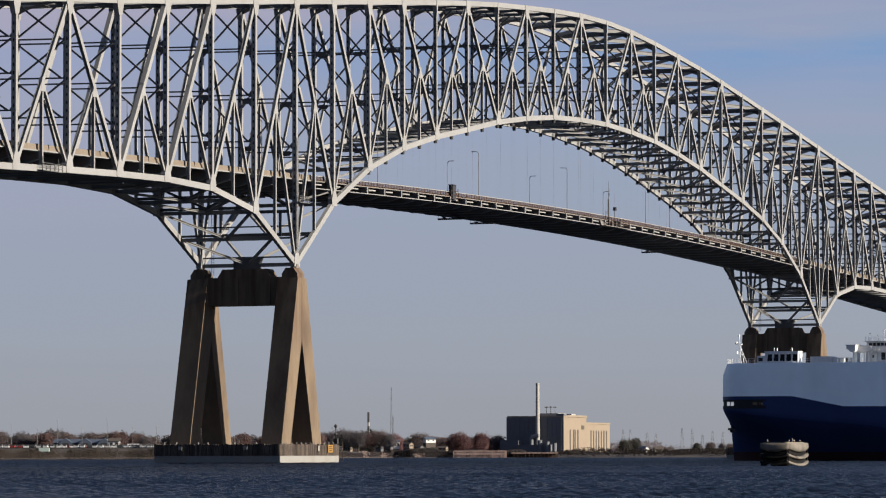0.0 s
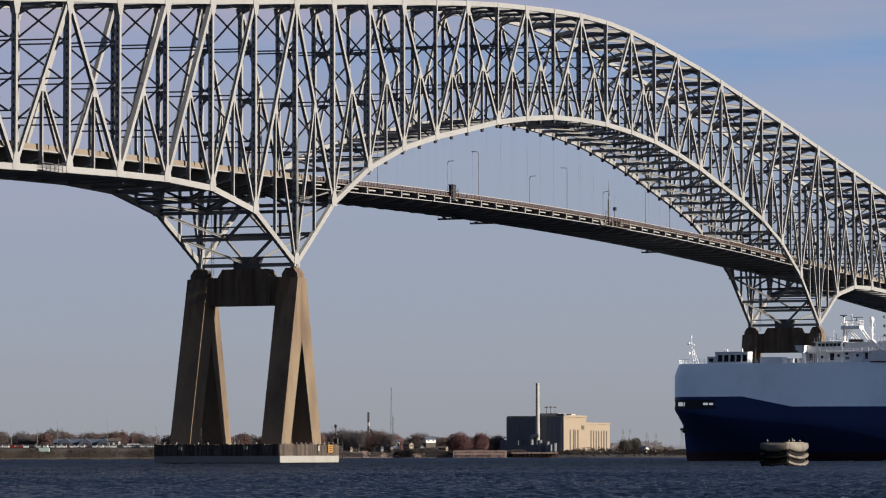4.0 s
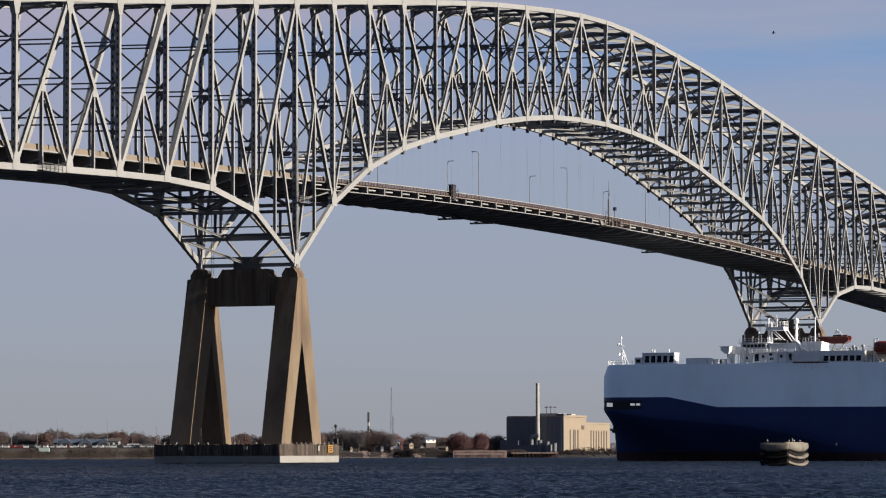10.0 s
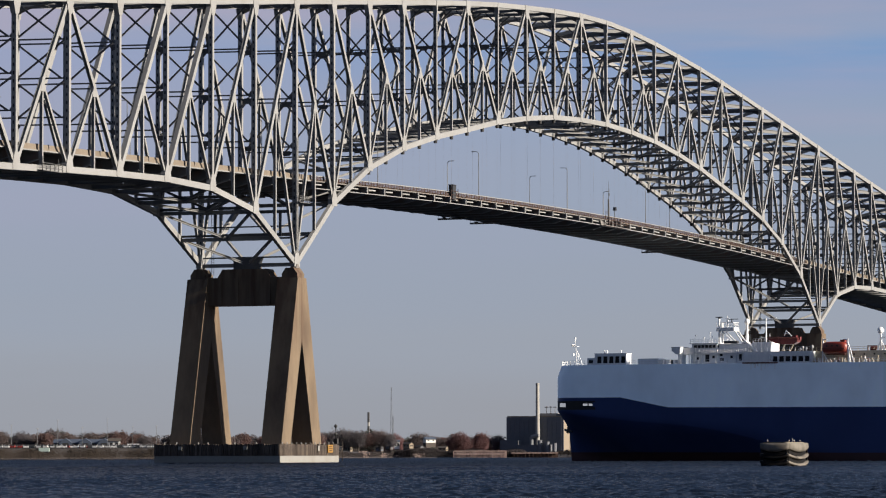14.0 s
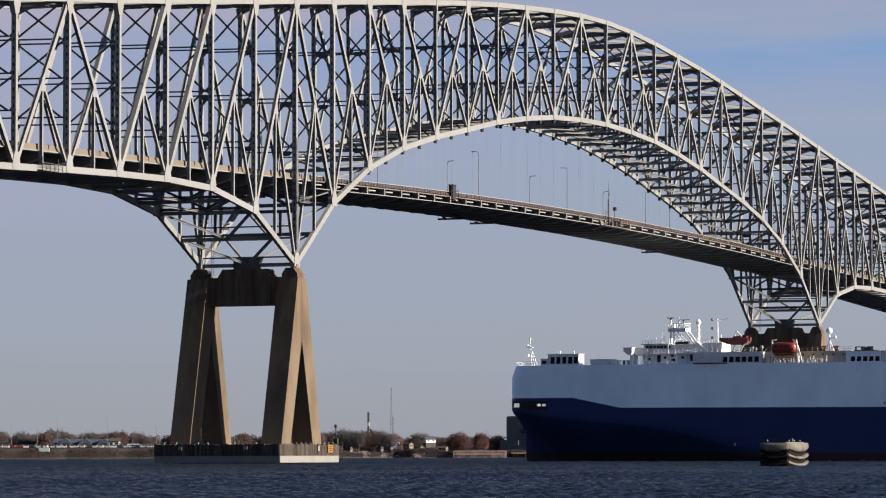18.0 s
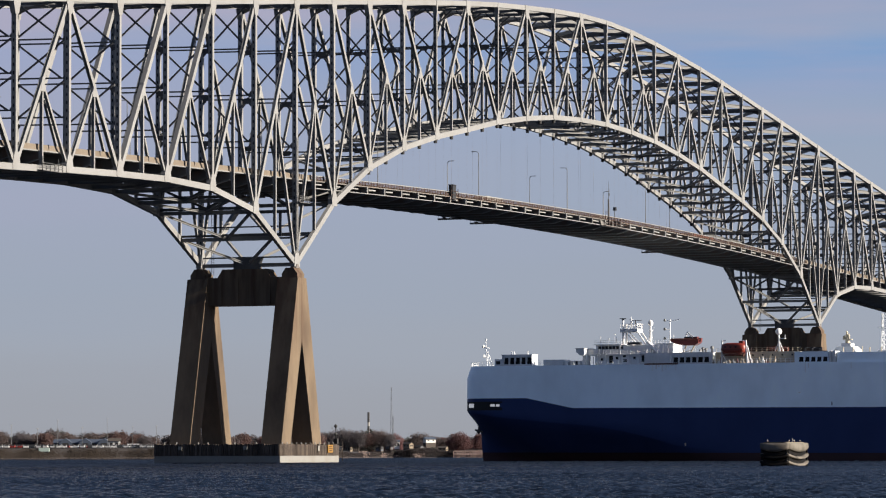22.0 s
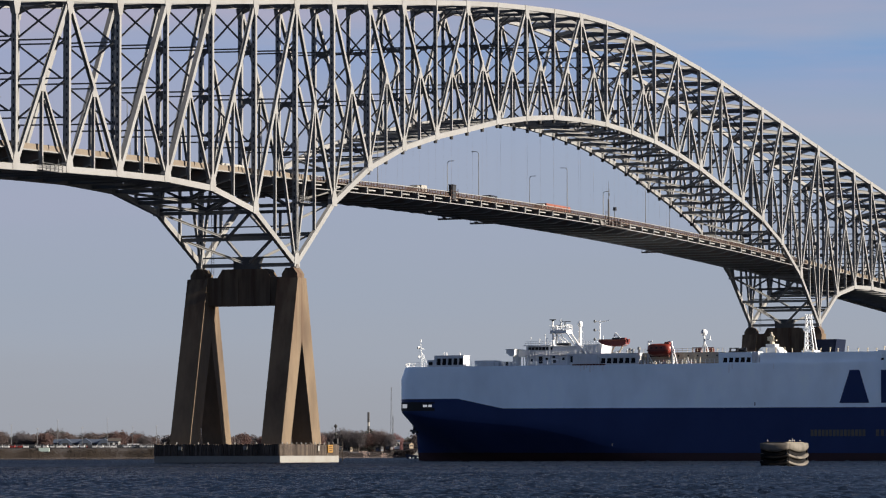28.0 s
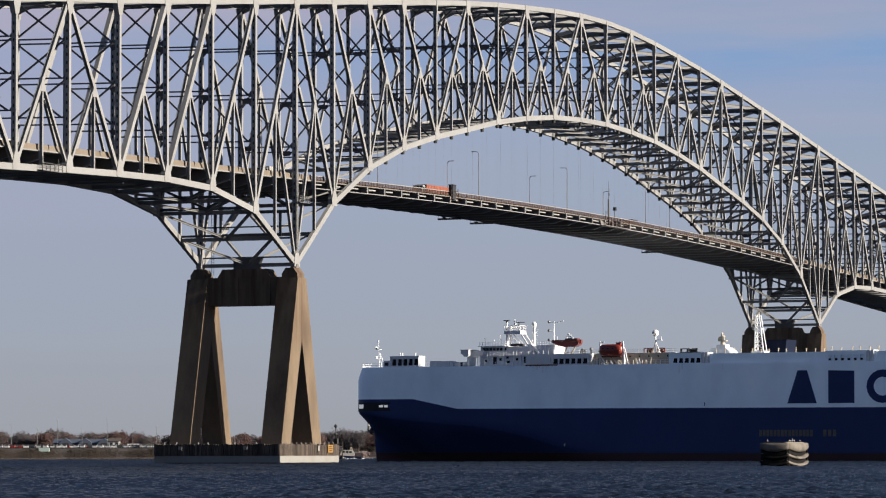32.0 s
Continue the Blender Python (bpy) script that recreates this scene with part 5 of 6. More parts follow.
HOUSEW = mat("house_white", (0.256, 0.245, 0.223), 0.8, 0, (0.195, 0.181, 0.162), 0.3, 0.5)
VILLA = mat("bright_house_white", (0.46, 0.45, 0.43), 0.8, 0, (0.38, 0.36, 0.33), 0.3, 0.5)
TURQ = mat("pale_green_paint", (0.256, 0.317, 0.292), 0.6, 0, (0.213, 0.256, 0.244), 0.3, 0.4)
CARS = [mat("car_" + n, c, 0.35) for n, c in (("white", (0.426, 0.426, 0.426)), ("silver", (0.274, 0.274, 0.280)), ("dark", (0.024, 0.028, 0.030)), ("red", (0.183, 0.024, 0.018)))]
SCRUB = mat("dark_scrub", (0.074, 0.060, 0.058), 0.9, 0, (0.038, 0.032, 0.036), 0.06, 0.9, 20, 0, 0.2)
RUBBLE = mat("pinkish_rubble", (0.26, 0.195, 0.170), 0.9, 0, (0.15, 0.112, 0.10), 0.3, 0.8, 8)
WHARF = mat("weathered_wharf_timber", (0.24, 0.170, 0.150), 0.9, 0, (0.060, 0.038, 0.034), 0.4, 0.8, 8)
BEACH = mat("dull_pebbles", (0.098, 0.082, 0.076), 0.9, 0, (0.064, 0.052, 0.048), 0.2, 0.7, 8)
GRASS = mat("dead_grass", (0.066, 0.050, 0.038), 0.95, 0, (0.040, 0.031, 0.025), 0.08, 0.8, 10)


def let_through(m, share):
    """Thin leaves and reeds pass some of the light on."""
    n, l = m.node_tree.nodes, m.node_tree.links
    b = n["Principled BSDF"]
    t = n.new("ShaderNodeBsdfTranslucent")
    l.new(b.inputs["Base Color"].links[0].from_socket, t.inputs["Color"])
    mx = n.new("ShaderNodeMixShader")
    mx.inputs[0].default_value = share
    l.new(b.outputs[0], mx.inputs[1])
    l.new(t.outputs[0], mx.inputs[2])
    l.new(mx.outputs[0], n["Material Output"].inputs["Surface"])


for leaf in LEAVES + [REED, GRASS, SCRUB]:
    let_through(leaf, 0.6)
rng = random.Random(11)


def bank_edge(s):
    """How far out the water's edge lies."""
    edge = 1500 if s < -110 else 1500 + min(1.0, (s + 110) / 80) * 780
    return edge + 9 * noise.noise((s * 0.013, 3.1, 0)) * 3 + 4 * noise.noise((s * 0.06, 1.7, 0)) * 3


def make_land():
    """The far bank: a beach, a bank and level ground behind, from end to end."""
    prof = [(-6, -1.0), (0, 0.15), (10, 0.9), (26, 1.6), (60, 2.2), (260, 3.5), (1800, 8.0)]
    ss = [-1400 + k * 20 for k in range(55)] + [-306 + k * 6 for k in range(70)] + [120 + k * 20 for k in range(65)]
    v, f = [], []
    for s in ss:
        edge = bank_edge(s)
        if edge < 1560:
            rows = [(-6, -1.0), (0, 0.2), (8, 2.2), (15, 4.25), (40, 4.6), (260, 5.0), (1800, 8.0)]
        else:
            rows = prof
        for d, z in rows:
            v.append(tuple(far(s * (1 if d < 300 else 1.6), edge + d, z)))
    n = len(prof)
    for i in range(len(ss) - 1):
        for j in range(n - 1):
            a = i * n + j
            f.append((a, a + n, a + n + 1, a + 1))
    return tagged(piece("ground", v, f, LAND, None, "low brown far shore with a stony bank", True), "", "ground", "", "structure")


make_land()


def clump(v, f, c, r, g):
    """A small uneven leafy lump."""
    k = len(v)
    e = [g.uniform(0.6, 1.25) * r for _ in range(6)]
    t = g.uniform(0, 1.57)
    ct, st = math.cos(t), math.sin(t)
    for (x, y, z), s in zip(((1, 0, 0), (-1, 0, 0), (0, 1, 0), (0, -1, 0), (0, 0, 1), (0, 0, -1)), e):
        v.append((c[0] + (x * ct - y * st) * s, c[1] + (x * st + y * ct) * s, c[2] + z * s * 0.8))
    f += [(k + a, k + b, k + d) for a, b, d in ((0, 2, 4), (2, 1, 4), (1, 3, 4), (3, 0, 4), (2, 0, 5), (1, 2, 5), (3, 1, 5), (0, 3, 5))]


def make_tree(seed, h, w, leaf, label, bare=0.0):
    g = random.Random(seed)
    t = empty("tree", (0, 0, 0), label, "tree", "trees on the far shore")
    limbs = [rod((0, 0, -0.5), (0.1, 0, h * 0.55), 0.035 * h, 0.014 * h, 7)]
    v, f = [], []
    tips = []
    for k in range(9):
        a = k * 2.4 + g.uniform(-0.4, 0.4)
        z0 = h * g.uniform(0.22, 0.5)
        r = w * g.uniform(0.3, 0.5)
        tip = (r * math.cos(a), r * math.sin(a), z0 + h * g.uniform(0.2, 0.42))
        limbs.append(rod((0, 0, z0), tip, 0.012 * h, 0.004 * h, 5))
        tips.append(tip)
    tips.append((0, 0, h * 0.86))
    for k in range(30):
        a, r = g.uniform(0, 6.28), w * 0.42 * g.random() ** 0.5
        tips.append((r * math.cos(a), r * math.sin(a), h * (0.22 + 0.66 * (1 - (r / (w * 0.5)) ** 2) * g.uniform(0.25, 1.0))))
    for tip in tips[:9]:      # twigs that stand out of the crown
        q = Vector(tip) + Vector((g.uniform(-0.08, 0.08) * w, g.uniform(-0.08, 0.08) * w, g.uniform(0.04, 0.09) * h))
        limbs.append(rod(tip, q, 0.004 * h, 0.0015 * h, 4))
    skew = [g.uniform(0, 6.28) for _ in range(4)]
    for k in range(int(3200 * (1 - bare))):
        if k % 6 < 1:
            c = g.choice(tips)
            p = (c[0] + g.gauss(0, w * 0.11), c[1] + g.gauss(0, w * 0.11), c[2] - 0.06 * h + g.gauss(0, h * 0.07))
        else:      # the body of the crown, with a wavy outline
            a, u = g.uniform(0, 6.28), g.uniform(-1, 1)
            r = g.random() ** 0.4 * (0.86 + 0.10 * math.sin(2 * a + skew[0] + 2 * u) + 0.08 * math.sin(5 * a + skew[1] - 3 * u))
            q = r * (1 - u * u) ** 0.38 * w * 0.5
            p = (q * math.cos(a), q * math.sin(a), h * (0.48 + 0.46 * r * u + 0.03 * math.sin(3 * a + skew[2])))
        clump(v, f, (p[0], p[1], min(h * 0.95, max(h * 0.05, p[2]))), g.uniform(0.012, 0.032) * h, g)
    piece("trunk", *joined(limbs), BARK, t)
    piece("crown", v, f, leaf, t, "", True)
    return t


KINDS = [("bare grey-brown autumn tree with thin crown", 3, 0.2), ("russet autumn tree with uneven crown", 0, 0.0), ("olive green broadleaf tree", 2, 0.0), ("brown autumn tree with rounded crown", 1, 0.05), ("dark maroon round-crowned tree", 4, 0.0)]
PROTO = []
for k in range(10):
    lab, mi, bare = KINDS[k % 5]
    g = random.Random(50 + k)
    t = make_tree(100 + k, 10.0, 10.0 * g.uniform(0.75, 1.1), LEAVES[mi], lab, bare)
    t.location = far(-95 + k * 9, 2600 + 6 * (k % 3), 3.0)
    PROTO.append(t)


def plant(kind, s, d, z, size, broad=1.0):
    src = PROTO[kind]
    t = copy_thing(src, Matrix.Translation(far(s, d, z)) @ pose(0, 0, 0, 0, 0, rng.uniform(0, 360)))
    t.scale = (size * broad, size * broad, size * rng.uniform(0.9, 1.1))
    return t


for k in range(96):      # trees behind the near left bank
    s = -330 + k * 3.2 + rng.uniform(-3, 3)
    plant(rng.choice((0, 0, 3, 5, 5, 8, 1, 3, 2)), s, 1640 + rng.uniform(0, 90), 4.2, rng.uniform(0.64, 0.92), 1.3)
for k in range(76):      # trees of the middle shore
    s = -105 + k * 1.9 + rng.uniform(-3, 3)
    plant(rng.choice((1, 3, 4, 6, 2, 7, 9, 8, 0)), s, 2420 + rng.uniform(0, 140), 2.0, rng.uniform(0.9, 1.45))
for k in range(30):      # scattered trees right of the works
    s = 108 + k * 7 + rng.uniform(-3, 3)
    plant(rng.choice((0, 3, 5, 2, 7)), s, 2560 + rng.uniform(0, 160), 2.0, rng.uniform(0.5, 0.95))
for s, d, z, size, kind in ((10, 2395, 2, 1.7, 4), (-47, 2400, 2, 1.75, 2), (120, 2500, 2, 1.0, 2), (128, 2520, 2, 1.2, 7), (24, 2420, 2, 1.4, 9), (-15, 2430, 2, 1.55, 3)):
    plant(kind, s, d, z, size)


def make_woods():
    """Low scrub and the closed line of woods behind the single trees."""
    g = random.Random(8)
    for name, s0, s1, d0, d1, hmax, count, mt, z0, label in (
            ("distant_woods", -360, -60, 1740, 1800, 9.0, 26000, LEAVES[3], 3, "distant grey-brown woods"),
            ("distant_woods", -140, 150, 2560, 2640, 13, 20000, LEAVES[1], 2, "distant brown autumn woods"),
            ("distant_woods", 100, 360, 2720, 2820, 10, 4500, LEAVES[3], 2, "distant grey-brown woods"),
            ("shore_scrub", -80, 50, 2284, 2390, 6.0, 17000, SCRUB, 0.1, "dark scrub along the shore"),
            ("reed_bed", 36, 330, 2283, 2350, 6.5, 15000, REED, 0.2, "brown dry reeds along the shore")):
        v, f = [], []
        for k in range(count):
            s, d = g.uniform(s0, s1), g.uniform(d0, d1)
            if 2200 < d0 < 2300:
                d = bank_edge(s) + 0.5 + (d - d0) * ((d - d0) / (d1 - d0)) ** (1.2 if name == "shore_scrub" else 0)
            top = hmax * (0.65 + 0.5 * noise.noise((s * 0.04, d * 0.01, 0)))
            if name == "shore_scrub" and s < -32:
                top *= 0.6
            if name == "reed_bed":
                top *= 0.55 + 0.45 * min(1.0, max(0.0, (s - 40) / 40))
            p = far(s, d, z0 + top * g.uniform(0, 1) ** 0.8)
            clump(v, f, p, g.uniform(0.14, 0.45) if name == "distant_woods" else g.uniform(0.2, 0.6), g)
        tagged(piece(name, v, f, mt, None, label, True), "", "vegetation", "", "stuff")


make_woods()


def make_works():
    """The power works: a tall main hall with a dark flank, a lower tan hall and a stack."""
    b = empty("power_works", tuple(far(77.7, 2440, 0)), "tan and slate industrial power plant building", "building")
    main = piece("main_hall", *box(0, 45, 0.3, 39, -1, 26.6), WALLT, b, "tan plastered main hall")
    # slate grey on this side of the tan hall paints its unlit flank
    piece("flank_wall", *box(-0.5, 0.0, 0.0, 39.3, -1, 25.8), WALLG, b, "slate grey clad flank wall")
    for k in range(12):
        piece("cladding_rib", *box(-0.75, -0.5, 1.5 + k * 3.2, 1.8 + k * 3.2, -1, 25.4), WALLG, b)
    piece("cladding_band", *box(-0.8, -0.5, 0.0, 39.3, 12.0, 12.6), WALLG, b)
    piece("turbine_hall", *box(45, 94, 1.0, 34, -1, 22.2), WALLT, b, "lower tan turbine hall")
    piece("parapet", *box(-0.6, 45.3, -0.1, 0.3, 25.8, 27.1), WALLT, b)
    piece("parapet", *box(45.3, 94.3, 0.7, 1.0, 21.6, 22.7), WALLT, b)
    piece("corner_tower", *box(-0.3, 5, -0.25, 5, 26.6, 28.0), WALLG, b)
    piece("roof_house", *box(6, 22, 6, 20, 26.6, 28.3), HOUSEW, b)
    piece("roof_house", *box(26, 34, 4, 14, 26.6, 28.0), HOUSEW, b)
    for x in (12.0, 18.5, 21.5, 27.0):
        piece("tall_window", *box(x, x + 1.9, 0.12, 0.32, 3.0, 17.8), BARK, b)
    for k in range(7):
        piece("tall_window", *box(55 + k * 5.2, 56.8 + k * 5.2, 0.82, 1.02, 3.0, 17.4), BARK, b)
    piece("side_vent", *box(35.0, 40.0, 0.1, 0.32, 18.0, 20.6), BARK, b)
    piece("annex", *box(-9, -0.6, 6, 30, -1, 8), WALLG, b)
    piece("annex", *box(-5, -0.6, 30, 42, -1, 11), WALLG, b)
    for k in range(3):
        piece("process_vessel", *rod((-9.6, 3 + k * 5, -1), (-9.6, 3 + k * 5, 9 + k), 1.5, 1.5, 12), WALLG, b)
    piece("duct", *joined([rod((-6, 20, 8), (-6, 20, 13), 1.3, 1.3, 10), rod((-6, 20, 13), (-6, 15, 14), 1.2, 1.2, 10)]), GALV, b)
    piece("chimney", *joined([rod((-4, 16.5, -1), (-4, 16.5, 47), 1.45, 1.15, 16), rod((-4, 16.5, 47), (-4, 16.5, 47.8), 1.25, 1.25, 16)]), HOUSEW, b, "slim pale round chimney stack")
    for k in range(3):
        y = 17 - k * 3.0
        piece("roof_aerial", *joined([rod((14, y, 28), (14, y, 33.0), 0.22, 0.16, 6), bar((14, y - 1.2, 32.4), (14, y + 1.2, 32.4), 0.5, 0.5, (1, 0, 0))]), DARKST, b)
    return b


make_works()


def make_house(s, d, z, w, l, h, wall, roof, turn, label):
    hs = empty("house", tuple(far(s, d, z)), label, "house")
    hs.rotation_euler = (0, 0, radians(turn))
    if z > 3:
        piece("foundation", *box(-w / 2 + 0.1, w / 2 - 0.1, -l / 2 + 0.1, l / 2 - 0.1, 1.5 - z, -0.4), BARK, hs)
    piece("wall", *prism([(-w / 2, -0.4), (w / 2, -0.4), (w / 2, h), (0, h + w * 0.28), (-w / 2, h)], -l / 2, l / 2, "y"), wall, hs)
    for sg in (-1, 1):
        piece("roof", *bar((sg * (w / 2 + 0.4), 0, h - 0.2), (0, 0, h + w * 0.28 + 0.15), 0.22, l + 0.8, (0, 1, 0)), roof, hs)
    for k in (-1, 1):
        piece("window", *box(-w / 2 - 0.06, -w / 2 + 0.05, k * l * 0.25 - 0.6, k * l * 0.25 + 0.6, h * 0.35, h * 0.75), DARK, hs)
        piece("window", *box(k * w * 0.22 - 0.6, k * w * 0.22 + 0.6, -l / 2 - 0.06, -l / 2 + 0.05, h * 0.35, h * 0.75), DARK, hs)
    return hs


HOUSES = [(-54.6, 2365, 7.6, 3.4, 4, 1.7), (-60, 2370, 4, 4, 5, 2.4), (-40, 2372, 4.5, 3, 4, 2.0), (-29.1, 2365, 5.6, 2.4, 3.4, 4.4), (-21.9, 2362, 6.0, 3.6, 5.5, 2.4), (-34, 2380, 6, 3, 4, 2.0), (-8.8, 2385, 9.6, 3.6, 7.2, 2.0), (0, 2372, 4, 3.5, 5, 2.0), (-15, 2368, 4.6, 3.4, 5, 1.8), (127, 2400, 3, 4, 6, 2.4), (137, 2410, 3, 4, 5, 2.2), (-66, 2390, 5, 6, 8, 4)]
for k, (s, d, z, w, l, h) in enumerate(HOUSES):
    wall = (VILLA, WALLT, WALLG)[k % 3]
    make_house(s, d, z, w, l, h, wall, (ROOFB, BARK, BARK)[k % 3], rng.uniform(-30, 30) + 65 * (k == 6), ("small white gabled house among trees", "small tan house with dark roof", "small grey house among dark trees")[k % 3])
for s, d, z, w, l, h in HOUSES[1:9]:      # low trees in front of the houses
    for u in (-0.35, 0.35):
        plant(rng.choice((2, 3, 7, 8)), s + u * l, d - 14, 1.6, max(0.25, (z - 1.8) / 11.5) * rng.uniform(0.85, 1.05), 1.2)
make_house(-139.0, 1600, 4.8, 3.2, 4.6, 2.9, VILLA, BARK, 20, "white gabled house behind the parking strip")

# long blue-grey shed on the left bank
sh = empty("long_shed", tuple(far(-152.5, 1610, 4.6)), "long low shed with blue-grey roof", "building")
sh.rotation_euler = (0, 0, math.atan2(FWD.y, FWD.x) - math.pi / 2)
piece("wall", *box(-13.2, 11.4, 0, 14, -0.5, 2.3), ROOFB, sh)
piece("roof", *prism([(-0.8, 2.2), (14.8, 2.2), (7, 3.9)], -13.7, 11.9, "x"), ROOFB, sh)
for u in (-8.0, 0.4, 8.4):
    bay = piece("gabled_bay", *prism([(u - 2.6, -0.5), (u + 2.6, -0.5), (u + 2.6, 2.5), (u, 4.2), (u - 2.6, 2.5)], -2.4, 4.0, "y"), ROOFB, sh)
    piece("bay_window", *box(u - 1.3, u + 1.3, -2.46, -2.38, 0.6, 2.2), DARK, bay)
for u in (-11.8, -4.2, 4.2):
    piece("bay_door", *box(u - 1.0, u + 1.0, -0.1, 0.05, 0, 2.0), DARK, sh)


def make_car(mt, label):
    car = empty("parked_car", (0, 0, 0), label, "car", "cars parked on the far bank")
    body = [(-2.2, 0.3), (2.2, 0.3), (2.25, 0.8), (1.4, 0.95), (0.7, 1.45), (-1.2, 1.45), (-1.9, 0.95), (-2.25, 0.85)]
    piece("body", *prism(body, -0.85, 0.85, "y"), mt, car)
    piece("glass", *prism([(-1.55, 0.97), (1.15, 0.97), (0.62, 1.38), (-1.12, 1.38)], -0.87, 0.87, "y"), DARK, car)
    for sg, a, b in ((1, 1.42, 0.68), (-1, 1.92, 1.18)):
        piece("windscreen", *bar((sg * (a + 0.0), 0, 0.98), (sg * (b + 0.04), 0, 1.43), 0.05, 1.45, (0, 1, 0)), DARK, car)
    for x in (-1.35, 1.35):
        for y in (-0.8, 0.8):
            piece("wheel", *rod((x, y - 0.1, 0.33), (x, y + 0.1, 0.33), 0.33, 0.33, 10), BLACK, car)
    return car


MODELS = [make_car(CARS[k], n + " car parked on the far bank") for k, n in enumerate(("white", "silver", "dark", "red"))]
for k, c in enumerate(MODELS):
    c.location = far(-170 + k * 6.3, bank_edge(-170 + k * 6.3) + 24, 4.45)
shore_turn = math.degrees(math.atan2(RGT.y, RGT.x))
for k in range(92):
    s = -181 + k * 0.8 + rng.uniform(-0.25, 0.25)
    copy_thing(MODELS[rng.choice((0, 0, 0, 2, 1, 1, 0, 2, 1, 2, 0, 2, 0, 3))], Matrix.Translation(far(s, bank_edge(s) + (18, 30, 40)[k % 3], 4.42)) @ pose(0, 0, 0, 0, 0, shore_turn + 90 + rng.uniform(-6, 6)))


def make_pole(s, d, z, h, label="tall galvanised lamp pole on the far bank"):
    p = empty("lamp_pole", tuple(far(s, d, z)), label, "lamp pole", "lamp poles on the far bank")
    piece("pole", *rod((0, 0, -0.3), (0, 0, h), 0.11, 0.07, 6), GALV, p)
    piece("lamp_head", *joined([bar((-0.9, 0, h), (0.9, 0, h), 0.14, 0.2)]), GALV, p)


for px, h in ((-174, 9.5), (-156.5, 11.5), (-147, 8.5), (-137, 12), (-127, 9), (-117, 9), (-164, 8)):
    make_pole(px, bank_edge(px) + 34, 4.4, h)


def make_box_truck(s, back, z, half, top, paint, label):
    van = empty("box_truck", tuple(far(s, bank_edge(s) + back, z)), label, "truck", "box trailers on the far bank")
    van.rotation_euler = (0, 0, radians(shore_turn))
    piece("box_body", *box(-half, half, -1.1, 1.1, 0.6, top), paint, van)
    piece("door_frame", *joined([box(-half - 0.04, -half, u - 0.05, u + 0.05, 0.7, top - 0.1) for u in (-1.0, 0, 1.0)]), GALV, van)
    for x in (-half * 0.62, half * 0.62):
        piece("wheel", *rod((x, -1.1, 0.4), (x, 1.1, 0.4), 0.4, 0.4, 10), BLACK, van)


make_box_truck(-159.2, 11.0, 2.5, 2.1, 2.1, TURQ, "pale green-white box trailer parked on the bank")
for s in (-128.9, -126.4):
    make_box_truck(s, 44, 4.4, 1.1, 1.9, CARS[0], "white box trailer parked behind the cars")


def lattice_tower(name, s, d, z, h, w, label, arms=()):
    t = empty(name, tuple(far(s, d, z)), label, "tower")
    for a, b in ((-1, -1), (1, -1), (1, 1), (-1, 1)):
        piece("leg", *rod((a * w, b * w, -0.5), (a * w * 0.25, b * w * 0.25, h), 0.06, 0.04, 5), GALV, t)
    br = []
    n = max(3, int(h / 5))
    for k in range(n):
        z0, z1 = h * k / n, h * (k + 1) / n
        w0, w1 = w * (1 - 0.75 * k / n), w * (1 - 0.75 * (k + 1) / n)
        for q in (-1, 1):
            br += [bar((-w0, q * w0, z0), (w1, q * w1, z1), 0.045, 0.045), bar((w0, q * w0, z0), (-w1, q * w1, z1), 0.045, 0.045)]
    piece("lattice", *joined(br), GALV, t)
    for az, al in arms:
        piece("cross_arm", *bar((-al, 0, az), (al, 0, az), 0.35, 0.3), GALV, t)
    return t


lattice_tower("radio_tower", -33.6, 2450, 3, 42.5, 0.7, "tall slim radio lattice tower")
lattice_tower("radio_tower", -32.6, 2456, 3, 24, 0.7, "tall slim radio lattice tower")
for s in (123.5, 128.5, 140, 146, 164, 171, 178, 185, 192):
    lattice_tower("power_pylon", s, 2600, 3, rng.uniform(13, 18), 1.2, "steel power line pylon", ((12, 3), (9.5, 2.2)))
st = piece("striped_stack", *joined([rod((0, 0, -2), (0, 0, 21.5), 0.75, 0.62, 12)]), HOUSEW, None, "short chimney with dark and white bands")
st.location = far(-49, 2480, 8)
tagged(st, "", "chimney")
for z in (4, 9.5, 15.0):
    piece("dark_band", *rod((0, 0, z), (0, 0, z + (3.0 if z < 15 else 6.6)), 0.78, 0.74, 12), BLACK, st)

# rusty timber wharf and rubble along the middle shore
wharf = empty("timber_wharf", tuple(far(20, 2278, 0)), "low rusty timber wharf on piles", "wharf")
wharf.rotation_euler = (0, 0, radians(shore_turn))
piece("wharf_deck", *box(-14, 18, -2, 2, 3.5, 4.1), WHARF, wharf)
piece("waler", *box(-14, 18, -1.95, -1.75, 1.6, 2.5), WHARF, wharf)
piece("back_wall", *box(-14, 18, -1.2, -0.9, -0.8, 3.5), WHARF, wharf)
gp = random.Random(31)
for k in range(20):
    u = -13.6 + k * 1.64 + gp.uniform(-0.3, 0.3)
    piece("pile", *rod((u, -1.7, -0.8), (u + gp.uniform(-0.1, 0.1), -1.7, 4.1 + gp.uniform(-0.2, 0.5)), 0.2, 0.18, 7), WHARF, wharf)
wf = empty("shore_jetty", tuple(far(55, 2278, 0)), "low rusty jetty below the works", "wharf")
wf.rotation_euler = (0, 0, radians(shore_turn))
piece("wharf_deck", *box(-14, 14, -2, 2, 2.3, 2.9), WHARF, wf)
piece("back_wall", *box(-14, 14, 1.6, 2.0, -0.8, 2.3), RUST, wf)
for k in range(12):
    piece("pile", *rod((-12.6 + k * 2.3, -1.7, -0.8), (-12.6 + k * 2.3, -1.7, 3.0), 0.2, 0.2, 7), RUST, wf)
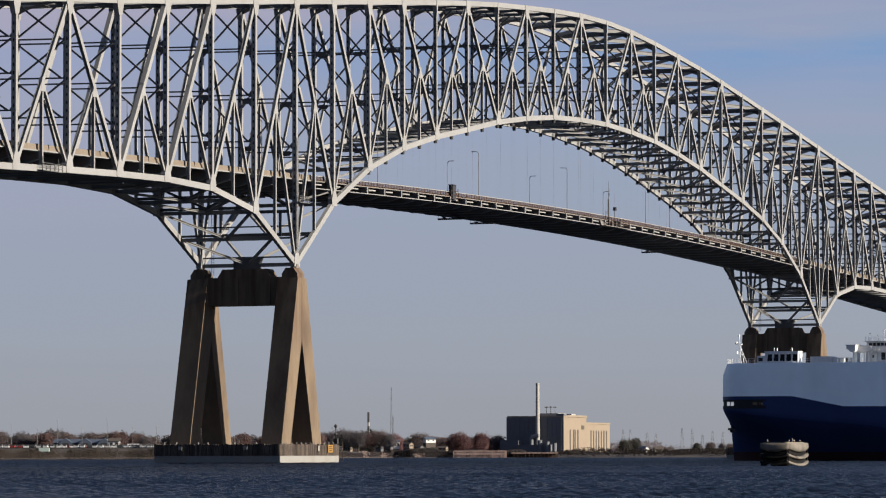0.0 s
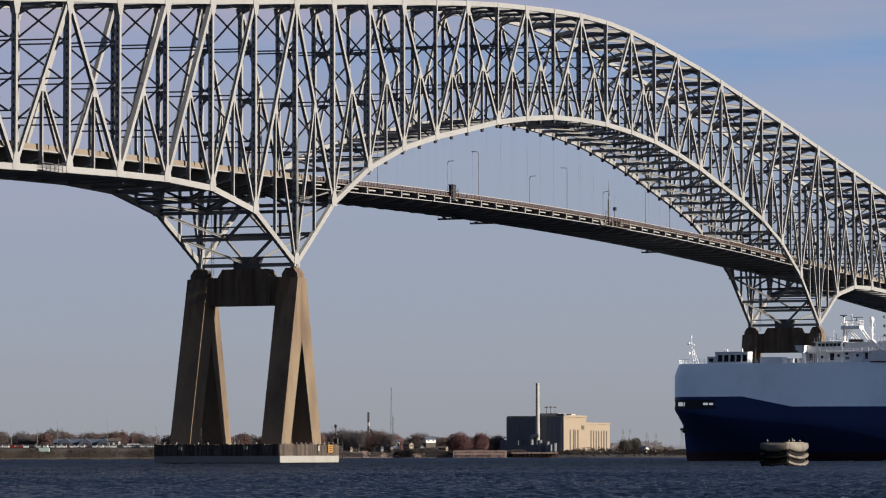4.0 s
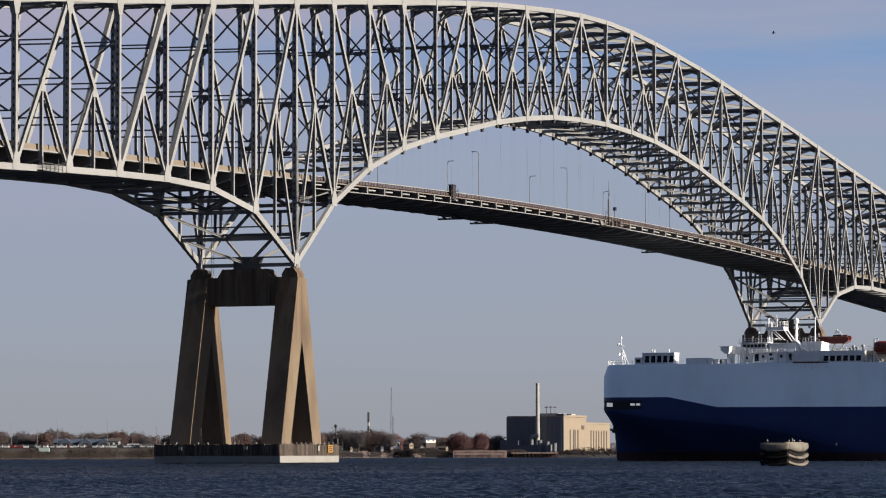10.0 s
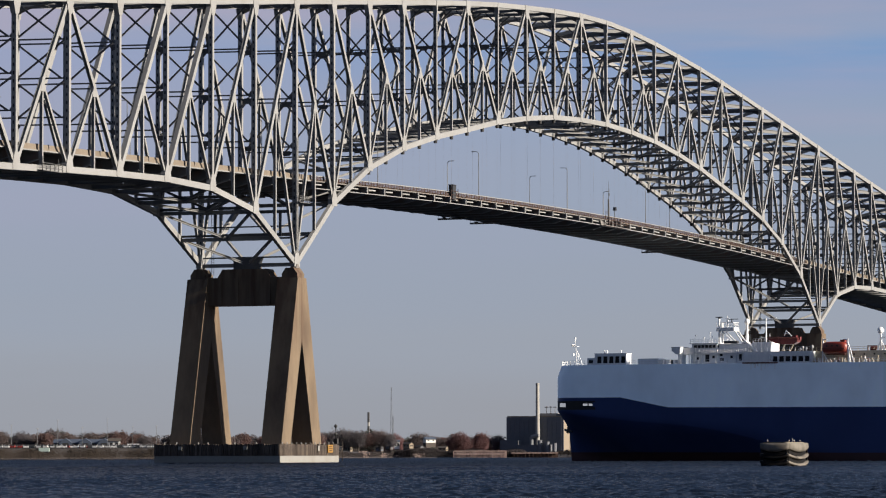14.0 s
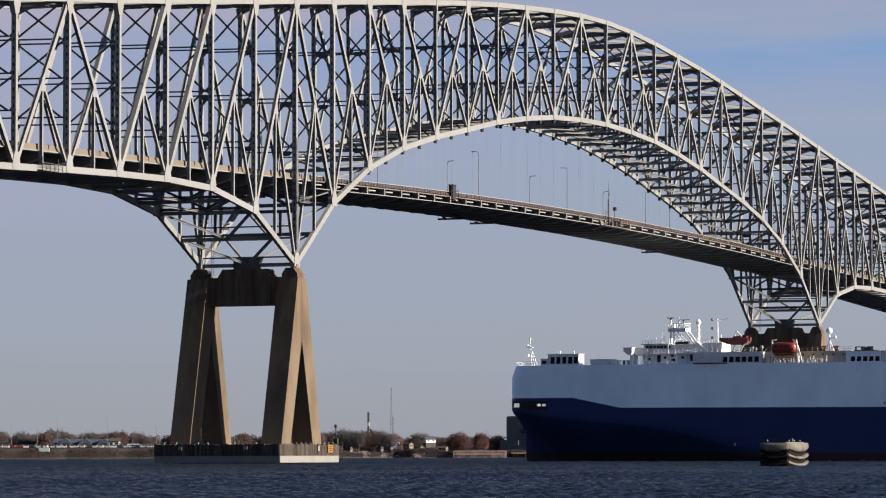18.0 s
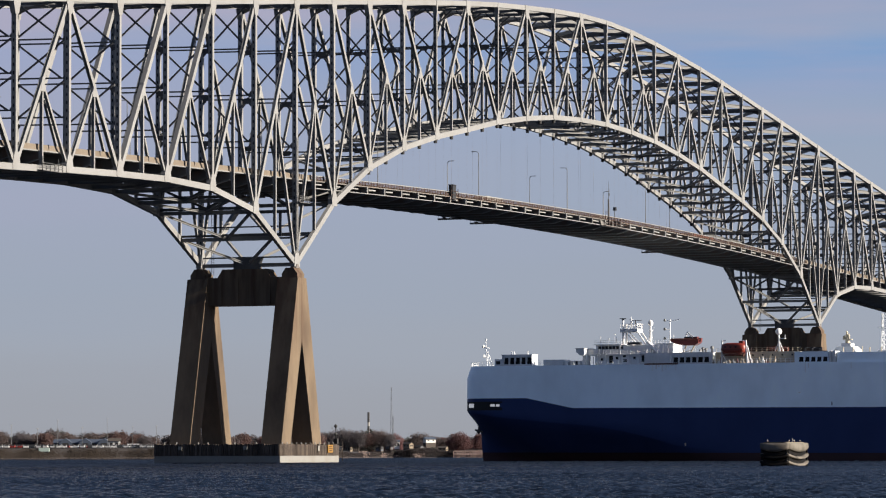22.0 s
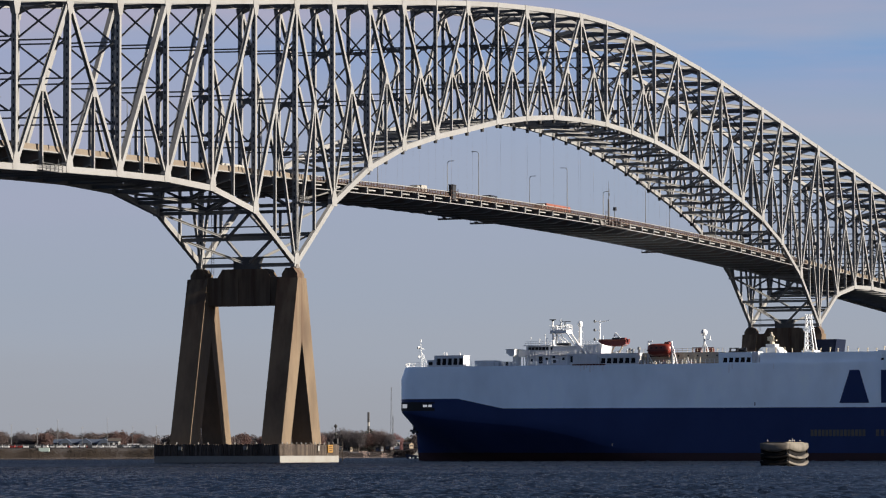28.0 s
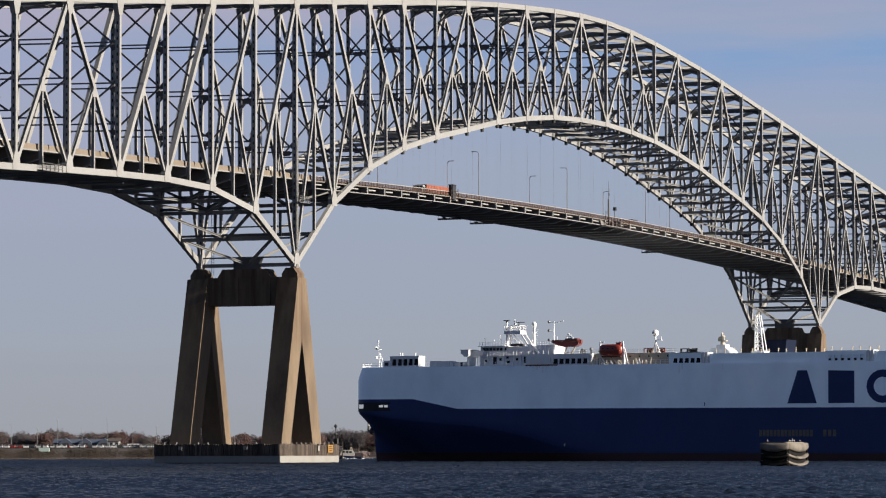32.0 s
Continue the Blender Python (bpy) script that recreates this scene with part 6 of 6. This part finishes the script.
for s, w, h, count in ((-45, 6, 3.6, 110), (-36, 7, 2.6, 90), (-60, 6, 1.6, 40), (-28, 4, 1.4, 30), (-14.5, 7, 2.4, 80), (-66, 4, 1.6, 26)):
    g = random.Random(int(s) + 99)
    v, f = [], []
    for k in range(count):
        x = g.gauss(0, w * 0.36)
        clump(v, f, (x, g.gauss(0, 1.2), g.uniform(0, h * max(0.25, 1 - (x / w) ** 2))), g.uniform(0.2, 0.6), g)
    rb = piece("rubble_heap", v, f, RUBBLE, None, "heap of pinkish pale rubble at the water")
    rb.location = far(s, bank_edge(s) + 1, 0.1)
    tagged(rb, "", "rubble", "", "stuff")

# stones and rough grass on the near left bank
g = random.Random(21)
v, f = [], []
for k in range(13000):
    s, u = g.uniform(-200, -108), g.random()
    clump(v, f, far(s, bank_edge(s) + 15 * u + g.uniform(-1, 1), 0.1 + 3.9 * u), g.uniform(0.16, 0.46), g)
tagged(piece("bank_stones", v, f, GRASS, None, "brown stones and dead grass on the bank"), "", "rubble", "", "stuff")
v, f = [], []
for k in range(2600):
    s = g.uniform(-200, -108)
    clump(v, f, far(s, bank_edge(s) - 1 + g.uniform(-1.5, 2), g.uniform(0.0, 0.55)), g.uniform(0.08, 0.26), g)
tagged(piece("waterline_stones", v, f, BEACH, None, "dull pale pebbles along the waterline"), "", "rubble", "", "stuff")

# ---- on the road deck ----
TRUCKOR = mat("orange_container_paint", (0.200, 0.056, 0.030), 0.6, 0, (0.150, 0.042, 0.024), 0.5, 0.4, 6)
VANPAINT = mat("dark_van_paint", (0.017, 0.017, 0.022), 0.35, 0, (0.026, 0.026, 0.026), 0.5, 0.5)
GLASS = mat("dark_glass", (0.013, 0.016, 0.017), 0.1)


def road_x(x):
    return road(x / PANEL)


def make_street_lamp(x, y, arm, h=10.2):
    lamp = empty("street_lamp", (x, y, road_x(x)), "tall thin grey road lamp with bent arm", "street lamp", "road lamps on the bridge deck")
    piece("pole", *rod((0, 0, 0), (0, 0, h), 0.095, 0.06, 8), LAMPGREY, lamp)
    pts = [(0, 0, h), (0, arm * 0.2, h + 0.3), (0, arm * 0.5, h + 0.42), (0, arm * 1.1, h + 0.44)]
    piece("arm", *joined([rod(a, b, 0.07, 0.07, 6) for a, b in zip(pts, pts[1:])]), LAMPGREY, lamp)
    piece("lamp_head", *box(-0.16, 0.16, min(arm * 1.1, arm * 1.6), max(arm * 1.1, arm * 1.6), h + 0.36, h + 0.5), LAMPGREY, lamp)
    return lamp


for k in range(-4, 10):
    x = 101.8 + 57.2 * (k - 2)
    if -200 < x < 560:
        make_street_lamp(x, 1.3, 1)
        make_street_lamp(127.2 + 53.6 * (k - 2), WIDE - 1.3, -1)


def make_cabinet(x, y, w, h, label):
    c = empty("signal_cabinet", (x, y, road_x(x)), label, "cabinet")
    piece("cabinet_body", *box(-w, w, -0.45, 0.45, -0.6, h), BLACK, c)
    piece("cabinet_roof", *box(-w - 0.08, w + 0.08, -0.53, 0.53, h, h + 0.1), BLACK, c)
    piece("guard_frame", *joined([bar((-w - 1.0, -0.5, z), (w + 1.0, -0.5, z), 0.1, 0.1) for z in (-0.6, 0.3, 1.1)] + [bar((s * (w + 1.0), -0.5, -1.2), (s * (w + 1.0), -0.5, 1.6), 0.1, 0.1) for s in (-1, 1)]), RUST, c)
    return c


make_cabinet(84.0, 0.45, 1.0, 2.4, "black equipment cabinet on the bridge railing")
make_cabinet(180.2, WIDE - 0.45, 0.5, 3.6, "black equipment cabinet on the bridge railing")

# work platform at mid-span with its mast
wp = empty("work_platform", (186.0, 0.0, road_x(186)), "rusty scaffold work platform hung on the deck edge", "platform")
piece("floor", *box(-7, 10, -1.3, 0.4, -1.7, -1.55), DARKST, wp)
piece("net_panel", *prism([(-9.5, -0.4), (-6.6, -0.8), (-5.8, -1.75), (-8.4, -1.6)], -0.6, -0.5, "y"), DARKST, wp)
for k in range(9):
    x = -7 + k * 2.1
    piece("guard_post", *bar((x, -1.25, -1.7), (x, -1.25, 0.5), 0.1, 0.1), RUST, wp)
for z in (-0.9, -0.2, 0.45):
    piece("guard_rail", *bar((-7, -1.25, z), (10, -1.25, z), 0.09, 0.09), RUST, wp)
for k in (2, 5, 7.5):
    piece("tool_box", *box(-4 + k, -2.9 + k, -1.1, -0.3, -1.55, -0.7 + 0.1 * k), BRACE, wp)
am2 = piece("aerial_mast", *rod((-2.7, -0.4, -1.5), (-2.6, -0.4, 4.8), 0.26, 0.2, 8), BLACK, wp)
piece("aerial", *joined([rod((-2.6, -0.4, 4.8), (-2.6, -0.4, 9.0), 0.06, 0.03, 6), bar((-3.6, -0.4, 6.4), (-1.6, -0.4, 7.2), 0.07, 0.07), bar((-2.6, -0.4, 8.0), (-1.5, -0.4, 8.3), 0.06, 0.06), box(-2.3, -1.9, -0.5, -0.3, 5.6, 6.2)]), LAMPGREY, am2)
piece("mast_bracket", *joined([bar((-4.6, -0.4, z), (-2.6, -0.4, z), 0.09, 0.09) for z in (0.6, 1.7)] + [bar((-4.6, -0.4, -1.5), (-4.6, -0.4, 1.9), 0.09, 0.09)]), RUST, am2)
cm = piece("camera_post", *rod((2.4, -0.2, -1.5), (2.4, -0.2, 2.4), 0.1, 0.08, 6), LAMPGREY, wp)
piece("camera_head", *box(2.1, 3.0, -0.5, 0.1, 2.4, 3.2), BLACK, cm)

for x in (18.0, 126.0, 146.0, 270.0):
    tr = empty("inspection_traveller", (x, 0, road_x(x) - 2.2), "dark inspection gantry slung below the deck", "gantry", "inspection gantries below the deck")
    piece("gantry_beam", *box(-0.5, 0.5, 14.5, WIDE + 0.4, -0.45, -0.1), DARKST, tr)
    for y in (15.2, WIDE - 1.0):
        piece("trolley", *box(-0.7, 0.7, y - 0.25, y + 0.25, -0.1, 0.12), DARKST, tr)
    for y in (14.6, 16.5, 18.4, WIDE + 0.3):
        piece("rail_post", *bar((-0.5, y, -0.3), (-0.5, y, 0.5), 0.06, 0.06), DARKST, tr)


def make_truck(name, paint, label, length=12.6, high_side=3.5):
    """A tractor with a box trailer; it drives towards -x. Origin on the road below the tractor's nose."""
    t = empty(name, (0, 0, 0), label, "truck", "trucks on the bridge")
    cab = piece("cab", *prism([(0.3, 0.6), (2.6, 0.6), (2.6, high_side - 0.3), (1.5, high_side - 0.2), (0.75, 2.2), (0.3, 2.2)], -1.2, 1.2, "y"), HOUSEW, t, "white tractor cab")
    piece("windscreen", *prism([(0.74, 2.25), (1.40, high_side - 0.32), (1.46, high_side - 0.36), (0.80, 2.2)], -1.1, 1.1, "y"), GLASS, cab)
    for s in (-1, 1):
        piece("side_window", *box(1.3, 2.2, s * 1.21 - 0.02, s * 1.21 + 0.02, 1.9, high_side - 0.55), GLASS, cab)
    piece("chassis", *box(0.5, length + 3.2, -0.5, 0.5, 0.7, 1.0), BLACK, t)
    body = piece("trailer_box", *box(3.2, 3.2 + length, -1.28, 1.28, 1.1, high_side), paint, t)
    for k in range(int(length / 0.9)):
        for s in (-1, 1):
            piece("rib", *box(3.4 + k * 0.9, 3.55 + k * 0.9, s * 1.3 - 0.03, s * 1.3 + 0.03, 1.25, high_side - 0.08), paint, body)
    for x in (1.2, 3.9, 5.1, length + 0.6, length + 1.8):
        for y in (-1.05, 1.05):
            piece("wheel", *rod((x, y - 0.15, 0.5), (x, y + 0.15, 0.5), 0.5, 0.5, 14), BLACK, t)
    return t


TRUCK_A = make_truck("container_truck", TRUCKOR, "articulated truck with bright orange container trailer", 17.0)
TRUCK_B = make_truck("box_truck", HOUSEW, "white box truck driving across the bridge", 3.4, 3.25)
TRUCK_C = make_truck("trailer_truck", HOUSEW, "articulated truck with long white trailer", 10.5, 2.66)


def make_van(paint, label):
    """A tall van; it drives towards +x. Origin on the road below its middle."""
    t = empty("van", (0, 0, 0), label, "van")
    body = piece("body", *prism([(-2.7, 0.45), (2.6, 0.45), (2.7, 1.2), (1.9, 1.3), (1.3, 1.98), (-2.65, 2.02)], -0.98, 0.98, "y"), paint, t)
    piece("windscreen", *bar((1.92, 0, 1.33), (1.36, 0, 1.94), 0.06, 1.7, (0, 1, 0)), GLASS, body)
    for s in (-1, 1):
        for x in (-2.3, -0.9, 0.4):
            piece("side_window", *box(x, x + 0.95, s * 0.99 - 0.02, s * 0.99 + 0.02, 1.35, 1.85), GLASS, body)
    for x in (-1.8, 1.7):
        for y in (-0.85, 0.85):
            piece("wheel", *rod((x, y - 0.12, 0.36), (x, y + 0.12, 0.36), 0.36, 0.36, 14), BLACK, t)
    return t


VAN = make_van(VANPAINT, "dark tall van crossing the bridge")


# ---- birds ----
def make_gull(label, paint, span=0.55):
    g = empty("gull", (0, 0, 0), label, "bird", "gulls in the air")
    k = span
    bv, bf = ball((0, 0, 0), 0.16 * k, 10, 8, 0.85)
    piece("body", [(x * 2.1, y, z) for x, y, z in bv], bf, paint, g, "", True)
    piece("head", *ball((0.36 * k, 0, 0.07 * k), 0.09 * k, 8, 6), paint, g)
    piece("beak", *rod((0.43 * k, 0, 0.06 * k), (0.54 * k, 0, 0.04 * k), 0.025 * k, 0.005, 6), YELLOW, g)
    piece("tail", *prism([(-0.28 * k, 0.06 * k), (-0.28 * k, -0.06 * k), (-0.52 * k, -0.11 * k), (-0.52 * k, 0.11 * k)], 0.0, 0.03 * k, "z"), paint, g)
    wings = []
    for s in (1, -1):
        outline = [(0.16 * k, 0.0), (0.20 * k, s * 0.32 * k), (0.06 * k, s * 0.72 * k), (-0.04 * k, s * 0.70 * k), (-0.08 * k, s * 0.34 * k), (-0.16 * k, 0.0)]
        w = piece("wing", *prism(outline if s > 0 else outline[::-1], -0.008, 0.012, "z"), paint, g)
        w.location = (0, s * 0.045, 0.033)
        wings.append((w, s))
    return g, wings


FEATHER = mat("dark_feathers", (0.044, 0.044, 0.048), 0.8, 0, (0.078, 0.074, 0.070), 4, 0.5)
GULL_A, WINGS_A = make_gull("dark gull flying past the bridge", FEATHER)
GULL_B, WINGS_B = make_gull("small dark gull high in the sky", FEATHER)
GULL_C, WINGS_C = make_gull("white gull flying to the mooring dolphin", GULLWHITE, 0.42)


# ---- pilot boat ----
FOAM = mat("white_foam", (0.457, 0.469, 0.487), 0.7, 0, (0.304, 0.335, 0.378), 1.2, 0.6, 8, 0.05)
BOATBLUE = mat("dark_blue_boat_paint", (0.011, 0.020, 0.046), 0.4, 0, (0.017, 0.023, 0.046), 0.5, 0.5)
PILOT = empty("pilot_boat", (0, 0, 0), "small white and dark blue pilot boat at speed", "boat")
hull_v, hull_f = [], []
for k, (x, b, zk) in enumerate(((7.0, 0.1, 1.9), (5.0, 1.3, 1.7), (2.0, 2.0, 1.5), (-6.5, 2.0, 1.3))):
    hull_v += [(x - 0.9 * (k == 0), b * 0.6, -0.4), (x, b, zk), (x, -b, zk), (x - 0.9 * (k == 0), -b * 0.6, -0.4)]
for k in range(3):
    a, b = 4 * k, 4 * k + 4
    hull_f += [(a + j, b + j, b + (j + 1) % 4, a + (j + 1) % 4) for j in range(4)]
hull_f += [(0, 1, 2, 3), (15, 14, 13, 12)]
piece("hull", hull_v, hull_f, BOATBLUE, PILOT)
cabin = piece("cabin", *prism([(-3.5, 1.4), (3.4, 1.5), (2.2, 3.0), (1.4, 3.9), (-2.4, 3.9), (-3.2, 3.0)], -1.5, 1.5, "y"), HOUSEW, PILOT, "white cabin")
for x in (-2.2, -0.8, 0.6):
    piece("window", *box(x, x + 1.0, -1.54, 1.54, 2.7, 3.5), GLASS, cabin)
piece("radar_arch", *joined([bar((-1.4, s * 1.2, 3.9), (-1.8, s * 0.8, 5.2), 0.12, 0.12) for s in (-1, 1)] + [box(-2.0, -1.6, -0.9, 0.9, 5.1, 5.3), rod((-1.8, 0, 5.2), (-1.8, 0, 7.0), 0.06, 0.03, 6)]), HOUSEW, PILOT)
fv, ff = [], []
gg = random.Random(3)
for k in range(90):
    u = gg.random()
    clump(fv, ff, (6.0 - 22 * u, gg.choice((-1, 1)) * (0.8 + 2.2 * u) + gg.gauss(0, 0.5), gg.uniform(0.0, 0.7) * (1 - 0.6 * u)), gg.uniform(0.25, 0.6), gg)
piece("wake_foam", fv, ff, FOAM, PILOT, "white churned wake")


# ---- hung scaffolds and small fittings on the truss ----
def make_scaffold(x, y, z, w, label, paint):
    sc = empty("hanging_scaffold", (x, y, z), label, "scaffold", "scaffolds on the truss")
    piece("floor", *box(-w, w, -0.9, 0.1, 0, 0.12), paint, sc)
    for k in range(6):
        u = -w + 2 * w * k / 5
        piece("guard_post", *bar((u, -0.85, 0.1), (u, -0.85, 1.3), 0.09, 0.09), paint, sc)
    for h in (0.55, 0.95, 1.3):
        piece("guard_rail", *bar((-w, -0.85, h), (w, -0.85, h), 0.08, 0.08), paint, sc)
    for u in (-w * 0.8, w * 0.8):
        piece("hanger", *bar((u, -0.45, 0.1), (u, -0.45, 2.4), 0.07, 0.07), LAMPGREY, sc)
    return sc


make_scaffold(along(-6) + 11.0, -0.5, low(-5.4) - 0.6, 3.6, "rusty hanging scaffold on the bottom chord", BRACE)
make_scaffold(1.8, -0.4, 49.6, 2.4, "grey maintenance staging beside the pier vertical", BRACE)
pl = empty("access_ladder", (0.0, -0.55, 0), "tall cream access ladder on the pier vertical", "ladder")
for d in (-0.28, 0.28):
    piece("ladder_rail", *bar((d, 0, 40), (d, 0, 62), 0.09, 0.09), STEEL, pl)
tagged(piece("rung", *joined([bar((-0.28, 0, 40.4 + 0.5 * k), (0.28, 0, 40.4 + 0.5 * k), 0.06, 0.06, (0, 0, 1)) for k in range(43)]), STEEL, pl), "", "", "", "stuff")

def motions():
    # the ship comes slowly round to starboard as it passes below the bridge
    ship_rows = []
    for t in (0, 0.1, 1, 2, 4, 6, 8, 10, 12, 14, 16, 18, 20, 22, 24, 26, 28, 30, 31, 31.9, 32):
        f = t / 32
        run, turn = f - 0.020 * f * (f - 1), 82.197 - 5.872 * (f - 0.5)
        bow = 91.8
        ship_rows.append((t, pose(191.82 - 5.557 * run + bow * math.cos(radians(turn)), -118.44 + 94.532 * run + bow * math.sin(radians(turn)), 0, 0, -0.16, turn)))
    walk(ship, ship_rows)
    # the chop drifts with the wind
    walk(WATER, [(t, pose(-0.20 * t, 0.30 * t, 0)) for t in (0, 0.1, 8, 16, 24, 31.9, 32)])
    # trucks come towards the near bank on the far lanes
    for truck, x28, v, lane in ((TRUCK_A, 169.3, 19.0, 12.6), (TRUCK_B, 90.2, 20.0, 12.6), (TRUCK_C, -15.0, 23.5, 11.2)):
        rows = []
        for k in range(0, 65):
            t = k * 0.5
            x = x28 + (28 - t) * v
            slope = (road_x(x + 8) - road_x(x)) / 8
            rows.append((t, pose(x, lane, road_x(x) + 0.01, 0, -math.degrees(math.atan(slope)), 0)))
        walk(truck, rows)
    # a van crosses the other way on the near lanes
    rows = []
    for k in range(0, 65):
        t = k * 0.5
        x = max(-405.0, 119.0 + (t - 28) * 24.5)
        slope = (road_x(x + 4) - road_x(x - 4)) / 8
        rows.append((t, pose(x, 5.0, road_x(x) + 0.01, 0, -math.degrees(math.atan(slope)), 0)))
    walk(VAN, rows)
    # the pilot boat runs along the far side of the ship
    walk(PILOT, [(t, Matrix.Translation(far((-41.5 + 8.0 * (32 - t)), 1620, SEA)) @ pose(0, 0, 0, 0, -2, math.degrees(math.atan2(-RGT.y, -RGT.x)))) for t in (0, 0.1, 4, 8, 12, 16, 20, 24, 28, 30, 31.9, 32)])
    # gulls
    g_rows = [(0, -560, -90, 18), (10, -480, -120, 19), (20, -398, -100, 20.5), (24.8, -376.9, -142.5, 21), (25.5, -374.3, -149.0, 20.9), (27.5, -365.9, -167.6, 21.2), (29, -361.1, -180.4, 23.8), (29.5, -359.7, -184.3, 24.1), (31, -354.5, -202.9, 32.4), (32, -351, -215, 37)]
    h_rows = [(0, -272, -126, 40), (5, -266.5, -149, 44), (9, -261.8, -167.4, 47.1), (10.5, -259.9, -174.3, 48.2), (16, -253, -200, 52), (32, -234, -276, 60)]
    w_rows = [(0, -75.2, -304.1, 17.5), (10, -104.6, -228.9, 14.4), (17, -122.2, -183.8, 12.1), (20, -132, -158.6, 10.7), (21, -135.7, -149.2, 11), (21.4, -137.2, -145.4, 11), (21.8, -138.7, -141.6, 10.4), (22.2, -140, -138.2, 10), (22.6, -141.2, -135.2, 9.4), (23, -142.1, -132.6, 8.8), (23.4, -146.8, -131.7, 8.4), (23.8, -151.3, -130.9, 7.3), (24.2, -155.5, -130.9, 6.1), (24.4, -157.5, -131.4, 5.5), (24.8, -160.9, -133.4, 4.8), (25.4, -165.9, -137.2, 4), (26.2, -172.3, -142.6, 3.7), (27, -178.7, -148.2, 3.5), (27.4, -180.4, -150.3, 3.12), (32, -180.4, -150.3, 3.12)]
    for bird, wings, way_rows, beat in ((GULL_A, WINGS_A, g_rows, 0.25), (GULL_B, WINGS_B, h_rows, 0.3), (GULL_C, WINGS_C, w_rows, 0.28)):
        rows = []
        for k, (t, x, y, z) in enumerate(way_rows):
            a, b = way_rows[max(0, k - 1)], way_rows[min(len(way_rows) - 1, k + 1)]
            rows.append((t, pose(x, y, z, 0, 0, math.degrees(math.atan2(b[2] - a[2], b[1] - a[1])) if a[1:] != b[1:] else 0)))
        if bird is GULL_C:      # it settles on the dolphin and stays
            rows[-2:] = [(27.4, pose(*way_rows[-1][1:], 0, 0, -60)), (28.0, pose(*way_rows[-1][1:], 0, 0, -35)), (32, pose(*way_rows[-1][1:], 0, 0, -35))]
        walk(bird, rows)
        for w, s in wings:
            n = int(32 / beat)
            folded = pose(0, s * 0.045, 0.033, s * -8, 0, s * -76)
            walk(w, [(k * 32 / n, folded if bird is GULL_C and k * 32 / n > 27.6 else pose(0, s * 0.045, 0.033, s * (32 if k % 2 else -16), 0, 0)) for k in range(n + 1)])


motions()
